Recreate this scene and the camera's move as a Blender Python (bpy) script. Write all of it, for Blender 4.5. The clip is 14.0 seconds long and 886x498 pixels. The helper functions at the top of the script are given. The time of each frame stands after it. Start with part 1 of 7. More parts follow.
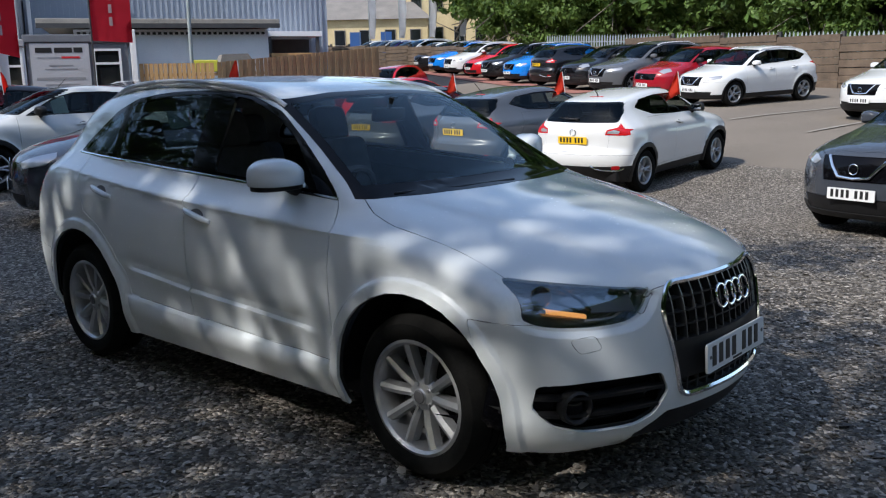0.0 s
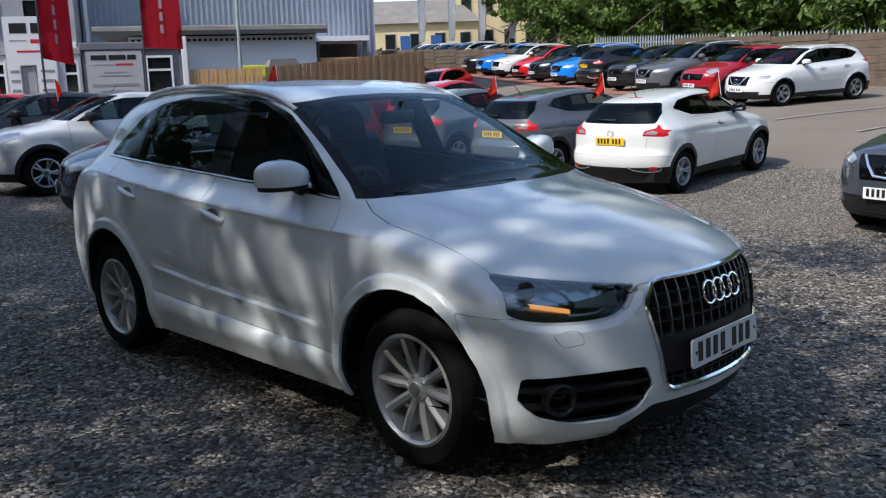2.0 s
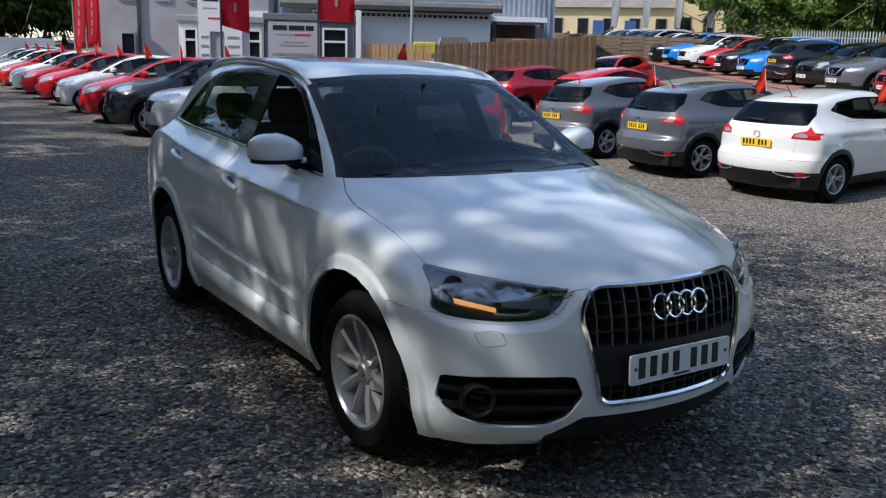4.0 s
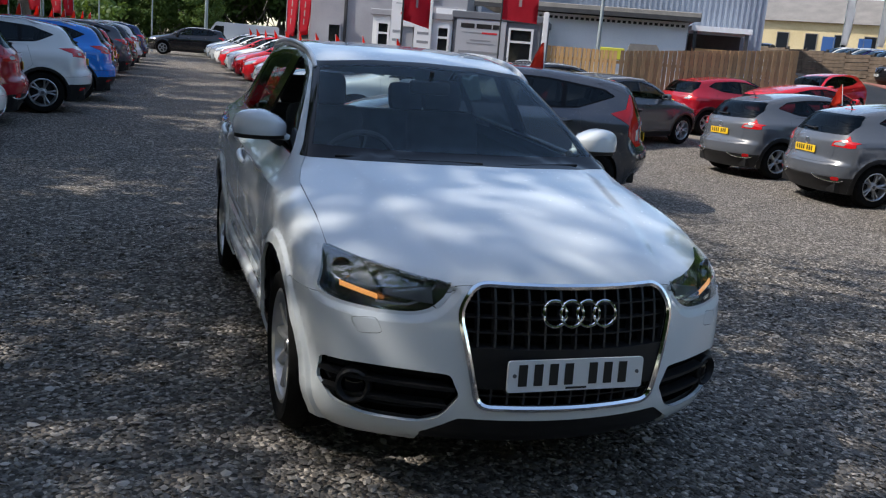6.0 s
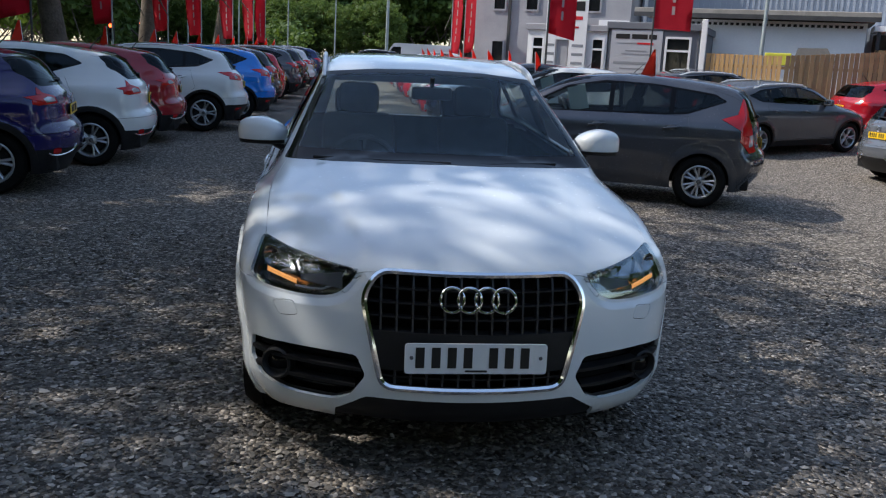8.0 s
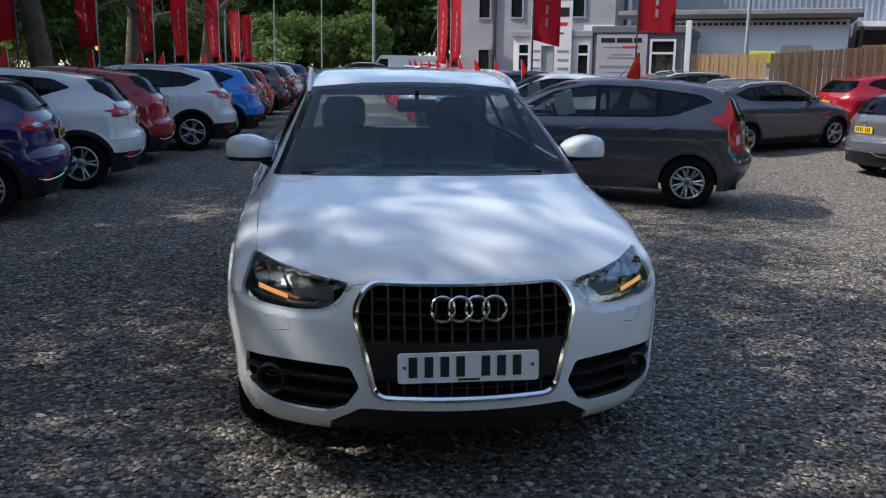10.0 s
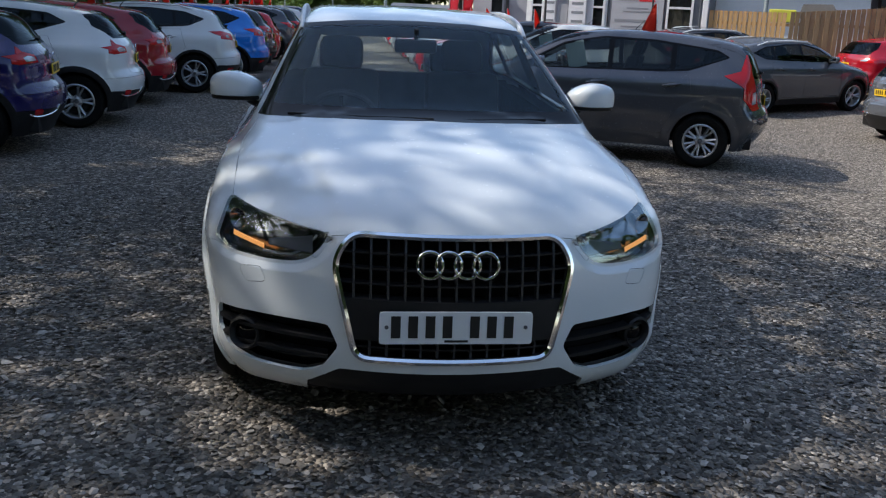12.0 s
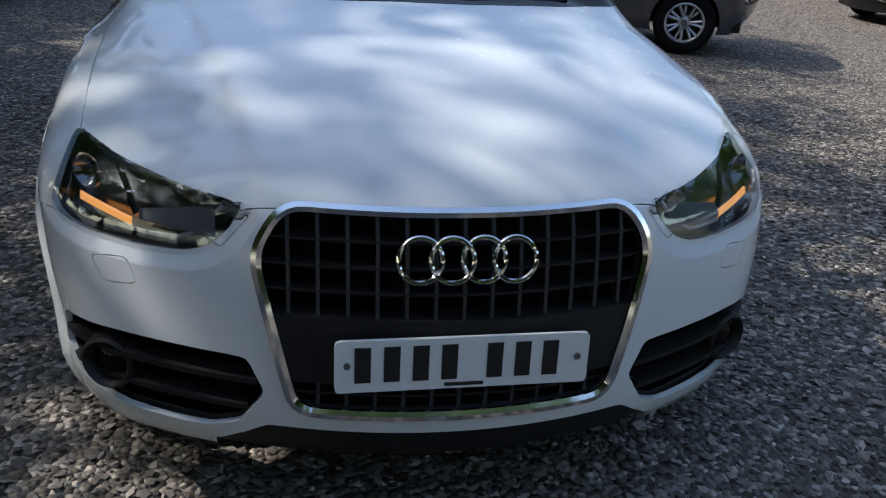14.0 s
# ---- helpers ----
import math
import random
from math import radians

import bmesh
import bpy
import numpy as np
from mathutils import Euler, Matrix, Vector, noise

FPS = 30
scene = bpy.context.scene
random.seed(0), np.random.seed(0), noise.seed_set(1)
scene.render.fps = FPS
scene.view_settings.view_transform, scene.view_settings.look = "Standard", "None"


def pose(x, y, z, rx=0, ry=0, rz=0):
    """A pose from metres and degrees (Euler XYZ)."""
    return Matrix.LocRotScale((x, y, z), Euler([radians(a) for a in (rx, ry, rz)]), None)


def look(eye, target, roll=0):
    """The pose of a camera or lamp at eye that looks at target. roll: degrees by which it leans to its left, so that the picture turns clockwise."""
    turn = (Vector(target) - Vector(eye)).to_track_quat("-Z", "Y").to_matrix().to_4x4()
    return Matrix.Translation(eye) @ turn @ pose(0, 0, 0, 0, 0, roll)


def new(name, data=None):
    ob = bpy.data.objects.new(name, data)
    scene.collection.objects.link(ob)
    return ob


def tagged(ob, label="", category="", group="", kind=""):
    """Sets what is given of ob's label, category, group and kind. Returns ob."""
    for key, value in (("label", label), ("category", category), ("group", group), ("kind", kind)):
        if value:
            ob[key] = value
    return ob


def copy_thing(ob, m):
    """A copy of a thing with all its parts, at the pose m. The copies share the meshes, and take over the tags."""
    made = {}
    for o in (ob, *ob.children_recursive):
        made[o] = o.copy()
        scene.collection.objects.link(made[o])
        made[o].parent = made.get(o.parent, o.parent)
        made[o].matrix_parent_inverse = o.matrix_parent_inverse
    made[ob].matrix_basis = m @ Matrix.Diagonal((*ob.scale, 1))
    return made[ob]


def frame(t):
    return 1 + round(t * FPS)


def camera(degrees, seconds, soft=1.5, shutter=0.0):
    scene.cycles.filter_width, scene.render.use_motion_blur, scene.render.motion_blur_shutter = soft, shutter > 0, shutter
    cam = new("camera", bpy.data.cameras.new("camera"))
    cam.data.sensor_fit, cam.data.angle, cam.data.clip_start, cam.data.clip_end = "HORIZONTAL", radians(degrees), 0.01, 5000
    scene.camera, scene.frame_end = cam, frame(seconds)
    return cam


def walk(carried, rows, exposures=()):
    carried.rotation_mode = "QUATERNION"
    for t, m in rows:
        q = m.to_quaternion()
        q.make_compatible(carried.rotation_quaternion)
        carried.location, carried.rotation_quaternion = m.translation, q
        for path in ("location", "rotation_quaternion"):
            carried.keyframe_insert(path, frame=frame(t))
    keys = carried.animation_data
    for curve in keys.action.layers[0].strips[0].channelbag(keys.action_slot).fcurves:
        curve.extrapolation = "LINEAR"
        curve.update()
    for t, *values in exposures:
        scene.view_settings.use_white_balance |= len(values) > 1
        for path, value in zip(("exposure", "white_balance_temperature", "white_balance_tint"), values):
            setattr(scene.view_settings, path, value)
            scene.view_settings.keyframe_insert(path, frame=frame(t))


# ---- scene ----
cam = camera(53.2, 14.0, 1.2)
PATH = [
    (0, (-3.245, -3.57, 1.556), (-1.777, -2.264, 1.179), -1.2),
    (0.5, (-3.231, -3.576, 1.554), (-1.772, -2.263, 1.168), -1.2),
    (1, (-3.216, -3.637, 1.558), (-1.799, -2.28, 1.171), -1.3),
    (1.5, (-3.213, -3.724, 1.563), (-1.792, -2.365, 1.201), -1.8),
    (2, (-3.175, -3.822, 1.552), (-1.788, -2.43, 1.184), -1.8),
    (2.5, (-3.001, -4.067, 1.549), (-1.747, -2.556, 1.168), -0.1),
    (3, (-2.832, -4.181, 1.557), (-1.651, -2.614, 1.17), 0.6),
    (3.5, (-2.659, -4.256, 1.558), (-1.53, -2.654, 1.162), 0.8),
    (6, (-1.454, -4.782, 1.545), (-0.792, -2.943, 1.124), 4.8),
    (6.5, (-1.246, -4.921, 1.534), (-0.72, -3.038, 1.114), 4.6),
    (7, (-1.041, -5.098, 1.537), (-0.619, -3.192, 1.104), 3.8),
    (7.5, (-0.793, -5.2, 1.559), (-0.491, -3.273, 1.119), 4.0),
    (8, (-0.534, -5.212, 1.559), (-0.28, -3.272, 1.145), 2.8),
    (10.5, (-0.504, -5.248, 1.568), (-0.234, -3.306, 1.175), 0.3),
    (11, (-0.485, -5.232, 1.566), (-0.218, -3.292, 1.157), 0.1),
    (11.5, (-0.491, -5.191, 1.543), (-0.204, -3.264, 1.092), 0.8),
    (12, (-0.422, -5.0, 1.51), (-0.171, -3.079, 1.014), 2.5),
    (12.5, (-0.385, -4.746, 1.483), (-0.182, -2.83, 0.948), 2.7),
    (13, (-0.425, -4.411, 1.478), (-0.183, -2.505, 0.921), 0.8),
    (13.5, (-0.427, -4.083, 1.443), (-0.143, -2.198, 0.837), 1.1),
    (14, (-0.383, -3.728, 1.384), (0.006, -1.913, 0.639), 3.4),
]
walk(cam, [(t, look(eye, target, roll)) for t, eye, target, roll in PATH], exposures=[(0.0, 0.78, 6500, 10), (3.5, 0.78, 6500, 10), (7.0, 0.88, 6700, 10), (14.0, 0.88, 6700, 10)])

# ---- daylight: one sun through the trees, blue sky ----
SUN_AZ, SUN_EL = radians(-78.0), radians(47.0)      # azimuth from +y towards +x
world = bpy.data.worlds.new("sky")
scene.world = world
world.use_nodes = True
wn = world.node_tree.nodes
sky = wn.new("ShaderNodeTexSky")
sky.sky_type, sky.sun_disc = "NISHITA", False
sky.sun_elevation, sky.sun_rotation = SUN_EL, SUN_AZ
world.node_tree.links.new(sky.outputs[0], wn["Background"].inputs[0])
wn["Background"].inputs[1].default_value = 0.15
sun_lamp = new("sun", bpy.data.lights.new("sun", "SUN"))
sun_lamp.data.energy, sun_lamp.data.angle, sun_lamp.data.color = 2.85, radians(0.53), (1.0, 0.965, 0.915)
sun_dir = Vector((math.sin(SUN_AZ) * math.cos(SUN_EL), math.cos(SUN_AZ) * math.cos(SUN_EL), math.sin(SUN_EL)))
sun_lamp.matrix_world = look(sun_dir * 60, (0, 0, 0))

# ---- materials ----
def material(name, color, rough=0.5, metal=0.0, coat=0.0, spec=None):
    m = bpy.data.materials.new(name)
    m.use_nodes = True
    b = m.node_tree.nodes["Principled BSDF"]
    b.inputs["Base Color"].default_value = (*color, 1)
    b.inputs["Roughness"].default_value, b.inputs["Metallic"].default_value = rough, metal
    b.inputs["Coat Weight"].default_value, b.inputs["Coat Roughness"].default_value = coat, 0.03
    if spec is not None:
        b.inputs["Specular IOR Level"].default_value = spec
    return m


def node(m, kind, **values):
    n = m.node_tree.nodes.new(kind)
    for key, v in values.items():
        n.inputs[key].default_value = v
    return n


def wire(m, a, b):
    m.node_tree.links.new(a, b)


def noise_tex(m, scale, detail=4.0, rough=0.55, coords="Object"):
    tc = node(m, "ShaderNodeTexCoord")
    n = node(m, "ShaderNodeTexNoise", Scale=scale, Detail=detail, Roughness=rough)
    wire(m, tc.outputs[coords], n.inputs["Vector"])
    return n.outputs["Fac"]


def ramp(m, fac, stops):
    r = node(m, "ShaderNodeValToRGB")
    while len(r.color_ramp.elements) < len(stops):
        r.color_ramp.elements.new(0.5)
    for e, (p, c) in zip(r.color_ramp.elements, stops):
        e.position, e.color = p, (*c, 1)
    wire(m, fac, r.inputs["Fac"])
    return r.outputs["Color"]


def mix(m, fac, a, b, blend="MIX"):
    n = m.node_tree.nodes.new("ShaderNodeMix")
    n.data_type, n.blend_type = "RGBA", blend
    for sock, v in ((n.inputs[0], fac), (n.inputs[6], a), (n.inputs[7], b)):
        if isinstance(v, bpy.types.NodeSocket):
            wire(m, v, sock)
        elif isinstance(v, (int, float)):
            sock.default_value = v
        else:
            sock.default_value = (*v, 1)
    return n.outputs[2]


def bump(m, height, strength=0.3, distance=0.01):
    n = node(m, "ShaderNodeBump", Strength=strength, Distance=distance)
    wire(m, height, n.inputs["Height"])
    wire(m, n.outputs[0], m.node_tree.nodes["Principled BSDF"].inputs["Normal"])


def base(m):
    return m.node_tree.nodes["Principled BSDF"].inputs["Base Color"]


def roughness(m):
    return m.node_tree.nodes["Principled BSDF"].inputs["Roughness"]


def varied(name, dark, light, scale=8.0, fine=60.0, rough=0.8, relief=0.2, depth=0.005, spec=None):
    """A surface with stains at one scale and grain at another."""
    m = material(name, light, rough, spec=spec)
    big = ramp(m, noise_tex(m, scale), [(0.3, dark), (0.7, light)])
    grain = noise_tex(m, fine, 6.0)
    wire(m, mix(m, 0.35, big, ramp(m, grain, [(0.35, dark), (0.65, light)])), base(m))
    bump(m, grain, relief, depth)
    return m


def paint(name, flake=0.0):
    """Car paint: takes the object's own colour, under clear coat, with faint dust."""
    m = material(name, (0.8, 0.8, 0.8), 0.35, flake, 1.0)
    m.node_tree.nodes["Principled BSDF"].inputs["Specular IOR Level"].default_value = 0.2
    info = node(m, "ShaderNodeObjectInfo")
    dust = ramp(m, noise_tex(m, 3.0, 6.0), [(0.35, (0, 0, 0)), (0.75, (1, 1, 1))])
    n = node(m, "ShaderNodeMath")
    n.operation = "MULTIPLY"
    wire(m, dust, n.inputs[0])
    n.inputs[1].default_value = 0.015
    wire(m, mix(m, n.outputs[0], info.outputs["Color"], (0.33, 0.31, 0.28)), base(m))
    r = ramp(m, noise_tex(m, 40.0, 5.0), [(0.3, (0.23,) * 3), (0.8, (0.29,) * 3)])
    wire(m, r, roughness(m))
    return m


PAINT = paint("car_paint")
PAINT_METAL = paint("metallic_car_paint", 0.45)


def glass_mat(name, tint, rough=0.0, gloss=(0.45, 0.024)):
    m = bpy.data.materials.new(name)
    m.use_nodes = True
    nt = m.node_tree
    nt.nodes.remove(nt.nodes["Principled BSDF"])
    out = nt.nodes["Material Output"]
    facing = node(m, "ShaderNodeLayerWeight", Blend=0.5)
    power = node(m, "ShaderNodeMath")
    power.operation = "POWER"
    wire(m, facing.outputs["Facing"], power.inputs[0])
    power.inputs[1].default_value = 5.0
    fres = node(m, "ShaderNodeMath")
    fres.operation = "MULTIPLY_ADD"
    wire(m, power.outputs[0], fres.inputs[0])
    fres.inputs[1].default_value, fres.inputs[2].default_value = gloss
    tr = node(m, "ShaderNodeBsdfTransparent", Color=(*tint, 1))
    gl = node(m, "ShaderNodeBsdfGlossy", Roughness=rough, Color=(0.78, 0.92, 1.0, 1))
    mx = nt.nodes.new("ShaderNodeMixShader")
    wire(m, fres.outputs[0], mx.inputs[0])
    wire(m, tr.outputs[0], mx.inputs[1])
    wire(m, gl.outputs[0], mx.inputs[2])
    wire(m, mx.outputs[0], out.inputs["Surface"])
    return m


GLASS = glass_mat("clear_glass", (0.82, 0.88, 0.86), 0.0, (0.6, 0.036))
GLASS_DARK = glass_mat("tinted_glass", (0.16, 0.18, 0.18))
LENS = glass_mat("lamp_lens", (0.9, 0.92, 0.93), 0.0, (0.9, 0.15))
LAMP_BOWL = material("lamp_bowl", (0.26, 0.27, 0.28), 0.2, 0.95)
CHROME = material("chrome", (0.75, 0.76, 0.78), 0.08, 1.0)
SOFT_CHROME = material("soft_chrome", (0.80, 0.81, 0.83), 0.1, 1.0)
ALLOY = varied("alloy", (0.40, 0.41, 0.425), (0.52, 0.53, 0.545), 20, 200, 0.34, 0.05, 0.001)
ALLOY.node_tree.nodes["Principled BSDF"].inputs["Metallic"].default_value = 0.75
RUBBER = varied("rubber", (0.005, 0.005, 0.005), (0.012, 0.012, 0.0115), 12, 120, 0.9, 0.3, 0.002, 0.08)
PLASTIC = varied("black_plastic", (0.007, 0.007, 0.008), (0.016, 0.016, 0.017), 10, 300, 0.5, 0.15, 0.001, 0.3)
DIM_CHROME = material("dim_reflector", (0.26, 0.265, 0.28), 0.15, 1.0)
GUIDE = material("pale_light_guide", (0.50, 0.51, 0.53), 0.25, 0.3)
GLASS_REAR = glass_mat("lightly_tinted_glass", (0.36, 0.40, 0.39), 0.0, (0.6, 0.04))
GLOSS_BLACK = material("gloss_black", (0.003, 0.003, 0.004), 0.06, 0, 0.0, 0.15)
RAIL = varied("silver_rail", (0.66, 0.67, 0.68), (0.76, 0.77, 0.78), 20, 200, 0.35, 0.05, 0.001)
GRILLE_BLACK = material("satin_black", (0.030, 0.031, 0.034), 0.35, 0, 0.0, 0.5)
TRIM_GREY = material("grey_trim", (0.10, 0.10, 0.105), 0.45)
CABIN = varied("cabin_fabric", (0.035, 0.036, 0.040), (0.075, 0.077, 0.084), 14, 260, 0.9, 0.3, 0.001)
HEADLINER = varied("pale_headliner", (0.30, 0.30, 0.29), (0.42, 0.42, 0.40), 6, 260, 0.95, 0.1, 0.001)
RED_LENS = material("red_lens", (0.50, 0.008, 0.012), 0.15, 0, 0.15)
CLEAR_LENS = material("clear_lens", (0.46, 0.47, 0.49), 0.1, 0.5, 0.8)
AMBER = material("amber_bulb", (0.85, 0.42, 0.14), 0.25)
AMBER.node_tree.nodes["Principled BSDF"].inputs["Emission Color"].default_value = (1, 0.42, 0.12, 1)
AMBER.node_tree.nodes["Principled BSDF"].inputs["Emission Strength"].default_value = 0.42
PLATE_WHITE = material("white_plate", (0.72, 0.73, 0.73), 0.4)
PLATE_YELLOW = material("yellow_plate", (0.80, 0.50, 0.02), 0.4)
INK = material("black_ink", (0.01, 0.01, 0.01), 0.5)

# ---- building helpers ----
def finish(name, bm, mats, parent=None, label="", smooth=True, angle=35, heart=None):
    me = bpy.data.meshes.new(name)
    bmesh.ops.recalc_face_normals(bm, faces=bm.faces)
    if heart is not None and sum(f.normal.dot(f.calc_center_median() - heart) * f.calc_area() for f in bm.faces) < 0:
        bmesh.ops.reverse_faces(bm, faces=bm.faces)
    if smooth:
        for f in bm.faces:
            f.smooth = True
        lim = radians(angle)
        for e in bm.edges:
            if len(e.link_faces) == 2 and e.calc_face_angle(0) > lim:
                e.smooth = False
    bm.to_mesh(me)
    bm.free()
    for m in mats if isinstance(mats, (list, tuple)) else [mats]:
        me.materials.append(m)
    ob = new(name, me)
    ob.parent = parent
    return tagged(ob, label)


def part(name, bm, mat, parent, label="", smooth=True, angle=35, heart=None):
    return finish(name, bm, mat, parent, label, smooth, angle, heart)


def empty(name, label="", category="", group="", kind=""):
    ob = new(name)
    ob.empty_display_size = 0.2
    return tagged(ob, label, category, group, kind)


def box(bm, x0, x1, y0, y1, z0, z1, bevel=0.0, m=None):
    made = bmesh.ops.create_cube(bm, size=1)["verts"]
    for v in made:
        v.co = Vector(((x0 + x1) / 2 + v.co.x * (x1 - x0), (y0 + y1) / 2 + v.co.y * (y1 - y0), (z0 + z1) / 2 + v.co.z * (z1 - z0)))
    if m is not None:
        bmesh.ops.transform(bm, matrix=m, verts=made)
    if bevel:
        edges = {e for v in made for e in v.link_edges}
        bmesh.ops.bevel(bm, geom=list(edges), offset=bevel, segments=2, affect="EDGES", profile=0.5)
    return bm


def tube(bm, points, radius, sides=8, closed=False, caps=True):
    """A round bar along points; radius a number or one for each point."""
    pts = [Vector(p) for p in points]
    n = len(pts)
    rad = radius if isinstance(radius, (list, tuple)) else [radius] * n
    rings = []
    for i, p in enumerate(pts):
        a = pts[i - 1] if (i or closed) else pts[0]
        b = pts[(i + 1) % n] if (i < n - 1 or closed) else pts[-1]
        d = (b - a).normalized()
        s = d.cross(Vector((0, 0, 1)))
        s = s.normalized() if s.length > 1e-3 else Vector((1, 0, 0))
        u = s.cross(d)
        rings.append([bm.verts.new(p + rad[i] * (math.cos(t) * s + math.sin(t) * u)) for t in np.linspace(0, 2 * np.pi, sides, endpoint=False)])
    for i in range(n if closed else n - 1):
        r, q = rings[i], rings[(i + 1) % n]
        for k in range(sides):
            bm.faces.new((r[k], r[(k + 1) % sides], q[(k + 1) % sides], q[k]))
    if caps and not closed:
        bm.faces.new(rings[0])
        bm.faces.new(list(reversed(rings[-1])))
    return bm


def lathe(bm, profile, steps=40, m=None):
    """Turns a profile of (radius, offset) round the x axis."""
    rings = []
    for t in np.linspace(0, 2 * np.pi, steps, endpoint=False):
        rings.append([bm.verts.new((o, r * math.cos(t), r * math.sin(t))) for r, o in profile])
    made = [v for r in rings for v in r]
    for i in range(steps):
        r, q = rings[i], rings[(i + 1) % steps]
        for k in range(len(profile) - 1):
            bm.faces.new((r[k], r[k + 1], q[k + 1], q[k]))
    if m is not None:
        bmesh.ops.transform(bm, matrix=m, verts=made)
    return bm


def prism(bm, outline, y0, y1, m=None):
    """A slab with an outline in x and z, from y0 to y1."""
    a = [bm.verts.new((x, y0, z)) for x, z in outline]
    b = [bm.verts.new((x, y1, z)) for x, z in outline]
    n = len(a)
    bm.faces.new(a)
    bm.faces.new(list(reversed(b)))
    for i in range(n):
        bm.faces.new((a[i], b[i], b[(i + 1) % n], a[(i + 1) % n]))
    if m is not None:
        bmesh.ops.transform(bm, matrix=m, verts=a + b)
    return bm


def rounded(points, r, n=5):
    """A closed outline with its corners rounded."""
    out, k = [], len(points)
    for i in range(k):
        p, a, b = (Vector(points[j % k]) for j in (i, i - 1, i + 1))
        da, db = (a - p), (b - p)
        ra = min(r, da.length * 0.45, db.length * 0.45)
        pa, pb = p + da.normalized() * ra, p + db.normalized() * ra
        for t in np.linspace(0, 1, n):
            out.append(tuple((1 - t) ** 2 * pa + 2 * t * (1 - t) * p + t * t * pb))
    return out


def chaikin(points, times=2, closed=False):
    pts = [np.array(p, float) for p in points]
    for _ in range(times):
        out = [] if closed else [pts[0]]
        n = len(pts)
        for i in range(n if closed else n - 1):
            a, b = pts[i], pts[(i + 1) % n]
            out += [0.75 * a + 0.25 * b, 0.25 * a + 0.75 * b]
        pts = out if closed else out + [pts[-1]]
    return pts


def smooth_step(a, b, x):
    t = np.clip((x - a) / (b - a), 0, 1)
    return t * t * (3 - 2 * t)


def ground_z(x, y):
    """Height of the ground: level round the car, rising gently to the north and east."""
    x, y = np.asarray(x, float), np.asarray(y, float)
    ea = np.clip(0.05 * (np.minimum(x, 90) - 9), 0, None)
    no = (0.012 + 0.018 * smooth_step(4, 22, x)) * np.clip(np.minimum(y, 110) - 4, 0, None)
    dip = 0.22 * smooth_step(3, 9, x) * (1 - smooth_step(12, 19, x)) * (1 - smooth_step(10, 18, y))
    along, across = 0.70 * (x - 19) + 0.714 * (y - 21), 0.714 * (x - 19) - 0.70 * (y - 21)
    hollow = 0.6 * np.exp(-(along / 10) ** 2 - (across / 4.5) ** 2)
    return ea + no - dip - hollow


# ---- car bodies: a hull from a side profile, a plan and a section, cut into panels ----
def outline_distance(a, b, poly):
    """Signed distance of points to a closed outline, negative inside."""
    d2 = np.full(a.shape, 1e9)
    inside = np.zeros(a.shape, bool)
    for (x0, y0), (x1, y1) in zip(poly, poly[1:] + poly[:1]):
        ex, ey = x1 - x0, y1 - y0
        t = np.clip(((a - x0) * ex + (b - y0) * ey) / (ex * ex + ey * ey + 1e-12), 0, 1)
        d2 = np.minimum(d2, (a - x0 - t * ex) ** 2 + (b - y0 - t * ey) ** 2)
        inside ^= ((y0 > b) != (y1 > b)) & (a < ex * (b - y0) / (ey + 1e-12) + x0)
    return np.where(inside, -1, 1) * np.sqrt(d2)


def hull_value(s, x, y, z):
    ax = np.abs(x)
    bow = s["bow"][0] * ax ** 2 + s["bow"][1] * ax ** 4
    amp = np.interp(y, *s["bow_at"])
    side = outline_distance(y - amp * bow, z + np.interp(z, *s["crown"]) * ax ** 2, s["outline"])
    zs = z - s["rise"] * y * smooth_step(0.5, 0.8, z)
    w = np.interp(y, *s["plan"]) + np.interp(zs, *s["section"])
    tail = smooth_step(s["cabin"][0], s["cabin"][1], z) * smooth_step(s["cabin"][2], s["cabin"][3], y)
    w = w - s["cabin"][4] * tail
    for ya in s["axles"]:
        r = np.hypot(y - ya, z - s["wheel"])
        w = w + s["flare"] * (smooth_step(s["arch"] + 0.095, s["arch"] + 0.07, r) * smooth_step(1.0, 0.8, z))
    if "dent" in s:
        d0, d1, dz, dd = s["dent"]
        lane = smooth_step(d0, d0 + 0.12, y) * smooth_step(d1, d1 - 0.12, y)
        zz = z - dz - 0.06 * y
        w = w - dd * lane * smooth_step(0.10, 0.0, zz) * smooth_step(-0.16, -0.05, zz)
    k = s["edge"]
    a, b = side, ax - w
    h = np.clip(k - np.abs(a - b), 0, None) / k
    return np.maximum(a, b) + h * h * k * 0.25


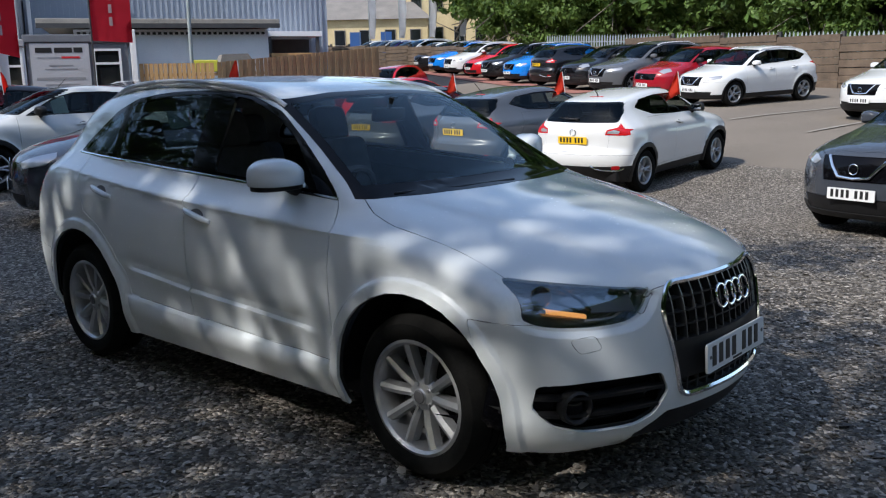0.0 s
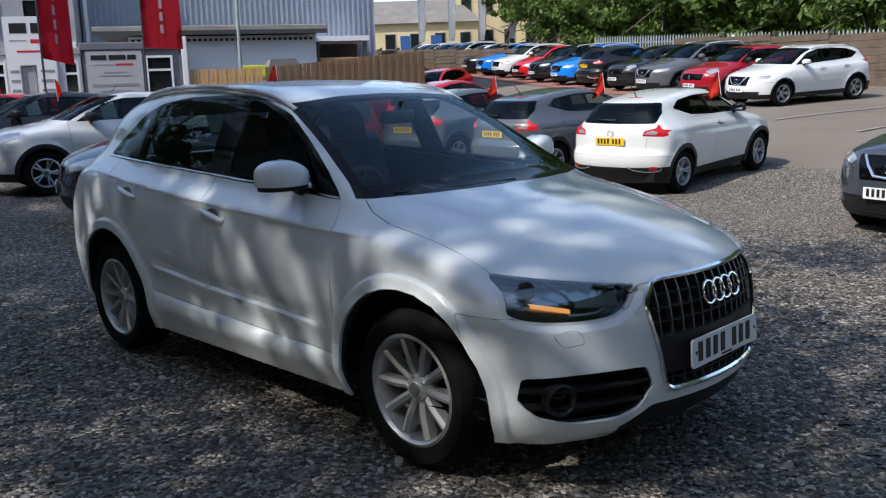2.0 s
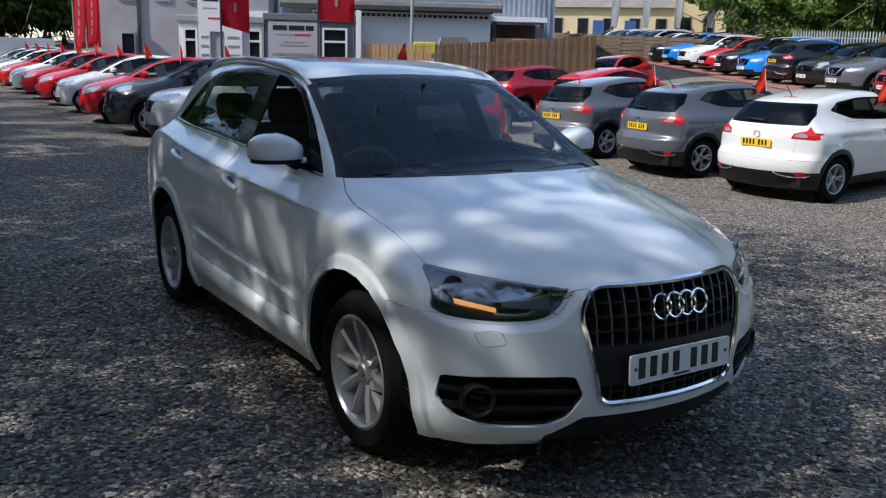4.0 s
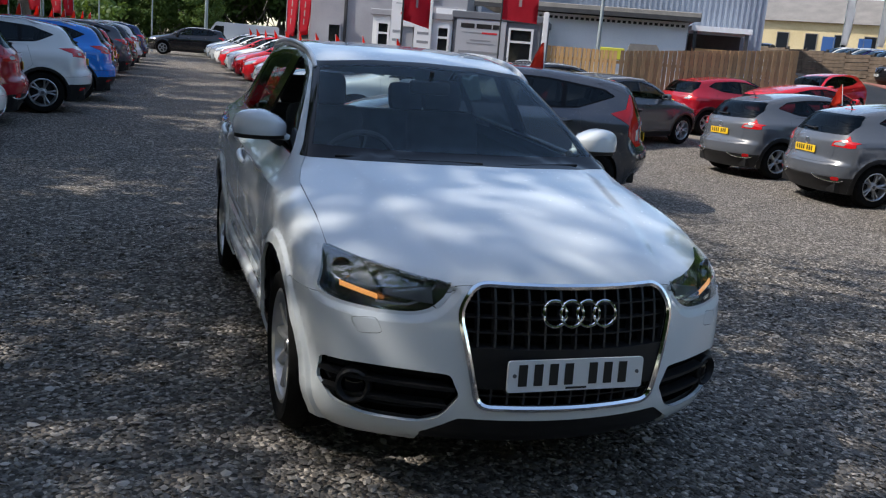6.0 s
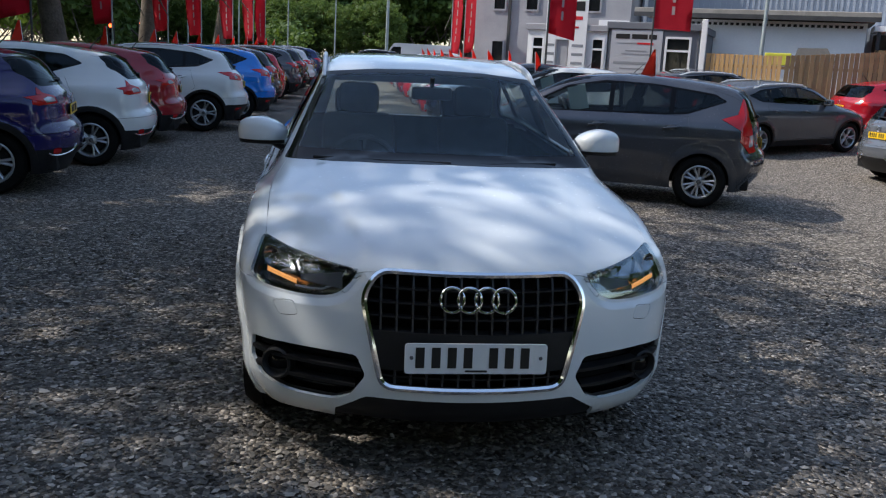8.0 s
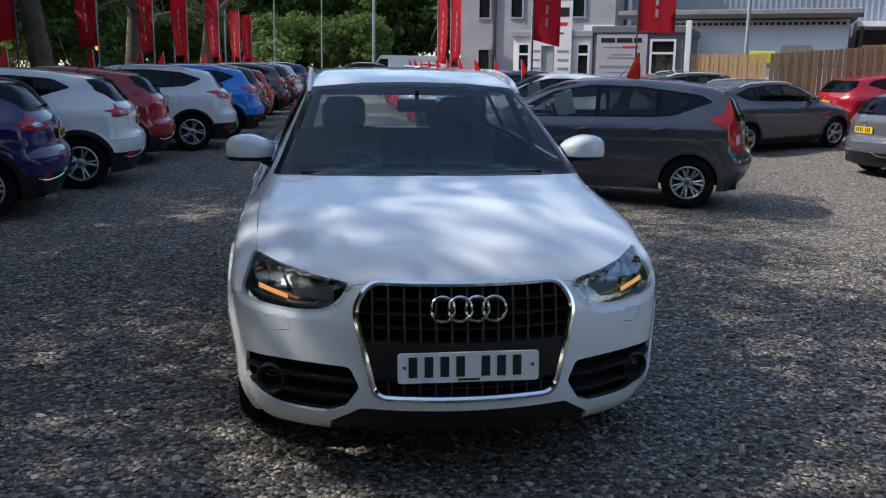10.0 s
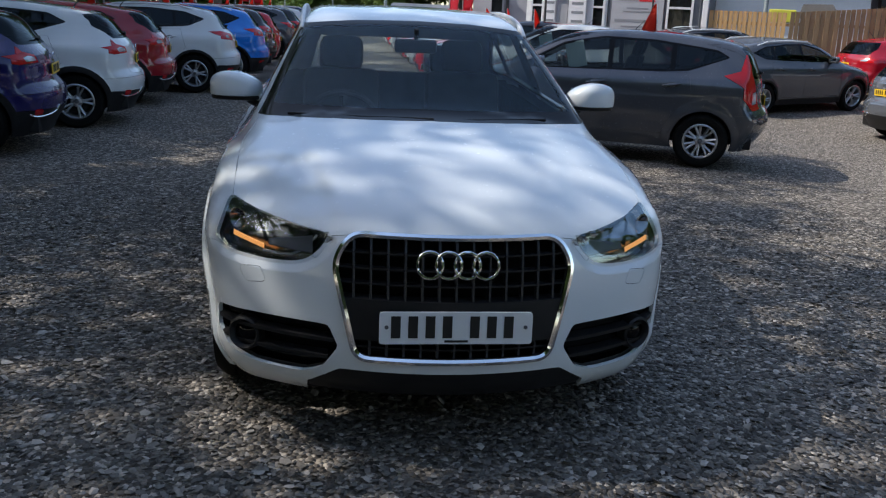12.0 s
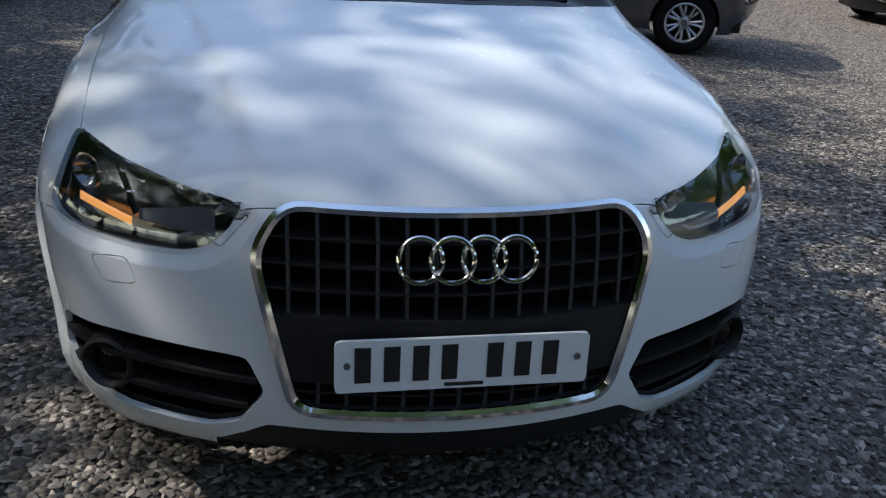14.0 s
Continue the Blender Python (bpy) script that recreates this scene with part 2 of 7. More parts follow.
def hull(s, step):
    """The closed skin of a car but for its underside, as a bmesh."""
    lx, ly0, ly1, lz0, lz1 = 1.05, s["ends"][0] - 0.1, s["ends"][1] + 0.1, s["floor"], 1.75
    nx, ny, nz = (max(4, round(v / step)) for v in (2 * lx, ly1 - ly0, lz1 - lz0))
    nx += nx % 2
    index, pts, faces = {}, [], []

    def vid(i, j, k):
        if (i, j, k) not in index:
            index[i, j, k] = len(pts)
            pts.append((-lx + 2 * lx * i / nx, ly0 + (ly1 - ly0) * j / ny, lz0 + (lz1 - lz0) * k / nz))
        return index[i, j, k]

    for i in range(nx):
        for j in range(ny):
            faces.append((vid(i, j, nz), vid(i + 1, j, nz), vid(i + 1, j + 1, nz), vid(i, j + 1, nz)))
        for k in range(nz):
            faces.append((vid(i, 0, k), vid(i + 1, 0, k), vid(i + 1, 0, k + 1), vid(i, 0, k + 1)))
            faces.append((vid(i, ny, k), vid(i, ny, k + 1), vid(i + 1, ny, k + 1), vid(i + 1, ny, k)))
    for j in range(ny):
        for k in range(nz):
            faces.append((vid(0, j, k), vid(0, j, k + 1), vid(0, j + 1, k + 1), vid(0, j + 1, k)))
            faces.append((vid(nx, j, k), vid(nx, j + 1, k), vid(nx, j + 1, k + 1), vid(nx, j, k + 1)))
    p = np.array(pts)
    src = np.stack([np.zeros(len(p)), np.clip(p[:, 1] * 0.86, s["ends"][0] + 0.55, s["ends"][1] - 0.55), np.full(len(p), s["spine"])], 1)
    src[:, 2] = np.minimum(src[:, 2], np.maximum(p[:, 2], s["floor"] + 0.02) * 0 + s["spine"])
    low = p[:, 2] < s["spine"]
    src[low, 2] = p[low, 2]
    way = p - src
    lo, hi = np.zeros(len(p)), np.full(len(p), 1.15)
    for _ in range(22):
        mid = (lo + hi) / 2
        q = src + way * mid[:, None]
        out = hull_value(s, q[:, 0], q[:, 1], q[:, 2]) > 0
        hi, lo = np.where(out, mid, hi), np.where(out, lo, mid)
    q = src + way * lo[:, None]
    bm = bmesh.new()
    vs = [bm.verts.new(c) for c in q]
    for f in faces:
        bm.faces.new([vs[i] for i in f])
    bmesh.ops.recalc_face_normals(bm, faces=bm.faces)
    return bm


def in_outline(a, b, poly):
    hit = False
    for (x0, y0), (x1, y1) in zip(poly, poly[1:] + poly[:1]):
        if (y0 > b) != (y1 > b) and a < (x1 - x0) * (b - y0) / (y1 - y0) + x0:
            hit = not hit
    return hit


def carve(bm, outline, axis, keep, reach=0.09):
    """Cuts the skin along an outline seen along an axis ('x': y and z, 'y': x and z, 'z': x and y). keep(centre, normal) picks the
    faces that may be cut. Returns the faces inside."""
    ia, ib = {"x": (1, 2), "y": (0, 2), "z": (0, 1)}[axis]
    a0, a1 = min(p[0] for p in outline) - 0.02, max(p[0] for p in outline) + 0.02
    b0, b1 = min(p[1] for p in outline) - 0.02, max(p[1] for p in outline) + 0.02
    bm.normal_update()
    pool = set()
    for f in bm.faces:
        c0 = f.verts[0].co
        if not (a0 - 0.12 < c0[ia] < a1 + 0.12 and b0 - 0.12 < c0[ib] < b1 + 0.12):
            continue
        cs = [v.co for v in f.verts]
        if (max(c[ia] for c in cs) > a0 and min(c[ia] for c in cs) < a1 and max(c[ib] for c in cs) > b0
                and min(c[ib] for c in cs) < b1 and keep(f.calc_center_median(), f.normal)):
            pool.add(f)
    for (p0, q0), (p1, q1) in zip(outline, outline[1:] + outline[:1]):
        da, db = p1 - p0, q1 - q0
        size = math.hypot(da, db)
        if size < 1e-5:
            continue
        no, co = [0, 0, 0], [0, 0, 0]
        no[ia], no[ib] = -db / size, da / size
        co[ia], co[ib] = p0, q0
        faces = []
        for f in pool:
            c = f.calc_center_median()
            t = ((c[ia] - p0) * da + (c[ib] - q0) * db) / size
            d = abs((c[ia] - p0) * no[ia] + (c[ib] - q0) * no[ib])
            if -reach < t < size + reach and d < reach:
                faces.append(f)
        if faces:
            geom = set(faces)
            for f in faces:
                geom.update(f.verts)
                geom.update(f.edges)
            made = bmesh.ops.bisect_plane(bm, geom=list(geom), dist=1e-5, plane_co=co, plane_no=no)["geom"]
            pool = {f for f in pool if f.is_valid} | {f for f in made if isinstance(f, bmesh.types.BMFace)}
    inside = []
    for f in pool:
        c = f.calc_center_median()
        if in_outline(c[ia], c[ib], outline):
            inside.append(f)
    inside.sort(key=lambda f: tuple(f.calc_center_median()))
    return inside


def lift(bm, faces):
    """Takes faces out of a skin into a bmesh of their own."""
    out, vs = bmesh.new(), {}
    for f in faces:
        for v in f.verts:
            if v not in vs:
                vs[v] = out.verts.new(v.co)
        out.faces.new([vs[v] for v in f.verts])
    out.normal_update()
    bmesh.ops.delete(bm, geom=faces, context="FACES")
    return out


def rim(bm, depth=0.015, gap=0.0015, offset=0.0):
    """Gives a panel its folded edge: boundary pulled in by gap, then turned inward by depth."""
    bm.normal_update()
    if offset:
        for v in bm.verts:
            v.co = v.co + v.normal * offset
    edge = [e for e in bm.edges if len(e.link_faces) == 1]
    verts = {v for e in edge for v in e.verts}
    normals = {v: v.normal.copy() for v in verts}
    if gap:
        moves = {}
        for v in verts:
            d = Vector((0, 0, 0))
            for f in v.link_faces:
                d += f.calc_center_median() - v.co
            d -= normals[v] * d.dot(normals[v])
            if d.length > 1e-6:
                moves[v] = d.normalized() * gap
        for v, d in moves.items():
            v.co += d
    made = bmesh.ops.extrude_edge_only(bm, edges=edge)["geom"]
    tops = {}
    for v in made:
        if isinstance(v, bmesh.types.BMVert):
            best = min((e.other_vert(v) for e in v.link_edges if e.other_vert(v) in normals), key=lambda o: (o.co - v.co).length, default=None)
            if best is not None:
                v.co -= normals[best] * depth
    return bm

# ---- ground: one sheet of gravel and tarmac to the horizon ----
def ground_material():
    m = material("gravel_and_tarmac", (0.2, 0.2, 0.2), 0.95, spec=0.3)
    nt = m.node_tree
    tc = node(m, "ShaderNodeTexCoord")
    pos = tc.outputs["Object"]
    vor = node(m, "ShaderNodeTexVoronoi", Scale=47.0, Randomness=1.0)
    wire(m, pos, vor.inputs["Vector"])
    sep = node(m, "ShaderNodeSeparateColor")
    wire(m, vor.outputs["Color"], sep.inputs[0])
    stone = ramp(m, sep.outputs[0], [(0.0, (0.028, 0.024, 0.020)), (0.45, (0.120, 0.106, 0.090)), (0.8, (0.30, 0.268, 0.228)), (1.0, (0.66, 0.59, 0.51))])
    earth = ramp(m, noise_tex(m, 0.7, 5.0), [(0.35, (0.095, 0.076, 0.058)), (0.7, (0.17, 0.152, 0.135))])
    gravel = mix(m, 0.25, stone, earth)
    fine = noise_tex(m, 90.0, 4.0)
    tar = mix(m, 0.5, ramp(m, noise_tex(m, 0.35, 6.0), [(0.3, (0.115, 0.098, 0.077)), (0.7, (0.205, 0.174, 0.142))]), ramp(m, fine, [(0.3, (0.11, 0.095, 0.08)), (0.7, (0.26, 0.225, 0.19))]))
    # where the tarmac begins: a wandering line across x
    xyz = node(m, "ShaderNodeSeparateXYZ")
    wire(m, pos, xyz.inputs[0])
    wob = noise_tex(m, 0.8, 6.0)
    add = node(m, "ShaderNodeMath")
    add.operation = "MULTIPLY_ADD"
    wire(m, wob, add.inputs[0])
    add.inputs[1].default_value = 2.4
    wire(m, xyz.outputs[0], add.inputs[2])
    edge = node(m, "ShaderNodeMapRange")
    wire(m, add.outputs[0], edge.inputs["Value"])
    edge.inputs["From Min"].default_value, edge.inputs["From Max"].default_value = 13.2, 13.6
    far = node(m, "ShaderNodeMapRange")
    wire(m, xyz.outputs[1], far.inputs["Value"])
    far.inputs["From Min"].default_value, far.inputs["From Max"].default_value = 52.0, 53.0
    top = node(m, "ShaderNodeMath")
    top.operation = "MAXIMUM"
    wire(m, edge.outputs[0], top.inputs[0])
    wire(m, far.outputs[0], top.inputs[1])
    wire(m, mix(m, top.outputs[0], gravel, tar), base(m))
    inv = node(m, "ShaderNodeMath")
    inv.operation = "SUBTRACT"
    inv.inputs[0].default_value = 1.0
    wire(m, top.outputs[0], inv.inputs[1])
    vb = node(m, "ShaderNodeTexVoronoi", Scale=47.0)
    wire(m, pos, vb.inputs["Vector"])
    hgt = node(m, "ShaderNodeMath")
    hgt.operation = "MULTIPLY"
    neg = node(m, "ShaderNodeMath")
    neg.operation = "SUBTRACT"
    neg.inputs[0].default_value = 1.0
    wire(m, vb.outputs["Distance"], neg.inputs[1])
    wire(m, neg.outputs[0], hgt.inputs[0])
    wire(m, inv.outputs[0], hgt.inputs[1])
    both = node(m, "ShaderNodeMath")
    both.operation = "MULTIPLY_ADD"
    wire(m, fine, both.inputs[0])
    both.inputs[1].default_value = 0.15
    wire(m, hgt.outputs[0], both.inputs[2])
    bump(m, both.outputs[0], 1.0, 0.028)
    return m


def axis_steps(lo, hi, near_lo, near_hi, fine):
    a = list(np.arange(near_lo, near_hi + 1e-6, fine))
    left, right, d = [], [], fine
    x = near_lo
    while x > lo:
        d *= 1.18
        x -= d
        left.append(max(x, lo))
    x, d = near_hi, fine
    while x < hi:
        d *= 1.18
        x += d
        right.append(min(x, hi))
    return np.array(left[::-1] + a + right)


gx, gy = axis_steps(-900, 900, -10, 12, 0.25), axis_steps(-900, 900, -7, 20, 0.25)
GX, GY = np.meshgrid(gx, gy, indexing="ij")
GZ = ground_z(GX, GY)
lumps = np.array([[noise.noise(Vector((x * 0.9, y * 0.9, 3.0))) * 0.022 + noise.noise(Vector((x * 2.6, y * 2.6, 7.0))) * 0.009 if -12 < x < 14 and -9 < y < 26 else 0.0 for y in gy] for x in gx])
calm = np.ones_like(GZ)
for cx in (-0.78, 0.78):
    for cy in (-1.3, 1.3):
        calm *= 1 - np.exp(-((GX - cx) ** 2 + (GY - cy) ** 2) / 0.18)
GZ = GZ + (lumps - 0.012) * calm
me = bpy.data.meshes.new("ground")
nxg, nyg = len(gx), len(gy)
quads = [(i * nyg + j, (i + 1) * nyg + j, (i + 1) * nyg + j + 1, i * nyg + j + 1) for i in range(nxg - 1) for j in range(nyg - 1)]
me.from_pydata(np.stack([GX, GY, GZ], -1).reshape(-1, 3).tolist(), [], quads)
me.materials.append(ground_material())
for poly in me.polygons:
    poly.use_smooth = True
tagged(new("ground", me), "grey crushed-stone gravel running into worn tarmac", "ground", kind="structure")


def scatter_stones():
    """Loose angular stones on the gravel, thick where the camera passes."""
    rng = np.random.default_rng(4)
    m = material("loose_stone", (0.2, 0.2, 0.2), 0.9, spec=0.3)
    geo = node(m, "ShaderNodeNewGeometry")
    c = ramp(m, geo.outputs["Random Per Island"], [(0.0, (0.035, 0.030, 0.025)), (0.5, (0.108, 0.099, 0.089)), (0.85, (0.25, 0.23, 0.206)), (1.0, (0.56, 0.515, 0.46))])
    wire(m, mix(m, 0.3, c, ramp(m, noise_tex(m, 60.0), [(0.3, (0.10, 0.092, 0.083)), (0.7, (0.34, 0.31, 0.275))])), base(m))
    n = 104000
    ang, rad = rng.uniform(-0.35, 3.6, n), 7.5 * rng.uniform(0, 1, n) ** 0.75
    px, py = -0.8 + rad * np.cos(ang) * 1.15, -4.4 + rad * np.sin(ang)
    ok = (px > -9) & (px < 9)
    px, py = px[ok], py[ok]
    n = len(px)
    size = 0.0058 + 0.0115 * rng.random(n) ** 2.2
    ix = np.clip(np.searchsorted(gx, px) - 1, 0, nxg - 2)
    iy = np.clip(np.searchsorted(gy, py) - 1, 0, nyg - 2)
    fx, fy = (px - gx[ix]) / (gx[ix + 1] - gx[ix]), (py - gy[iy]) / (gy[iy + 1] - gy[iy])
    pz = (GZ[ix, iy] * (1 - fx) * (1 - fy) + GZ[ix + 1, iy] * fx * (1 - fy) + GZ[ix, iy + 1] * (1 - fx) * fy + GZ[ix + 1, iy + 1] * fx * fy)
    octa = np.array([(1, 0.1, 0.25), (0.2, 0.9, 0.3), (-0.9, 0.35, 0.2), (-0.6, -0.75, 0.3), (0.55, -0.8, 0.2), (0.15, 0.05, 0.62), (0, 0, -0.55)])
    tris = np.array([(0, 1, 5), (1, 2, 5), (2, 3, 5), (3, 4, 5), (4, 0, 5), (1, 0, 6), (2, 1, 6), (3, 2, 6), (4, 3, 6), (0, 4, 6)])
    v = octa[None] * (1 + 0.5 * rng.standard_normal((n, 7, 1)) * 0.4) * size[:, None, None] * rng.uniform(0.7, 1.5, (n, 1, 3)) * np.array([1.05, 1.05, 0.62])
    a, b = rng.uniform(0, 6.28, n), rng.normal(0, 0.34, n)
    x, y, z = v[..., 0].copy(), v[..., 1].copy(), v[..., 2].copy()
    y, z = y * np.cos(b)[:, None] - z * np.sin(b)[:, None], y * np.sin(b)[:, None] + z * np.cos(b)[:, None]
    x, y = x * np.cos(a)[:, None] - y * np.sin(a)[:, None], x * np.sin(a)[:, None] + y * np.cos(a)[:, None]
    v = np.stack([x + px[:, None], y + py[:, None], z + (pz + size * 0.25)[:, None]], -1).reshape(-1, 3)
    f = (tris[None] + 7 * np.arange(n)[:, None, None]).reshape(-1, 3)
    me = bpy.data.meshes.new("loose_gravel")
    me.from_pydata(v.tolist(), [], f.tolist())
    me.materials.append(m)
    tagged(new("loose_gravel", me), "loose angular grey stones lying on the gravel", "gravel", kind="stuff")


scatter_stones()

# ---- car shapes: side profiles (y, z) from nose to tail, front is -y ----
def shape(profile, underside, **rest):
    return dict(outline=[tuple(p) for p in chaikin(profile, 2)] + list(underside), **rest)


HERO = shape(
    [(-2.06, 0.185), (-2.165, 0.25), (-2.20, 0.38), (-2.20, 0.58), (-2.17, 0.76), (-2.13, 0.835), (-2.02, 0.895), (-1.70, 0.985), (-1.35, 1.045),
     (-1.11, 1.085), (-0.98, 1.135), (-0.40, 1.44), (-0.16, 1.535), (0.30, 1.595), (0.80, 1.595), (1.30, 1.555), (1.62, 1.485), (1.78, 1.35),
     (1.99, 1.09), (2.10, 0.98), (2.17, 0.80), (2.19, 0.55), (2.15, 0.36), (2.0, 0.24)],
    [(2.0, 0.1), (-2.0, 0.1)],
    bow=(0.435, 0.10), bow_at=([-2.2, -1.7, -1.15, -0.3, 0.4, 1.4, 2.0], [1, 0.9, 0.42, 0.28, 0.0, -0.3, -0.55]),
    crown=([0.5, 0.85, 1.1, 1.3, 1.6], [0.0, 0.10, 0.06, 0.045, 0.055]), rise=0.055,
    plan=([-2.2, -1.95, -1.80, -1.66, -1.3, -0.6, 0.9, 1.6, 2.2], [0.79, 0.838, 0.872, 0.905, 0.92, 0.912, 0.915, 0.90, 0.82]),
    section=([0.15, 0.26, 0.33, 0.44, 0.60, 0.78, 0.92, 0.975, 0.997, 1.04, 1.08, 1.25, 1.42, 1.52, 1.65],
             [-0.11, -0.06, -0.035, -0.03, -0.014, -0.008, -0.015, -0.020, -0.032, -0.080, -0.112, -0.19, -0.278, -0.325, -0.42]),
    cabin=(0.95, 1.3, 0.9, 2.0, 0.10), axles=(-1.30, 1.303), wheel=0.335, arch=0.428, flare=0.0, dent=(-0.75, 0.95, 0.52, 0.014),
    edge=0.09, ends=(-2.2, 2.2), floor=0.21, spine=0.62)

# ---- cars: panels, glass, lamps, wheels ----
from mathutils.bvhtree import BVHTree

TREES = {}


def skin_tree(s):
    if id(s) not in TREES:
        bm = hull(s, 0.03)
        TREES[id(s)] = BVHTree.FromBMesh(bm)
        bm.free()
    return TREES[id(s)]


def surface(s, fixed, axis, sign):
    """Where the hull's skin lies along an axis from outside: fixed gives the two other coordinates."""
    p = dict(fixed)
    p[axis] = sign * 4.0
    way = Vector([-sign if k == axis else 0 for k in "xyz"])
    hit = skin_tree(s).ray_cast(Vector([p[k] for k in "xyz"]), way)[0]
    return hit["xyz".index(axis)] if hit is not None else sign * 0.85


def front_y(s, x, z):
    return surface(s, {"x": x, "z": z}, "y", -1)


def side_x(s, y, z):
    return surface(s, {"y": y, "z": z}, "x", 1)


def top_z(s, x, y):
    return surface(s, {"x": x, "y": y}, "z", 1)


def mirrored(outline):
    return [(-a, b) for a, b in reversed(outline)]


def picks(where, limit):
    """Which faces of the skin a cut may touch."""
    if where == "front":
        return [(1, lambda c, n: n.y < -0.08 and c.y < limit)]
    if where == "rear":
        return [(1, lambda c, n: n.y > 0.08 and c.y > limit)]
    if where == "top":
        return [(1, lambda c, n: n.z > 0.18)]
    if where == "all":
        return [(1, lambda c, n: True)]
    if where == "sides":
        return [(1, lambda c, n: c.x < -0.3 and abs(n.x) > 0.12), (-1, lambda c, n: c.x > 0.3 and abs(n.x) > 0.12)]
    if where == "flanks":
        return [(1, lambda c, n: c.x < -0.3 and abs(n.x) > 0.42), (-1, lambda c, n: c.x > 0.3 and abs(n.x) > 0.42)]
    if where == "front_pair":
        return [(1, lambda c, n: c.x < 0 and n.y < -0.03 and c.y < limit), (-1, lambda c, n: c.x > 0 and n.y < -0.03 and c.y < limit)]
    if where == "rear_pair":
        return [(1, lambda c, n: c.x < 0 and n.y > 0.5 and c.y > limit), (-1, lambda c, n: c.x > 0 and n.y > 0.5 and c.y > limit)]


def shrink(outline, d):
    n, out = len(outline), []
    area = sum(outline[i - 1][0] * outline[i][1] - outline[i][0] * outline[i - 1][1] for i in range(n))
    sg = 1 if area > 0 else -1
    for i in range(n):
        p, a, b = (Vector(outline[j % n]) for j in (i, i - 1, i + 1))
        t = ((p - a).normalized() + (b - p).normalized()).normalized()
        out.append(tuple(p + sg * d * Vector((-t.y, t.x))))
    return out


def circle(cy, cz, r, n=28):
    return [(cy + r * math.cos(t), cz + r * math.sin(t)) for t in np.linspace(0, 2 * np.pi, n, endpoint=False)]


def offset_copy(bm, d):
    out = bm.copy()
    out.normal_update()
    for v in out.verts:
        v.co = v.co + v.normal * d
    return out


def wheel_parts(r, rim_r, spokes, style, mat, parent, x, y, z, w=0.215):
    """A wheel whose outer face looks along the sign of x: tyre, rim, disc."""
    hub = new("wheel")
    hub.parent = parent
    hub.matrix_basis = pose(x, y, z, 0, 0, 0 if x > 0 else 180)
    bm = bmesh.new()
    h = w / 2
    lathe(bm, [(rim_r - 0.012, -h + 0.01), (rim_r + 0.02, -h), (r - 0.035, -h - 0.004), (r - 0.006, -h + 0.03), (r, -h + 0.05), (r, -0.034), (r - 0.008, -0.032),
               (r - 0.008, -0.022), (r, -0.02), (r, 0.02), (r - 0.008, 0.022), (r - 0.008, 0.032), (r, 0.034), (r, h - 0.05), (r - 0.006, h - 0.03),
               (r - 0.035, h + 0.004), (rim_r + 0.04, h + 0.006), (rim_r + 0.012, h), (rim_r - 0.012, h - 0.02)], 48)
    part("tyre", bm, RUBBER, hub, "black rubber tyre")
    bm = bmesh.new()
    lathe(bm, [(rim_r, h - 0.008), (rim_r - 0.012, h - 0.004), (rim_r - 0.022, h - 0.016), (rim_r - 0.03, h - 0.05), (rim_r - 0.04, -h + 0.02)], 48)
    lathe(bm, [(0.0, h - 0.030), (0.030, h - 0.030), (0.034, h - 0.036), (0.058, h - 0.045), (0.075, h - 0.07), (0.07, h - 0.11)], 24)
    for k in range(spokes):
        a0 = 2 * math.pi * k / spokes
        arms = (-0.17, 0.17) if style == "double" else ((-0.26, 0.26) if style == "wide" else (0.0,))
        for da in arms:
            inner, outer = a0 + da * 0.55, a0 + da
            wi, wo = (0.014, 0.017) if style != "single" else (0.020, 0.024)
            rows = []
            for q, (rr, wd, off) in enumerate(((0.045, wi, h - 0.045), (0.5 * rim_r, (wi + wo) / 2, h - 0.030), (rim_r - 0.016, wo, h - 0.022))):
                an = inner + (outer - inner) * q / 2
                c, t = Vector((0, math.cos(an), math.sin(an))), Vector((0, -math.sin(an), math.cos(an)))
                rows.append([bm.verts.new(c * rr + t * u * wd + Vector((off - dn, 0, 0))) for u, dn in ((-1, 0.045), (-0.78, 0.006), (-0.1, 0.0), (0.72, 0.010), (1, 0.045))])
            for a, b in zip(rows, rows[1:]):
                for i in range(4):
                    bm.faces.new((a[i], a[i + 1], b[i + 1], b[i]))
    for k in range(5):
        a0 = 2 * math.pi * (k + 0.5) / 5
        tube(bm, [(h - 0.06, 0.052 * math.cos(a0), 0.052 * math.sin(a0)), (h - 0.034, 0.052 * math.cos(a0), 0.052 * math.sin(a0))], 0.009, 6)
    part("rim", bm, mat, hub, "", True, 25)
    bm = bmesh.new()
    lathe(bm, [(0.0, h - 0.024), (0.024, h - 0.025), (0.028, h - 0.030)], 20)
    part("hub_cap", bm, TRIM_GREY, hub, "grey centre cap")
    bm = bmesh.new()
    lathe(bm, [(0.0, h - 0.10), (0.145, h - 0.10), (0.145, h - 0.12), (rim_r - 0.042, h - 0.13), (rim_r - 0.042, -h + 0.03), (0.0, -h + 0.03)], 32)
    part("brake_disc", bm, PLASTIC, hub)
    return hub


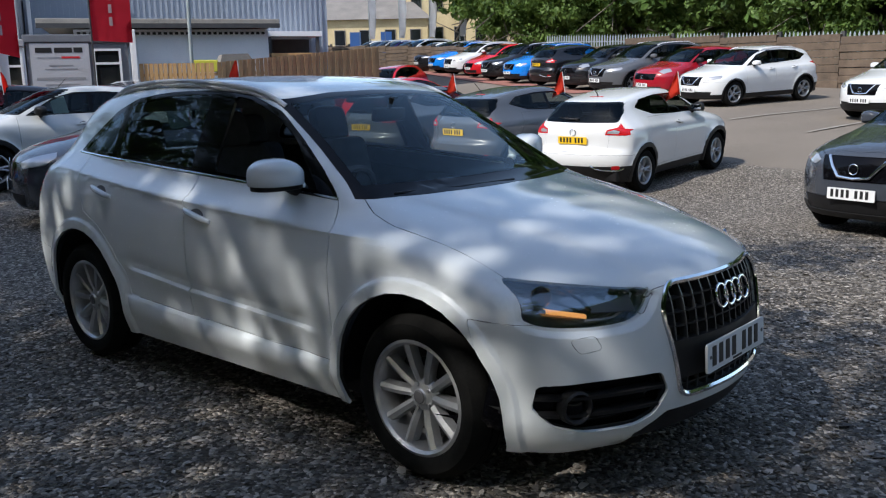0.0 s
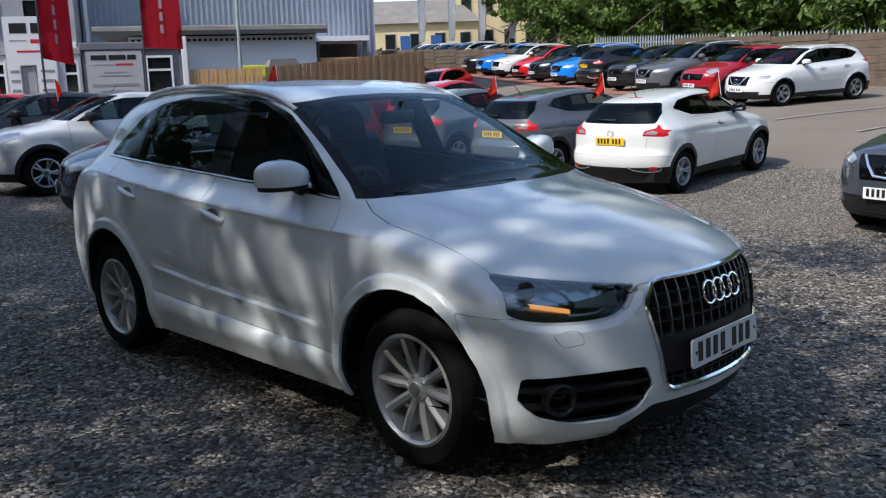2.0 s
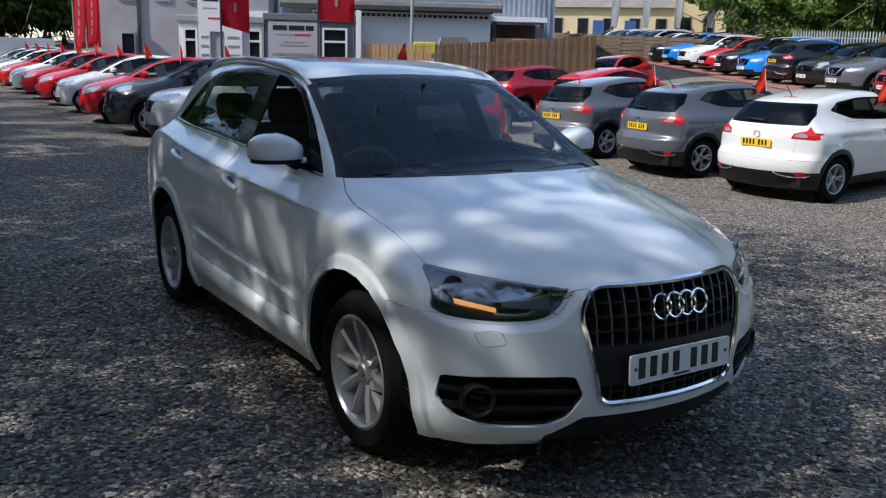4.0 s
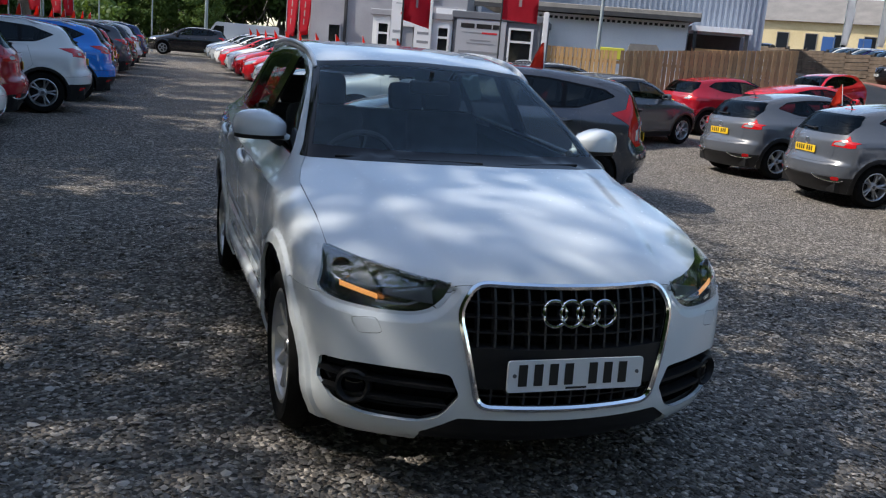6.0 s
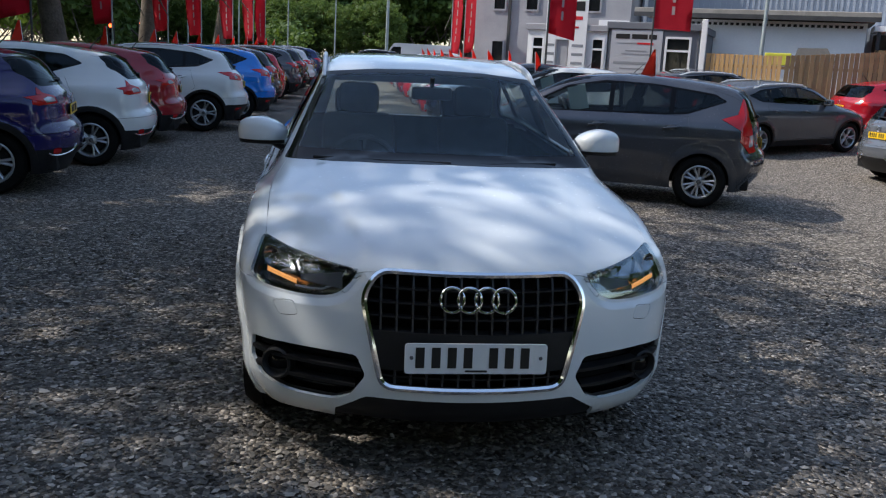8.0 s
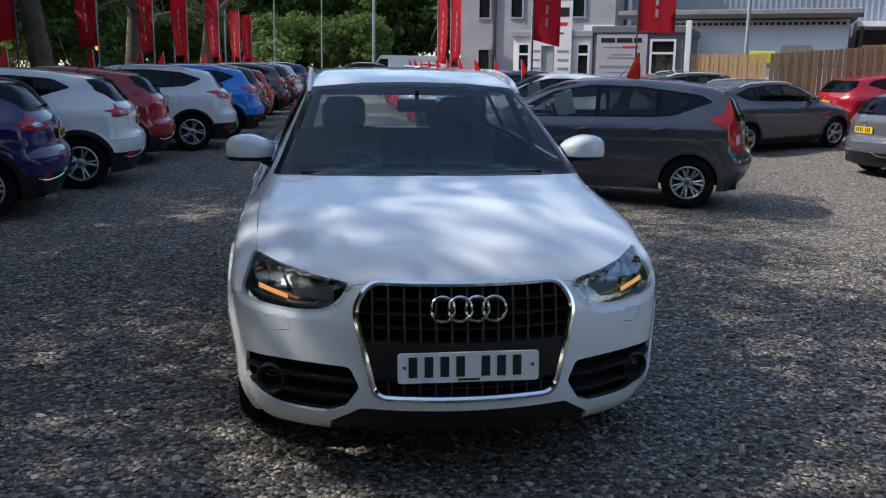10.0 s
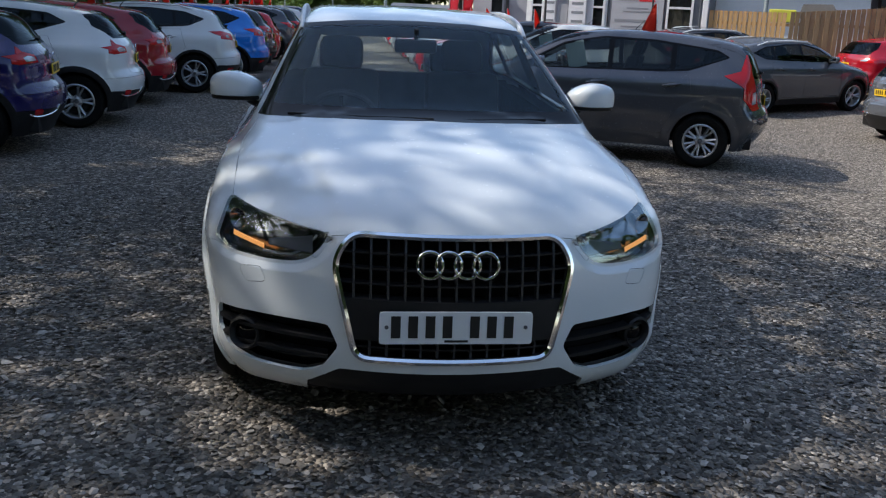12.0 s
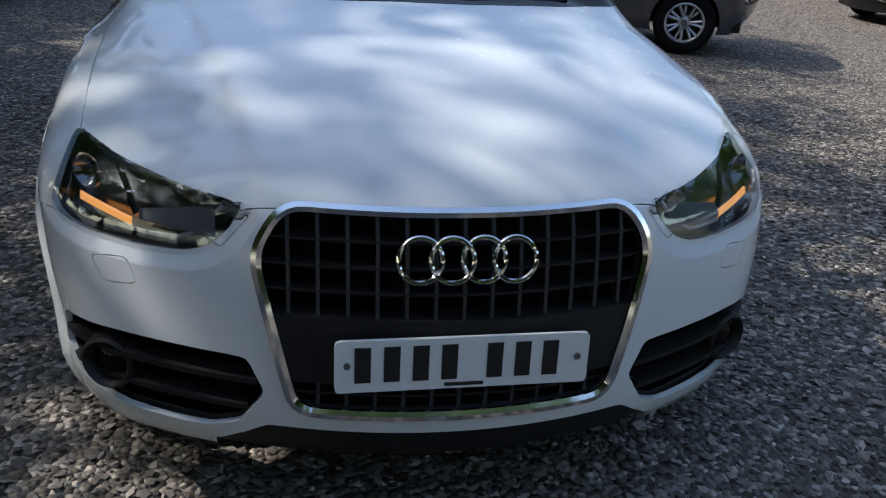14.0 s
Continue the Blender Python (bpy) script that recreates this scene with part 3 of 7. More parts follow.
def number_plate(parent, x, y, z, mat, tilt=0.0, turn=0.0, small=True, fixings=True):
    """A plate of 520 x 111 mm; its characters are plain bars."""
    m = pose(x, y, z, tilt, 0, turn)
    bm = bmesh.new()
    prism(bm, rounded([(-0.26, -0.0555), (0.26, -0.0555), (0.26, 0.0555), (-0.26, 0.0555)], 0.012, 4), -0.006, 0.004, m)
    ob = part("number_plate", bm, mat, parent, "", False)
    cx = -0.205
    for i in range(7):
        part("character_bar", box(bmesh.new(), cx - 0.016, cx + 0.016, -0.0085, -0.006, -0.034, 0.042, 0, m), INK, ob, "", False)
        cx += 0.058 + (0.035 if i == 3 else 0)
    if small:
        part("small_bar", box(bmesh.new(), -0.04, 0.04, -0.0085, -0.006, -0.049, -0.042, 0, m), INK, ob, "", False)
    if fixings:
        for sx in (-0.236, 0.236):
            part("plate_fixing", tube(bmesh.new(), [m @ Vector((sx, -0.006, 0.004)), m @ Vector((sx, -0.0095, 0.004))], 0.007, 10), TRIM_GREY, ob)
    return ob


def seat(parent, x, y, wide=0.50, high=0.60, headrest=1):
    bm = bmesh.new()
    box(bm, x - wide / 2, x + wide / 2, y - 0.30, y + 0.22, 0.52, 0.68, 0.05)
    box(bm, x - wide / 2 + 0.02, x + wide / 2 - 0.02, -0.07, 0.07, 0.0, high, 0.055, pose(0, y + 0.24, 0.62, -16, 0, 0))
    for hx in ([x] if headrest == 1 else [x - wide * 0.31, x + wide * 0.31]):
        box(bm, hx - 0.13, hx + 0.13, -0.05, 0.05, high - 0.01, high + 0.20, 0.05, pose(0, y + 0.24, 0.62, -16, 0, 0))
    part("seat", bm, CABIN, parent, "dark fabric seat with headrest")


def steering_wheel(parent, x, y, z):
    bm = bmesh.new()
    m = pose(x, y, z, -62, 0, 0)
    tube(bm, [m @ Vector((0.18 * math.cos(a), 0.18 * math.sin(a), 0)) for a in np.linspace(0, 2 * np.pi, 32, endpoint=False)], 0.016, 8, True)
    tube(bm, [m @ Vector((-0.17, 0, 0)), m @ Vector((0, -0.02, -0.03)), m @ Vector((0.17, 0, 0))], 0.02, 8)
    tube(bm, [m @ Vector((0, -0.17, 0)), m @ Vector((0, 0.02, -0.03)), m @ Vector((0, 0.08, -0.2))], 0.025, 8)
    part("steering_wheel", bm, CABIN, parent)


def blob(bm, n, a, b, c, e1, e2, m):
    """A rounded box (superellipsoid) of half sizes a, b, c."""
    def pw(v, e):
        return math.copysign(abs(v) ** e, v)
    rows = []
    for i in range(1, n):
        u = -math.pi / 2 + math.pi * i / n
        rows.append([bm.verts.new(m @ Vector((a * pw(math.cos(u), e1) * pw(math.cos(t), e2), b * pw(math.cos(u), e1) * pw(math.sin(t), e2), c * pw(math.sin(u), e1))))
                     for t in np.linspace(-math.pi, math.pi, 2 * n, endpoint=False)])
    for p, q in zip(rows, rows[1:]):
        for k in range(2 * n):
            bm.faces.new((p[k], p[(k + 1) % (2 * n)], q[(k + 1) % (2 * n)], q[k]))
    bm.faces.new(list(reversed(rows[0])))
    bm.faces.new(rows[-1])
    return bm


def door_mirror(parent, s, side, y, z, reach, color_mat, low_mat):
    x0 = side_x(s, y + 0.05, z - 0.08)
    m = pose(side * (x0 + reach), y, z, 0, 0, side * 8)
    bm = bmesh.new()
    blob(bm, 20, 0.126, 0.085, 0.084, 0.62, 0.70, m)
    for v in bm.verts:
        q = m.inverted() @ v.co
        q.y += 0.25 * q.x * q.x / 0.118 * 0.9
        t = q.x * side / 0.126
        q.z *= 1.0 - (0.48 * max(0.0, -t) ** 1.4 + 0.12 * max(0.0, t) ** 2) * (1 if q.z > 0 else 0.1)
        if q.z < -0.030:
            q.z = -0.030 + (q.z + 0.030) * 0.12
        if q.y > 0.045:
            q.y = 0.045 + (q.y - 0.045) * 0.2
        v.co = m @ q
    ob = part("door_mirror", bm, color_mat, parent)
    bm = bmesh.new()
    blob(bm, 14, 0.118, 0.078, 0.013, 0.35, 0.85, m @ pose(0, 0.016, -0.042))
    tube(bm, [m @ Vector((-side * 0.06, 0.02, -0.046)), m @ Vector((-side * (reach - 0.02), 0.03, -0.060)), m @ Vector((-side * (reach + 0.04), 0.035, -0.075))], [0.024, 0.024, 0.034], 10)
    part("mirror_base", bm, low_mat, ob)
    bm = bmesh.new()
    tube(bm, [m @ Vector((-side * 0.05, 0.012, -0.012)), m @ Vector((-side * (reach * 0.75), 0.022, -0.030)), m @ Vector((-side * (reach + 0.03), 0.03, -0.052))], [0.034, 0.026, 0.022], 12)
    part("mirror_arm", bm, color_mat, ob)
    bm = bmesh.new()
    box(bm, -0.095, 0.09, 0.050, 0.056, -0.03, 0.055, 0.004, m)
    part("mirror_glass", bm, CHROME, ob, "mirror glass")
    return ob


def door_handle(parent, s, side, y, z, mat, rise=0.02):
    bm = bmesh.new()
    pts = []
    for i, t in enumerate(np.linspace(-0.105, 0.105, 9)):
        x = side_x(s, y + t, z + rise * t / 0.1)
        lift_by = 0.001 + 0.014 * math.sin(math.pi * i / 8) ** 0.5
        pts.append((side * (x + lift_by), y + t, z + rise * t / 0.1))
    tube(bm, pts, [0.010, 0.014, 0.016, 0.017, 0.017, 0.017, 0.016, 0.014, 0.010], 10)
    ob = part("door_handle", bm, mat, parent)
    # flat grey patch on the skin, painted for the shade in the handle's cup
    bm = bmesh.new()
    ring = []
    for a in np.linspace(0, 2 * np.pi, 16, endpoint=False):
        yy, zz = y - 0.0 + 0.055 * math.cos(a), z + 0.004 + 0.030 * math.sin(a)
        ring.append(bm.verts.new((side * (side_x(s, yy, zz) + 0.0015), yy, zz)))
    bm.faces.new(ring)
    part("handle_recess", bm, TRIM_GREY, ob)
    return ob


def strip(bm, points, width, proud, normal_of):
    """A thin moulding along points on a skin."""
    rows = []
    for i, p in enumerate(points):
        p = Vector(p)
        d = (Vector(points[min(i + 1, len(points) - 1)]) - Vector(points[max(i - 1, 0)])).normalized()
        n = Vector(normal_of(p)).normalized()
        u = d.cross(n).normalized()
        rows.append([bm.verts.new(p + u * a * width / 2 + n * b) for a, b in ((-1, -0.004), (-1, proud * 0.6), (0, proud), (1, proud * 0.6), (1, -0.004))])
    for a, b in zip(rows, rows[1:]):
        for i in range(4):
            bm.faces.new((a[i], a[i + 1], b[i + 1], b[i]))
    return bm


def build_car(name, s, step, label, detail=False):
    """Cuts a hull into panels by the cuts of its shape and dresses it. Each cut: part name, axis, outline, where, material, options."""
    car = empty(name, label, "car")
    bm = hull(s, step)
    if "press" in s:
        s["press"](bm, s)
    reach = max(0.09, step * 1.8)
    openings = []
    for ya in s["axles"]:
        for sg, keep in picks("sides", 0):
            fs = carve(bm, circle(ya, s["wheel"], s["arch"]), "x", keep, reach)
            bmesh.ops.delete(bm, geom=fs, context="FACES")
    lining_made = False
    for pname, axis, outline, where, mat, opt in s["cuts"]:
        if opt.get("lining") and not lining_made:
            lin = offset_copy(bm, -0.03)
            upper = lin.copy()
            bmesh.ops.delete(upper, geom=[f for f in upper.faces if f.calc_center_median().z < 1.13], context="FACES")
            bmesh.ops.delete(lin, geom=[f for f in lin.faces if f.calc_center_median().z >= 1.13], context="FACES")
            part("headliner", upper, HEADLINER, car, "pale grey headliner and pillar trim")
            part("lining", lin, CABIN, car, "dark cabin lining")
            lining_made = True
        for sg, keep in picks(where, opt.get("limit", 0)):
            ol = [(p[0], p[1]) for p in outline]
            if sg < 0 and axis in "yz":
                ol = mirrored(ol)
            fs = carve(bm, ol, axis, keep, reach)
            if not fs:
                continue
            piece = lift(bm, fs)
            if mat is None:
                piece.free()
                continue
            if opt.get("bucket"):
                back = offset_copy(piece, -opt["bucket"])
                part(pname + "_bowl", back, opt.get("bowl", GLOSS_BLACK), car)
                rim(piece, opt["bucket"], 0.001, opt.get("offset", 0))
            else:
                rim(piece, opt.get("depth", 0.014), opt.get("gap", 0.002), opt.get("offset", 0))
            part(pname, piece, mat, car, opt.get("label", ""), heart=Vector((0, 0, 0.7)))
    rim(bm, 0.014, 0.002)
    part("body_shell", bm, PAINT, car, heart=Vector((0, 0, 0.7)))
    # floor pan and wheel housings
    bm = bmesh.new()
    y0, y1 = s["ends"]
    w = 0.9 * max(s["plan"][1]) - 0.1
    box(bm, -w + 0.22, w - 0.22, y0 + 0.22, s["axles"][0] - s["arch"] - 0.02, s["floor"] - 0.01, 0.34, 0.02)
    box(bm, -w, w, s["axles"][0] + s["arch"] + 0.02, s["axles"][1] - s["arch"] - 0.02, s["floor"] - 0.01, 0.40, 0.02)
    box(bm, -w, w, s["axles"][1] + s["arch"] + 0.02, y1 - 0.2, s["floor"] + 0.02, 0.45, 0.02)
    box(bm, -w + 0.26, w - 0.26, y0 + 0.3, y1 - 0.2, s["floor"] + 0.03, 0.38, 0.02)
    part("underbody", bm, PLASTIC, car, "black underbody")
    for ya in s["axles"]:
        for sd in (-1, 1):
            bm = bmesh.new()
            r = s["arch"] + 0.012
            xo = max(s["plan"][1]) - 0.075
            for ra, x0 in ((r, xo),):
                rows = []
                for t in np.linspace(-0.10, math.pi + 0.10, 22):
                    c = (ya + r * math.cos(t), s["wheel"] + r * math.sin(t))
                    rows.append([bm.verts.new((sd * xx, c[0] if xx > 0.5 else c[0], c[1])) for xx in (xo, xo - 0.30)] + [bm.verts.new((sd * (xo - 0.30), ya, s["wheel"]))])
                for a, b in zip(rows, rows[1:]):
                    bm.faces.new((a[0], a[1], b[1], b[0]))
                    bm.faces.new((a[1], a[2], b[2], b[1]))
            bmesh.ops.remove_doubles(bm, verts=bm.verts, dist=1e-4)
            part("arch_liner", bm, PLASTIC, car)
    for ya in s["axles"]:
        for sd in (-1, 1):
            wheel_parts(s["wheel"], s["rim"], s["spokes"][0], s["spokes"][1], s["spokes"][2], car, sd * s["track"], ya, s["wheel"])
    return car


def cabin(car, s, scale=1.0):
    y = s["cab"]
    seat(car, -0.37, y, 0.5, 0.62)
    seat(car, 0.37, y, 0.5, 0.62)
    seat(car, 0.0, y + 0.85, 1.25, 0.56, 2)
    bm = bmesh.new()
    box(bm, -0.68, 0.68, y - 1.02, y - 0.62, 0.72, s["dash"], 0.06)
    part("dashboard", bm, PLASTIC, car, "black dashboard")
    steering_wheel(car, -0.37, y - 0.50, s["dash"] - 0.03)


def recolor(ob, c):
    for o in (ob, *ob.children_recursive):
        o.color = (*c, 1)
    return ob

# ---- the white compact SUV ----
FRIT = GLOSS_BLACK
WS_OUT = [(-0.76, 1.075), (-0.40, 1.085), (0, 1.09), (0.40, 1.085), (0.76, 1.075), (0.73, 1.13), (0.585, 1.478), (0.30, 1.504), (0, 1.511), (-0.30, 1.504), (-0.585, 1.478), (-0.73, 1.13)]
WS_IN = [(-0.70, 1.125), (-0.40, 1.125), (0, 1.128), (0.40, 1.125), (0.70, 1.125), (0.567, 1.460), (0.30, 1.484), (0, 1.490), (-0.30, 1.484), (-0.567, 1.460)]
DLO = rounded([(-0.80, 1.075), (-0.17, 1.108), (0.27, 1.13), (0.95, 1.165), (1.50, 1.185), (1.44, 1.25), (1.18, 1.42), (1.0, 1.484), (0.70, 1.518), (0.30, 1.525),
               (0.02, 1.502), (-0.24, 1.428), (-0.45, 1.312), (-0.64, 1.193)], 0.03, 3)
WIN_F = rounded([(-0.66, 1.10), (-0.17, 1.125), (0.10, 1.142), (0.12, 1.495), (0.00, 1.48), (-0.23, 1.406), (-0.43, 1.295)], 0.02, 3)
WIN_R = rounded([(0.29, 1.148), (0.95, 1.182), (1.00, 1.18), (1.03, 1.452), (0.70, 1.496), (0.32, 1.504)], 0.02, 3)
WIN_Q = rounded([(1.07, 1.19), (1.45, 1.203), (1.40, 1.245), (1.14, 1.408), (1.09, 1.41)], 0.015, 3)
HL = rounded([(-0.80, 0.856), (-0.74, 0.843), (-0.60, 0.824), (-0.428, 0.799), (-0.455, 0.752), (-0.50, 0.710), (-0.55, 0.694), (-0.65, 0.688), (-0.75, 0.694), (-0.81, 0.704), (-0.842, 0.724)], 0.02, 3)
GR_MID = rounded([(-0.357, 0.810), (0.357, 0.810), (0.414, 0.720), (0.336, 0.384), (-0.336, 0.384), (-0.414, 0.717)], 0.048, 6)
FOG = rounded([(-0.825, 0.49), (-0.70, 0.498), (-0.43, 0.495), (-0.395, 0.42), (-0.45, 0.335), (-0.52, 0.305), (-0.68, 0.305), (-0.785, 0.335), (-0.83, 0.40)], 0.014, 3)
HOOD = [(-0.72, -0.86), (-0.775, -1.00), (-0.80, -1.14), (-0.80, -1.35), (-0.79, -1.60), (-0.785, -1.83), (-0.62, -1.965), (-0.47, -2.06), (-0.432, -2.062), (-0.40, -2.071), (-0.36, -2.085), (-0.2, -2.125), (0, -2.14),
        (0.2, -2.125), (0.36, -2.085), (0.40, -2.071), (0.432, -2.062), (0.47, -2.06), (0.62, -1.965), (0.785, -1.83), (0.79, -1.60), (0.80, -1.35), (0.80, -1.14), (0.775, -1.00), (0.72, -0.86), (0.4, -0.95), (0, -1.0), (-0.4, -0.95)]
DOOR_F = [(-0.80, 1.07), (-0.855, 0.96), (-0.845, 0.81), (-0.85, 0.57), (-0.832, 0.400), (-0.4, 0.402), (0.22, 0.424), (0.205, 0.58), (0.205, 0.94), (0.21, 1.127), (-0.17, 1.105)]
DOOR_R = [(0.211, 1.127), (0.206, 0.94), (0.206, 0.58), (0.221, 0.424), (0.60, 0.438), (0.795, 0.448), (0.835, 0.56), (0.93, 0.69), (1.07, 0.805), (1.22, 0.87), (1.28, 1.0), (1.34, 1.178), (0.95, 1.162)]
SHOULDER = ([-1.15, -0.80, -0.45, -0.08, 0.28, 0.71, 1.45, 1.75], [0.944, 0.954, 0.968, 0.988, 1.005, 1.037, 1.098, 1.11])
SCOOP = ([-0.77, -0.64, -0.265, 0.2, 0.80], [0.507, 0.512, 0.532, 0.550, 0.598])
SILL = ([-0.84, -0.25, 0.21, 0.84], [0.400, 0.406, 0.424, 0.450])
# each pressed line: its course along the side, the stretch of y, and how far the skin stands out above and below it
PRESSINGS = ((SHOULDER, -1.12, 1.74, (-0.10, -0.045, -0.020, -0.006, 0.0, 0.022, 0.07), (0.0, -0.006, -0.003, 0.007, 0.010, 0.004, 0.0), (-0.020, -0.006, 0.0, 0.022)),
             (SCOOP, -0.80, 0.84, (-0.10, -0.05, -0.008, 0.0, 0.014, 0.045, 0.11), (0.0, 0.008, 0.013, 0.012, -0.004, -0.011, 0.0), (-0.008, 0.0, 0.014, 0.045)),
             (SILL, -0.86, 0.88, (-0.14, -0.09, -0.045, -0.018, 0.0, 0.02), (0.0, 0.014, 0.018, 0.013, -0.003, 0.0), (-0.018, 0.0)))
LAMP_TOP = ([0.40, 0.43, 0.60, 0.74, 0.80, 0.86], [0.795, 0.799, 0.824, 0.843, 0.856, 0.862])


def press_skin(bm, s):
    """Presses the white car's feature lines into its skin: shoulder, door scoop, sill, wheel arch lips, lamp surrounds and bonnet ridges."""
    for sg, keep in picks("flanks", 0):
        for (a, b), y0, y1, _, _, folds in PRESSINGS:
            ys = np.linspace(y0, y1, 7)
            zs = np.interp(ys, a, b)
            for o0, o1 in zip(folds[::2], folds[1::2]):
                carve(bm, [(y, z + o0) for y, z in zip(ys, zs)] + [(y, z + o1) for y, z in zip(ys[::-1], zs[::-1])], "x", keep, 0.05)
        for ya in s["axles"]:
            for r in (0.476, 0.489):
                carve(bm, circle(ya, s["wheel"], r, 32), "x", keep, 0.06)
    for sg, keep in picks("front_pair", -1.5):
        for d in (0.012, 0.036):
            ring = shrink(HL, -d)
            carve(bm, ring if sg > 0 else mirrored(ring), "y", keep, 0.05)
    bm.normal_update()
    vs = list(bm.verts)
    p = np.array([v.co for v in vs])
    n = np.array([v.normal for v in vs])
    flank = smooth_step(0.35, 0.6, np.abs(n[:, 0])) * (np.abs(p[:, 0]) > 0.3)
    out = np.zeros(len(p))
    for (a, b), y0, y1, offs, amounts, _ in PRESSINGS:
        ends = smooth_step(y0, y0 + 0.12, p[:, 1]) * smooth_step(y1, y1 - 0.12, p[:, 1])
        out += ends * np.interp(p[:, 2] - np.interp(p[:, 1], a, b), offs, amounts, 0, 0)
    for ya in s["axles"]:
        r = np.hypot(p[:, 1] - ya, p[:, 2] - s["wheel"])
        lip = np.interp(r, [0.40, 0.476, 0.489], [0.019, 0.015, 0.0])
        out = np.where(r < 0.489, np.maximum(out, lip), out)
    p[:, 0] += np.sign(p[:, 0]) * out * flank
    # the skin falls back round the lamps below the bonnet's edge
    ax = np.abs(p[:, 0])
    d = outline_distance(-ax, p[:, 2], HL)
    under = smooth_step(-0.004, -0.024, p[:, 2] - np.interp(ax, *LAMP_TOP)) * (p[:, 1] < -1.45) * (ax < 0.86)
    p[:, 1] += under * 0.017 * np.clip((0.036 - d) / 0.024, 0, 1)
    # bonnet: raised middle between two soft ridges that run to the grille's corners
    edge = np.interp(p[:, 1], [-2.1, -1.1], [0.37, 0.56])
    p[:, 2] += 0.007 * smooth_step(edge + 0.05, edge - 0.01, ax) * (p[:, 1] < -1.0) * smooth_step(0.5, 0.8, n[:, 2]) * smooth_step(-2.12, -1.95, p[:, 1])
    for v, c in zip(vs, p):
        v.co = c


HERO.update(
    press=press_skin, rim=0.236, spokes=(10, "single", ALLOY), track=0.775, cab=0.12, dash=1.02,
    cuts=[
        ("windscreen", "y", WS_IN, "front", GLASS, dict(limit=0.2, depth=0.004, gap=0.0, label="clear curved windscreen with reflections")),
        ("windscreen_border", "y", WS_OUT, "front", FRIT, dict(limit=0.2, gap=0.001, label="black windscreen border")),
        ("rear_window", "y", [(-0.60, 1.13), (0.60, 1.13), (0.53, 1.41), (-0.53, 1.41)], "rear", GLASS, dict(limit=1.2, depth=0.004, gap=0)),
        ("open_window", "x", WIN_F, "sides", None, {}),
        ("rear_side_window", "x", WIN_R, "sides", GLASS_REAR, dict(depth=0.004, gap=0.0, label="tinted glass")),
        ("quarter_window", "x", WIN_Q, "sides", GLASS_REAR, dict(depth=0.004, gap=0.0, label="tinted glass")),
        ("window_surround", "x", DLO, "sides", FRIT, dict(gap=0.001, label="gloss black window surround")),
        ("headlight", "y", HL, "front_pair", LENS, dict(limit=-1.5, bucket=0.055, bowl=LAMP_BOWL, offset=0.001, label="clear headlight lens")),
        ("grille_field", "y", GR_MID, "front", None, dict(limit=-1.8)),
        ("air_intake", "y", FOG, "front_pair", None, dict(limit=-1.5)),
        ("lower_lip", "y", [(-0.50, 0.10), (0.50, 0.10), (0.50, 0.262), (0.39, 0.335), (-0.39, 0.335), (-0.50, 0.262)], "front", PLASTIC, dict(limit=-1.8, offset=-0.012, label="black lower bumper lip")),
        ("bonnet", "z", HOOD, "top", PAINT, dict(lining=True, gap=0.003)),
        ("headlight_washer", "y", rounded([(-0.745, 0.652), (-0.665, 0.662), (-0.645, 0.612), (-0.72, 0.60)], 0.015, 3), "front_pair", PAINT, dict(limit=-1.5, gap=0.0012, depth=0.006)),
        ("front_bumper", "x", [(-2.5, 0.0), (-1.70, 0.0), (-1.70, 0.33), (-1.64, 0.57), (-1.60, 0.712), (-1.98, 0.705), (-1.98, 0.95), (-2.5, 0.95)], "all", PAINT, {}),
        ("front_door", "x", DOOR_F, "sides", PAINT, dict(gap=0.004)),
        ("rear_door", "x", DOOR_R, "sides", PAINT, dict(gap=0.004)),
        ("tail_lamp", "y", [(-0.86, 0.90), (-0.52, 0.92), (-0.54, 1.03), (-0.82, 1.06)], "rear_pair", RED_LENS, dict(limit=1.6, offset=0.003)),
        ("tailgate", "y", [(-0.62, 0.66), (0.62, 0.66), (0.66, 0.95), (0.60, 1.12), (0.54, 1.42), (-0.54, 1.42), (-0.60, 1.12), (-0.66, 0.95)], "rear", PAINT, dict(limit=1.4)),
        ("rear_bumper", "x", [(1.78, 0.0), (2.5, 0.0), (2.5, 0.60), (1.95, 0.62), (1.76, 0.60)], "all", PAINT, {}),
    ])
hero = build_car("compact_suv", HERO, 0.032, "white compact SUV with dappled tree shade, standing on gravel")
cabin(hero, HERO)


def skin_normal(p, s=HERO):
    n = skin_tree(s).find_nearest(Vector(p))[1]
    return n if n.x * p[0] > 0 else -n


def dense(outline, step=0.02):
    """The same closed outline with points at least every step."""
    out = []
    for (x0, z0), (x1, z1) in zip(outline, outline[1:] + outline[:1]):
        n = max(1, int(math.hypot(x1 - x0, z1 - z0) / step))
        out += [(x0 + (x1 - x0) * k / n, z0 + (z1 - z0) * k / n) for k in range(n)]
    return out


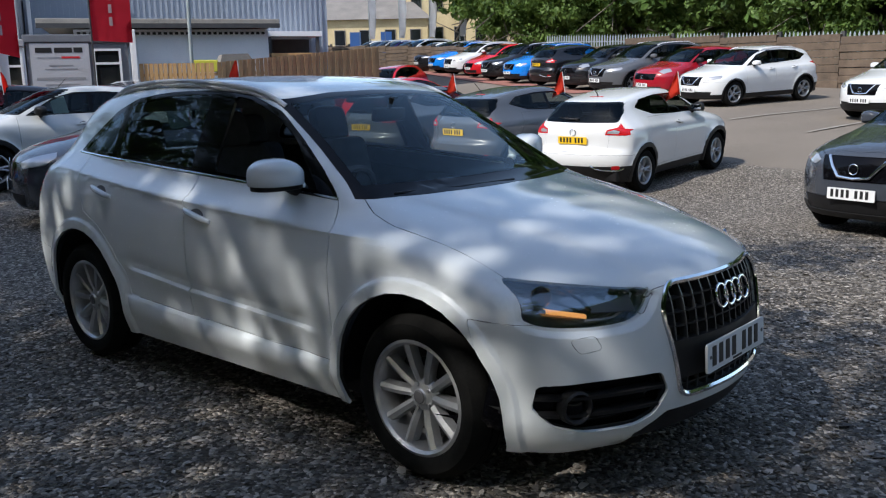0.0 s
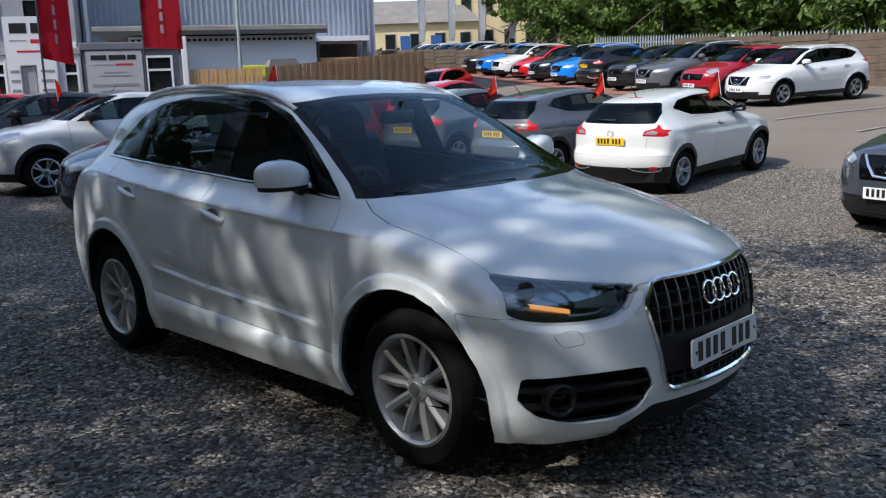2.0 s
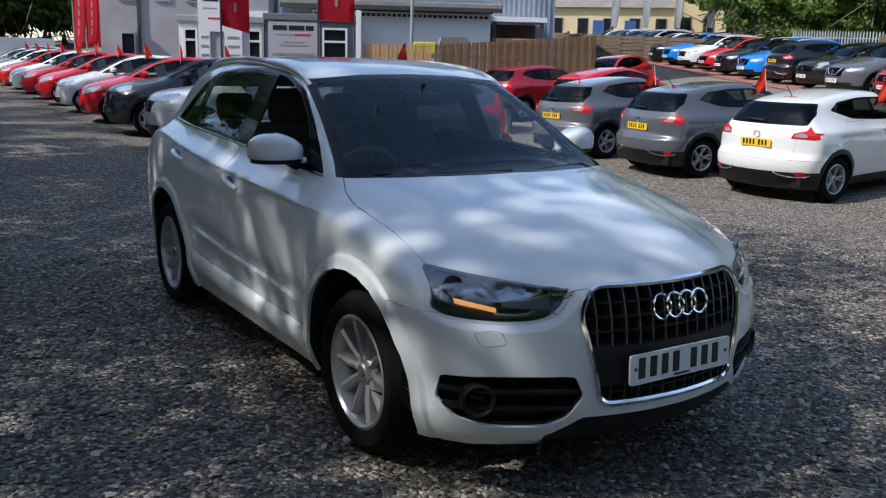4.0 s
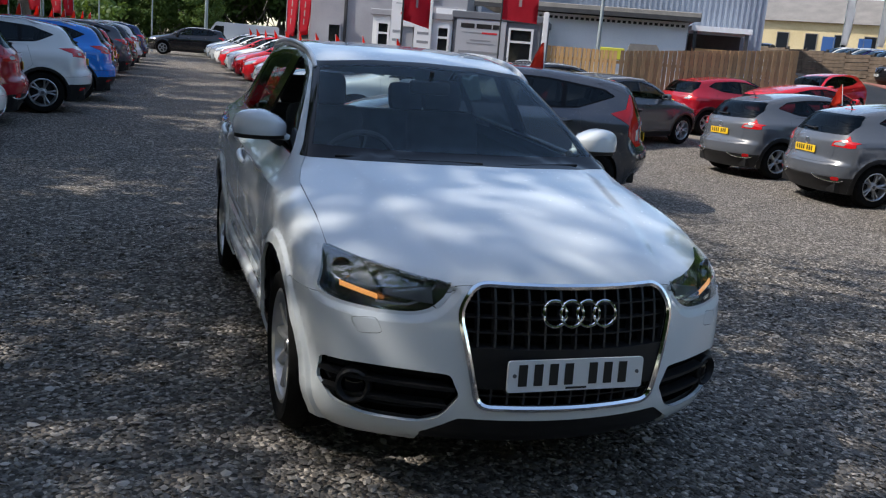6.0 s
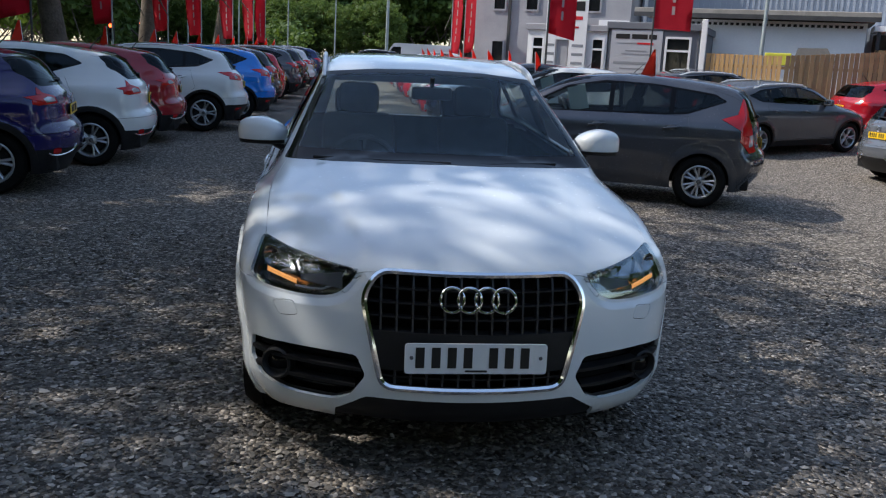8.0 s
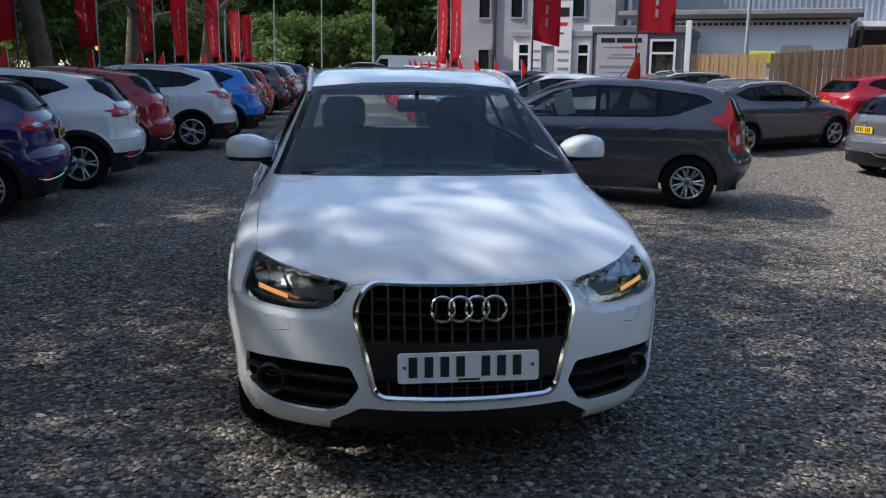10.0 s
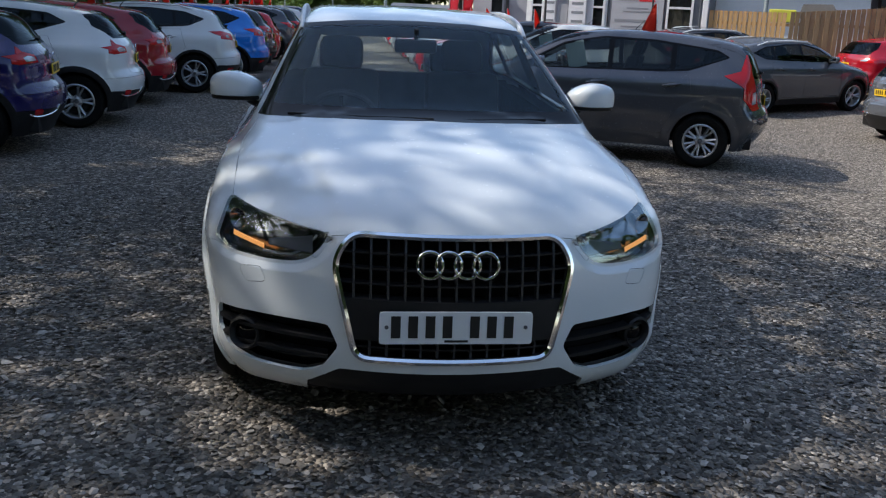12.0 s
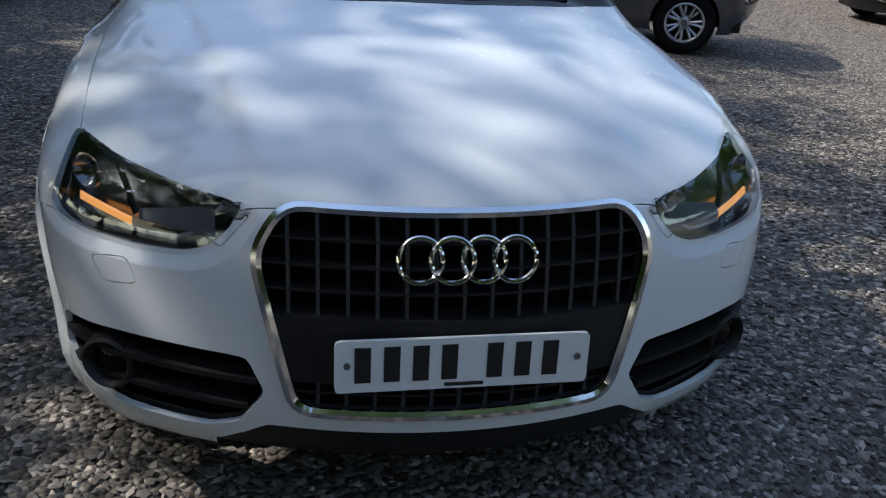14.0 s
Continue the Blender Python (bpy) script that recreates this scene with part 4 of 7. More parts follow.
def grille():
    g = HERO

    def bar(bm, pts, wide, deep, upright):
        rows = []
        for p in pts:
            y = front_y(g, p[0], p[1]) + 0.012
            dx, dz = (wide, 0) if upright else (0, wide)
            rows.append([bm.verts.new(c) for c in ((p[0] - dx, y + deep, p[1] - dz), (p[0] - dx * 0.8, y, p[1] - dz * 0.8), (p[0] + dx * 0.8, y, p[1] + dz * 0.8), (p[0] + dx, y + deep, p[1] + dz))])
        for a, b in zip(rows, rows[1:]):
            for i in range(3):
                bm.faces.new((a[i], a[i + 1], b[i + 1], b[i]))
        return bm

    def half_width(z):
        return float(np.interp(z, [0.392, 0.715, 0.795], [0.326, 0.405, 0.350]))

    gr = empty("grille")
    gr.parent = hero
    for i in range(13):
        x = (i - 6) * 0.0575
        top = 0.801 if abs(x) < 0.34 else 0.801 - (abs(x) - 0.34) * 1.4
        if abs(x) < 0.40:
            part("upright_bar", bar(bmesh.new(), [(x, z) for z in np.linspace(0.595, top, 6)], 0.0046, 0.03, True), GRILLE_BLACK, gr)
        if abs(x) < 0.33:
            part("upright_bar", bar(bmesh.new(), [(x, z) for z in np.linspace(0.395, 0.45, 3)], 0.0046, 0.03, True), GRILLE_BLACK, gr)
    for z in (0.748, 0.697, 0.647, 0.425):
        w = half_width(z)
        part("cross_bar", bar(bmesh.new(), [(x, z) for x in np.linspace(-w, w, 21)], 0.0035, 0.034, False), PLASTIC, gr)
    bm = bmesh.new()
    cols = []
    for x in np.linspace(-0.408, 0.408, 25):
        z0, z1 = 0.392, 0.808
        cols.append([bm.verts.new((x, front_y(g, x, z) + 0.075, z)) for z in np.linspace(z0, z1, 9)])
    for a, b in zip(cols, cols[1:]):
        for i in range(8):
            bm.faces.new((a[i], a[i + 1], b[i + 1], b[i]))
    part("backing", bm, RUBBER, gr)
    bm = bmesh.new()
    cols = []
    for x in np.linspace(-1, 1, 21):
        cols.append([bm.verts.new((x * (half_width(z) + 0.004), front_y(g, x * half_width(z), z) + d, z)) for z, d in ((0.452, 0.05), (0.452, 0.004), (0.52, 0.002), (0.596, 0.004), (0.602, 0.05))])
    for a, b in zip(cols, cols[1:]):
        for i in range(4):
            bm.faces.new((a[i], a[i + 1], b[i + 1], b[i]))
    part("plate_panel", bm, PLASTIC, gr, "matt black panel behind the plate")
    bm = bmesh.new()
    loop = dense(GR_MID)
    strip(bm, [(x, front_y(g, x, z) - 0.002, z) for x, z in loop + loop[:1]], 0.021, 0.009, lambda p: (0, -1, 0.2))
    part("grille_surround", bm, SOFT_CHROME, gr, "polished chrome grille surround")
    bm = bmesh.new()
    for i in range(4):
        cx = (i - 1.5) * 0.063
        pts = []
        for a in np.linspace(0, 2 * np.pi, 36, endpoint=False):
            x, z = cx + 0.043 * math.cos(a), 0.726 + 0.043 * math.sin(a)
            pts.append((x, front_y(g, 0.6 * x, z) - 0.012 - 0.002 * (i % 2), z))
        tube(bm, pts, 0.0055, 8, True)
    part("ring_badge", bm, CHROME, gr, "four plain chrome rings")
    number_plate(gr, 0, front_y(g, 0, 0.515) - 0.008, 0.515, PLATE_WHITE, -2.5)


def lamps():
    for sd in (-1, 1):
        bm = bmesh.new()
        cols = []
        for x in np.linspace(0.655, 0.77, 9):
            zc = 0.722 + 0.24 * (x - 0.655)
            cols.append([bm.verts.new((sd * x, front_y(HERO, x, zc + dz) + d, zc + dz)) for dz, d in ((-0.009, 0.044), (-0.006, 0.036), (0.006, 0.034), (0.009, 0.042))])
        for a, b in zip(cols, cols[1:]):
            for i in range(3):
                bm.faces.new((a[i], a[i + 1], b[i + 1], b[i]))
        part("indicator", bm, AMBER, hero, "amber indicator bulb lit")
        x, z, r = 0.752, 0.795, 0.036
        bm = bmesh.new()
        lathe(bm, [(0.0, -0.012), (0.008, -0.012), (0.010, 0.012), (0.012, -0.014), (r * 0.7, -0.006), (r, 0.010), (r + 0.004, 0.009)], 24, pose(sd * x, front_y(HERO, x, z) + 0.045, z, 0, 0, -90 + sd * 35))
        part("reflector", bm, DIM_CHROME, hero, "bright headlamp reflector")
        # pale inner panel with a dark step, and the light guide along the lower inner edge
        bm = bmesh.new()
        cols = []
        for t in np.linspace(0, 1, 7):
            x = 0.485 + 0.155 * t
            lo_z, hi_z = 0.722 + 0.010 * t, 0.776 - 0.030 * t
            cols.append([bm.verts.new((sd * x, front_y(HERO, x, q) + d, q)) for q, d in ((lo_z, 0.034), (lo_z + 0.004, 0.030), (hi_z, 0.040), (hi_z + 0.003, 0.048))])
        for a, b in zip(cols, cols[1:]):
            for i in range(3):
                bm.faces.new((a[i], a[i + 1], b[i + 1], b[i]))
        part("inner_panel", bm, TRIM_GREY, hero, "grey panel inside the headlamp")
        bm = bmesh.new()
        strip(bm, [(sd * x, front_y(HERO, x, z) + 0.044, z) for x, z in ((0.66, 0.708), (0.60, 0.706), (0.56, 0.709), (0.52, 0.728), (0.49, 0.760), (0.47, 0.782))], 0.007, 0.004, lambda p: (0, -1, 0))
        part("light_guide", bm, GUIDE, hero, "grey light guide in the headlamp")
        bm = bmesh.new()
        strip(bm, [(sd * x, front_y(HERO, x, z) + 0.028, z) for x, z in ((0.69, 0.822), (0.66, 0.78), (0.645, 0.745))], 0.012, 0.008, lambda p: (0, -1, 0))
        part("divider", bm, GLOSS_BLACK, hero, "black divider inside the headlamp")
        # lower intake: dark back, two slats, round lamp
        intake = empty("intake")
        intake.parent = hero
        bm = bmesh.new()
        cols = []
        for x in np.linspace(0.38, 0.865, 16):
            cols.append([bm.verts.new((sd * x, front_y(HERO, x, z) + 0.055, z)) for z in np.linspace(0.29, 0.51, 6)])
        for a, b in zip(cols, cols[1:]):
            for i in range(5):
                bm.faces.new((a[i], a[i + 1], b[i + 1], b[i]))
        part("intake_back", bm, GLOSS_BLACK, intake)
        for z0, z1, xe in ((0.440, 0.438, 0.41), (0.375, 0.372, 0.43)):
            bm = bmesh.new()
            rows = []
            for x in np.linspace(xe, 0.862, 16):
                z = z0 + (z1 - z0) * (0.862 - x)
                y = front_y(HERO, x, z)
                rows.append([bm.verts.new((sd * x, y + d, z + dz)) for d, dz in ((0.05, -0.012), (0.004, -0.007), (0.002, 0.006), (0.05, 0.012))])
            for a, b in zip(rows, rows[1:]):
                for i in range(3):
                    bm.faces.new((a[i], a[i + 1], b[i + 1], b[i]))
            part("slat", bm, PLASTIC, intake)
        y = front_y(HERO, 0.72, 0.41)
        bm = bmesh.new()
        lathe(bm, [(0.066, -0.03), (0.062, 0.008), (0.054, 0.014), (0.046, 0.004), (0.043, -0.012)], 28, pose(sd * 0.725, y + 0.012, 0.405, 0, 0, -90 + sd * 24))
        part("fog_lamp_ring", bm, PLASTIC, intake)
        bm = bmesh.new()
        lathe(bm, [(0.0, 0.004), (0.02, 0.003), (0.045, -0.012)], 24, pose(sd * 0.725, y + 0.012, 0.405, 0, 0, -90 + sd * 24))
        part("fog_lamp", bm, GLOSS_BLACK, intake, "dark fog lamp lens")


def trims():
    for sd in (-1, 1):
        door_mirror(hero, HERO, sd, -0.545, 1.158, 0.105, PAINT, PLASTIC)
        door_handle(hero, HERO, sd, 0.09, 0.94, PAINT)
        door_handle(hero, HERO, sd, 1.0, 0.995, PAINT)
        bm = bmesh.new()
        pts = [(sd * (0.585 - 0.02 * (y > 1.2)), y, top_z(HERO, 0.585, y) + up) for y, up in ((-0.24, -0.005), (-0.12, 0.022), (0.05, 0.034), (0.40, 0.038), (0.80, 0.038), (1.15, 0.036), (1.32, 0.022), (1.42, -0.005))]
        tube(bm, [tuple(p) for p in chaikin(pts, 2)], 0.0125, 10)
        tube(bm, [(p[0], p[1], p[2] - 0.022) for p in pts[1:-1]], 0.009, 8)
        part("roof_rail", bm, RAIL, hero, "silver roof rail")
        bm = bmesh.new()
        ys = np.linspace(-0.80, 1.50, 30)
        pts = [(sd * side_x(HERO, y, z), y, z) for y, z in zip(ys, np.interp(ys, [-0.80, -0.17, 0.27, 0.95, 1.5], [1.072, 1.104, 1.126, 1.16, 1.182]))]
        strip(bm, pts, 0.012, 0.004, lambda p: skin_normal(p))
        part("belt_strip", bm, CHROME, hero, "bright strip under the side windows")
        bm = bmesh.new()
        xs = (0.62, 0.30, -0.02) if sd < 0 else (0.12, -0.22, -0.55)
        tube(bm, [(-x, front_y(HERO, -x, 1.09) - 0.003, 1.090 + 0.003 * i) for i, x in enumerate(xs)], 0.006, 6)
        part("wiper", bm, PLASTIC, hero)
    bm = bmesh.new()
    box(bm, -0.11, 0.11, -0.02, 0.02, -0.035, 0.035, 0.015, pose(0, -0.33, 1.385, 8, 0, 0))
    tube(bm, [(0, -0.33, 1.40), (0, -0.36, 1.47)], 0.012, 8)
    part("rear_view_mirror", bm, PLASTIC, hero)


grille()
lamps()
trims()
recolor(hero, (0.69, 0.73, 0.75))

# ---- the other cars: four shapes, built once and copied ----
def clip_y(outline, lo, hi):
    """The part of an outline between two values of its first coordinate."""
    def cut(pts, at, sign):
        out = []
        for i, p in enumerate(pts):
            q = pts[i - 1]
            a, b = sign * (q[0] - at) >= 0, sign * (p[0] - at) >= 0
            if a != b:
                t = (at - q[0]) / (p[0] - q[0])
                out.append((at, q[1] + t * (p[1] - q[1])))
            if b:
                out.append(p)
        return out
    return cut(cut(list(outline), lo, 1), hi, -1)


def other_cuts(q):
    ws0, wx0, ws1, wx1 = q["ws"]
    rw0, rx0, rw1, rx1 = q["rw"]
    ws = [(-wx0, ws0), (0, ws0 + 0.015), (wx0, ws0), (wx1, ws1 - 0.02), (0, ws1), (-wx1, ws1 - 0.02)]
    rw = rounded([(-rx0, rw0), (rx0, rw0), (rx0 * 0.99, rw0 + 0.08), (rx1, rw1), (-rx1, rw1), (-rx0 * 0.99, rw0 + 0.08)], 0.05, 3)
    dlo = rounded(q["dlo"], 0.03, 3)
    ys = q["posts"]
    lo, hi = min(p[0] for p in dlo), max(p[0] for p in dlo)
    inner = shrink(q["dlo"], 0.022)
    marks = [lo] + list(ys) + [hi]
    cuts = [("windscreen", "y", shrink(ws, 0.03), "front", GLASS_CAR, dict(limit=0.3, depth=0.004, gap=0)),
            ("windscreen_border", "y", ws, "front", GLOSS_BLACK, dict(limit=0.3, gap=0.001)),
            ("rear_window", "y", rw, "rear", GLASS_DARK, dict(limit=0.9, depth=0.004, gap=0, label="dark rear window"))]
    for a, b in zip(marks, marks[1:]):
        pane = clip_y(inner, a + 0.03, b - 0.03)
        if len(pane) > 2:
            cuts.append(("side_window", "x", pane, "sides", GLASS_CAR if b <= ys[0] + 0.01 else GLASS_DARK, dict(depth=0.004, gap=0)))
    cuts.append(("window_surround", "x", dlo, "sides", GLOSS_BLACK, dict(gap=0.001)))
    cuts += [("headlight", "y", q["lamp_f"], "front_pair", CLEAR_LENS, dict(limit=q["ends"][0] + 0.52, offset=0.003)),
             ("grille", "y", q["grille"], "front", GLOSS_BLACK, dict(limit=-1.2, offset=-0.006, label="black grille")),
             ("lower_grille", "y", q["intake"], "front", PLASTIC, dict(limit=-1.2, offset=-0.01))]
    for lname, ol, lm in q["lamp_r"]:
        if lname == "tail_lamp":
            cuts.append(("tail_lamp", "x", q["lamp_s"], "flanks", lm, dict(offset=0.004)))
        cuts.append((lname, "y", ol, "rear_pair", lm, dict(limit=q["ends"][1] - q.get("lamp_depth", 0.40), offset=0.004)))
    for ya in q["axles"]:
        if q["clad_r"]:
            cuts.append(("arch_trim", "x", circle(ya, q["wheel"], q["arch"] + q["clad_r"]), "sides", PLASTIC, dict(offset=0.006, label="black plastic arch trim")))
    if q["clad_z"]:
        e0, e1 = q["ends"]
        cz = q["clad_z"]
        cuts.append(("lower_cladding", "x", [(e0 - 0.3, -0.1), (e1 + 0.3, -0.1), (e1 + 0.3, cz[2]), (q["axles"][1] + 0.42, cz[2]), (q["axles"][1] + 0.36, cz[1]), (q["axles"][1], cz[1]), (q["axles"][1] - 0.4, cz[0]),
                                             (q["axles"][0] + 0.4, cz[0]), (q["axles"][0], cz[0]), (e0 - 0.3, cz[0])], "all", PLASTIC, dict(offset=0.003, label="black plastic lower cladding")))
    d0, d1, d2 = q["doors"]
    zb = min(p[1] for p in q["dlo"])
    zs = 0.37
    a1 = q["axles"][1]
    cuts += [("bonnet", "z", q["hood"], "top", PAINT, dict(lining=True, gap=0.003)),
             ("front_door", "x", [(d0 - 0.04, zb), (d0, zs), (d1, zs), (d1, zb + 0.03)], "sides", PAINT, {}),
             ("rear_door", "x", [(d1 + 0.001, zb + 0.03), (d1 + 0.001, zs), (a1 - 0.46, zs), (a1 - 0.36, 0.60), (a1 - 0.15, 0.80), (d2, zb + 0.04)], "sides", PAINT, {}),
             ("tailgate", "y", q["gate"], "rear", PAINT, dict(limit=0.9)),
             ("front_bumper", "x", [(q["ends"][0] - 0.3, 0.0), (q["axles"][0] - 0.47, 0.0), (q["axles"][0] - 0.42, 0.45), (q["axles"][0] - 0.34, 0.66), (q["ends"][0] - 0.3, 0.70)], "all", PAINT, {}),
             ("rear_bumper", "x", [(q["ends"][1] + 0.3, 0.0), (q["axles"][1] + 0.47, 0.0), (q["axles"][1] + 0.42, 0.45), (q["axles"][1] + 0.34, 0.62), (q["ends"][1] + 0.3, 0.66)], "all", PAINT, {})]
    return cuts


GLASS_CAR = glass_mat("car_glass", (0.5, 0.55, 0.54))
COMMON = dict(bow=(0.30, 0.40), crown=([0.5, 0.85, 1.1, 1.3, 1.6], [0.0, 0.10, 0.06, 0.05, 0.09]), rise=0.03, edge=0.09, floor=0.21, spine=0.62)
BLEND = ([-2.2, -1.6, -1.0, -0.3, 0.4, 1.3, 2.0], [1, 0.9, 0.45, 0.28, 0.0, -0.35, -0.7])
SECTION = ([0.15, 0.26, 0.33, 0.44, 0.60, 0.78, 0.90, 0.97, 1.03, 1.10, 1.25, 1.42, 1.52, 1.65],
           [-0.11, -0.07, -0.045, -0.03, -0.008, 0.0, -0.015, -0.035, -0.085, -0.125, -0.19, -0.285, -0.36, -0.5])

COUPE_SUV = shape([(-1.95, 0.20), (-2.04, 0.32), (-2.07, 0.55), (-2.02, 0.84), (-1.80, 0.97), (-1.20, 1.06), (-0.98, 1.12), (-0.40, 1.42), (-0.12, 1.51), (0.35, 1.545), (0.90, 1.51),
              (1.45, 1.44), (1.68, 1.38), (1.87, 1.12), (1.98, 1.02), (1.995, 0.80), (2.01, 0.74), (2.08, 0.68), (2.10, 0.58), (2.08, 0.44), (1.98, 0.30)], [(1.9, 0.1), (-1.9, 0.1)],
             bow_at=BLEND, section=SECTION, plan=([-2.1, -1.5, -1.2, -0.8, 0.5, 0.9, 1.3, 1.7, 2.1], [0.80, 0.885, 0.895, 0.855, 0.845, 0.87, 0.905, 0.89, 0.79]),
             cabin=(0.95, 1.3, 0.4, 1.9, 0.13), axles=(-1.23, 1.30), wheel=0.335, arch=0.37, flare=0.02, ends=(-2.07, 2.10), **COMMON)
COUPE_SUV.update(lamp_s=[(1.62, 1.005), (1.78, 1.03), (1.84, 1.13), (1.87, 1.12), (1.88, 1.03), (2.02, 1.01), (2.03, 0.935), (1.84, 0.945)], rim=0.22, spokes=(5, "double", ALLOY), track=0.765, cab=0.05, dash=1.03, ws=(1.10, 0.70, 1.49, 0.55), rw=(1.11, 0.66, 1.40, 0.55),
            dlo=[(-0.74, 1.085), (0.25, 1.12), (0.80, 1.16), (1.22, 1.29), (1.0, 1.40), (0.5, 1.44), (0.0, 1.43), (-0.32, 1.34)], posts=(0.22,),
            lamp_f=[(-0.80, 0.98), (-0.55, 0.93), (-0.50, 0.86), (-0.68, 0.80), (-0.80, 0.86)], grille=[(-0.45, 0.62), (0.45, 0.62), (0.50, 0.80), (-0.50, 0.80)],
            intake=[(-0.6, 0.28), (0.6, 0.28), (0.66, 0.42), (-0.66, 0.42)],
            lamp_r=[("reversing_lamp", [(-0.545, 0.955), (-0.70, 0.945), (-0.725, 0.985), (-0.655, 1.008), (-0.56, 0.99)], CLEAR_LENS),
                    ("tail_lamp", [(-0.52, 0.935), (-0.80, 0.920), (-0.90, 0.945), (-0.90, 0.985), (-0.765, 1.015), (-0.745, 1.14), (-0.705, 1.14), (-0.68, 1.045), (-0.54, 1.01)], RED_LENS),
                    ("rear_reflector", rounded([(-0.64, 0.415), (-0.75, 0.415), (-0.76, 0.475), (-0.65, 0.475)], 0.02, 3), RED_LENS)],
            clad_r=0.07, clad_z=(0.335, 0.42, 0.465), doors=(-0.82, 0.22, 1.0),
            hood=[(-0.68, -0.95), (-0.72, -1.2), (-0.62, -1.75), (-0.40, -1.92), (0, -1.98), (0.40, -1.92), (0.62, -1.75), (0.72, -1.2), (0.68, -0.95), (0, -1.05)],
            gate=[(-0.56, 0.68), (0.56, 0.68), (0.60, 1.05), (0.56, 1.40), (-0.56, 1.40), (-0.60, 1.05)])
COUPE_SUV["cuts"] = other_cuts(COUPE_SUV)

CROSS = shape([(-2.05, 0.20), (-2.15, 0.30), (-2.18, 0.55), (-2.13, 0.82), (-1.95, 0.93), (-1.35, 1.04), (-1.05, 1.10), (-0.45, 1.42), (-0.15, 1.52), (0.35, 1.575), (0.95, 1.56),
               (1.50, 1.49), (1.78, 1.42), (1.97, 1.13), (2.10, 1.03), (2.12, 0.82), (2.135, 0.76), (2.20, 0.70), (2.215, 0.58), (2.19, 0.44), (2.08, 0.30)], [(2.0, 0.1), (-2.0, 0.1)],
              bow_at=BLEND, section=SECTION, plan=([-2.2, -1.6, -1.0, 0.9, 1.5, 1.9, 2.2], [0.84, 0.90, 0.90, 0.90, 0.905, 0.88, 0.80]),
              cabin=(0.95, 1.3, 0.8, 2.0, 0.10), axles=(-1.30, 1.346), wheel=0.345, arch=0.38, flare=0.015, ends=(-2.19, 2.215), **COMMON)
CROSS.update(lamp_s=[(1.60, 1.085), (1.82, 1.10), (2.14, 1.06), (2.16, 0.96), (1.80, 1.02)], rim=0.235, spokes=(5, "double", ALLOY), track=0.78, cab=0.08, dash=1.03, ws=(1.09, 0.72, 1.50, 0.57), rw=(1.13, 0.58, 1.40, 0.48),
             dlo=[(-0.80, 1.075), (0.25, 1.115), (0.95, 1.15), (1.25, 1.17), (1.55, 1.30), (1.20, 1.42), (0.6, 1.47), (0.1, 1.46), (-0.32, 1.36)], posts=(0.22, 1.02),
             lamp_f=[(-0.84, 0.86), (-0.55, 0.82), (-0.44, 0.77), (-0.52, 0.72), (-0.80, 0.77)], grille=[(-0.36, 0.58), (0.36, 0.58), (0.42, 0.82), (-0.42, 0.82)],
             intake=[(-0.62, 0.27), (0.62, 0.27), (0.68, 0.42), (-0.68, 0.42)],
             lamp_r=[("reversing_lamp", [(-0.60, 0.98), (-0.70, 0.975), (-0.70, 1.02), (-0.60, 1.03)], CLEAR_LENS),
                     ("tail_lamp", [(-0.48, 0.93), (-0.90, 0.97), (-0.90, 1.07), (-0.70, 1.09), (-0.46, 1.06)], RED_LENS),
                     ("rear_reflector", [(-0.66, 0.40), (-0.80, 0.40), (-0.80, 0.45), (-0.66, 0.45)], RED_LENS)],
             clad_r=0.045, clad_z=(0.34, 0.45, 0.50), doors=(-0.84, 0.22, 1.12),
             hood=[(-0.72, -0.95), (-0.77, -1.2), (-0.70, -1.75), (-0.45, -2.0), (0, -2.07), (0.45, -2.0), (0.70, -1.75), (0.77, -1.2), (0.72, -0.95), (0, -1.07)],
             gate=[(-0.58, 0.66), (0.58, 0.66), (0.62, 1.05), (0.56, 1.44), (-0.56, 1.44), (-0.62, 1.05)])
CROSS["cuts"] = other_cuts(CROSS)

HATCH = shape([(-1.90, 0.19), (-1.98, 0.28), (-2.0, 0.50), (-1.95, 0.72), (-1.78, 0.84), (-1.25, 0.98), (-1.02, 1.04), (-0.30, 1.40), (0.0, 1.47), (0.4, 1.495), (1.0, 1.46),
               (1.55, 1.38), (1.72, 1.30), (1.88, 1.02), (1.97, 0.90), (2.0, 0.62), (1.98, 0.42), (1.9, 0.27)], [(1.85, 0.1), (-1.85, 0.1)],
              bow_at=BLEND, section=SECTION, plan=([-2.0, -1.5, -1.0, 0.8, 1.4, 1.8, 2.0], [0.80, 0.85, 0.85, 0.85, 0.85, 0.83, 0.77]),
              cabin=(0.9, 1.3, 0.7, 1.9, 0.09), axles=(-1.22, 1.28), wheel=0.305, arch=0.335, flare=0.012, ends=(-2.0, 2.0), **COMMON)
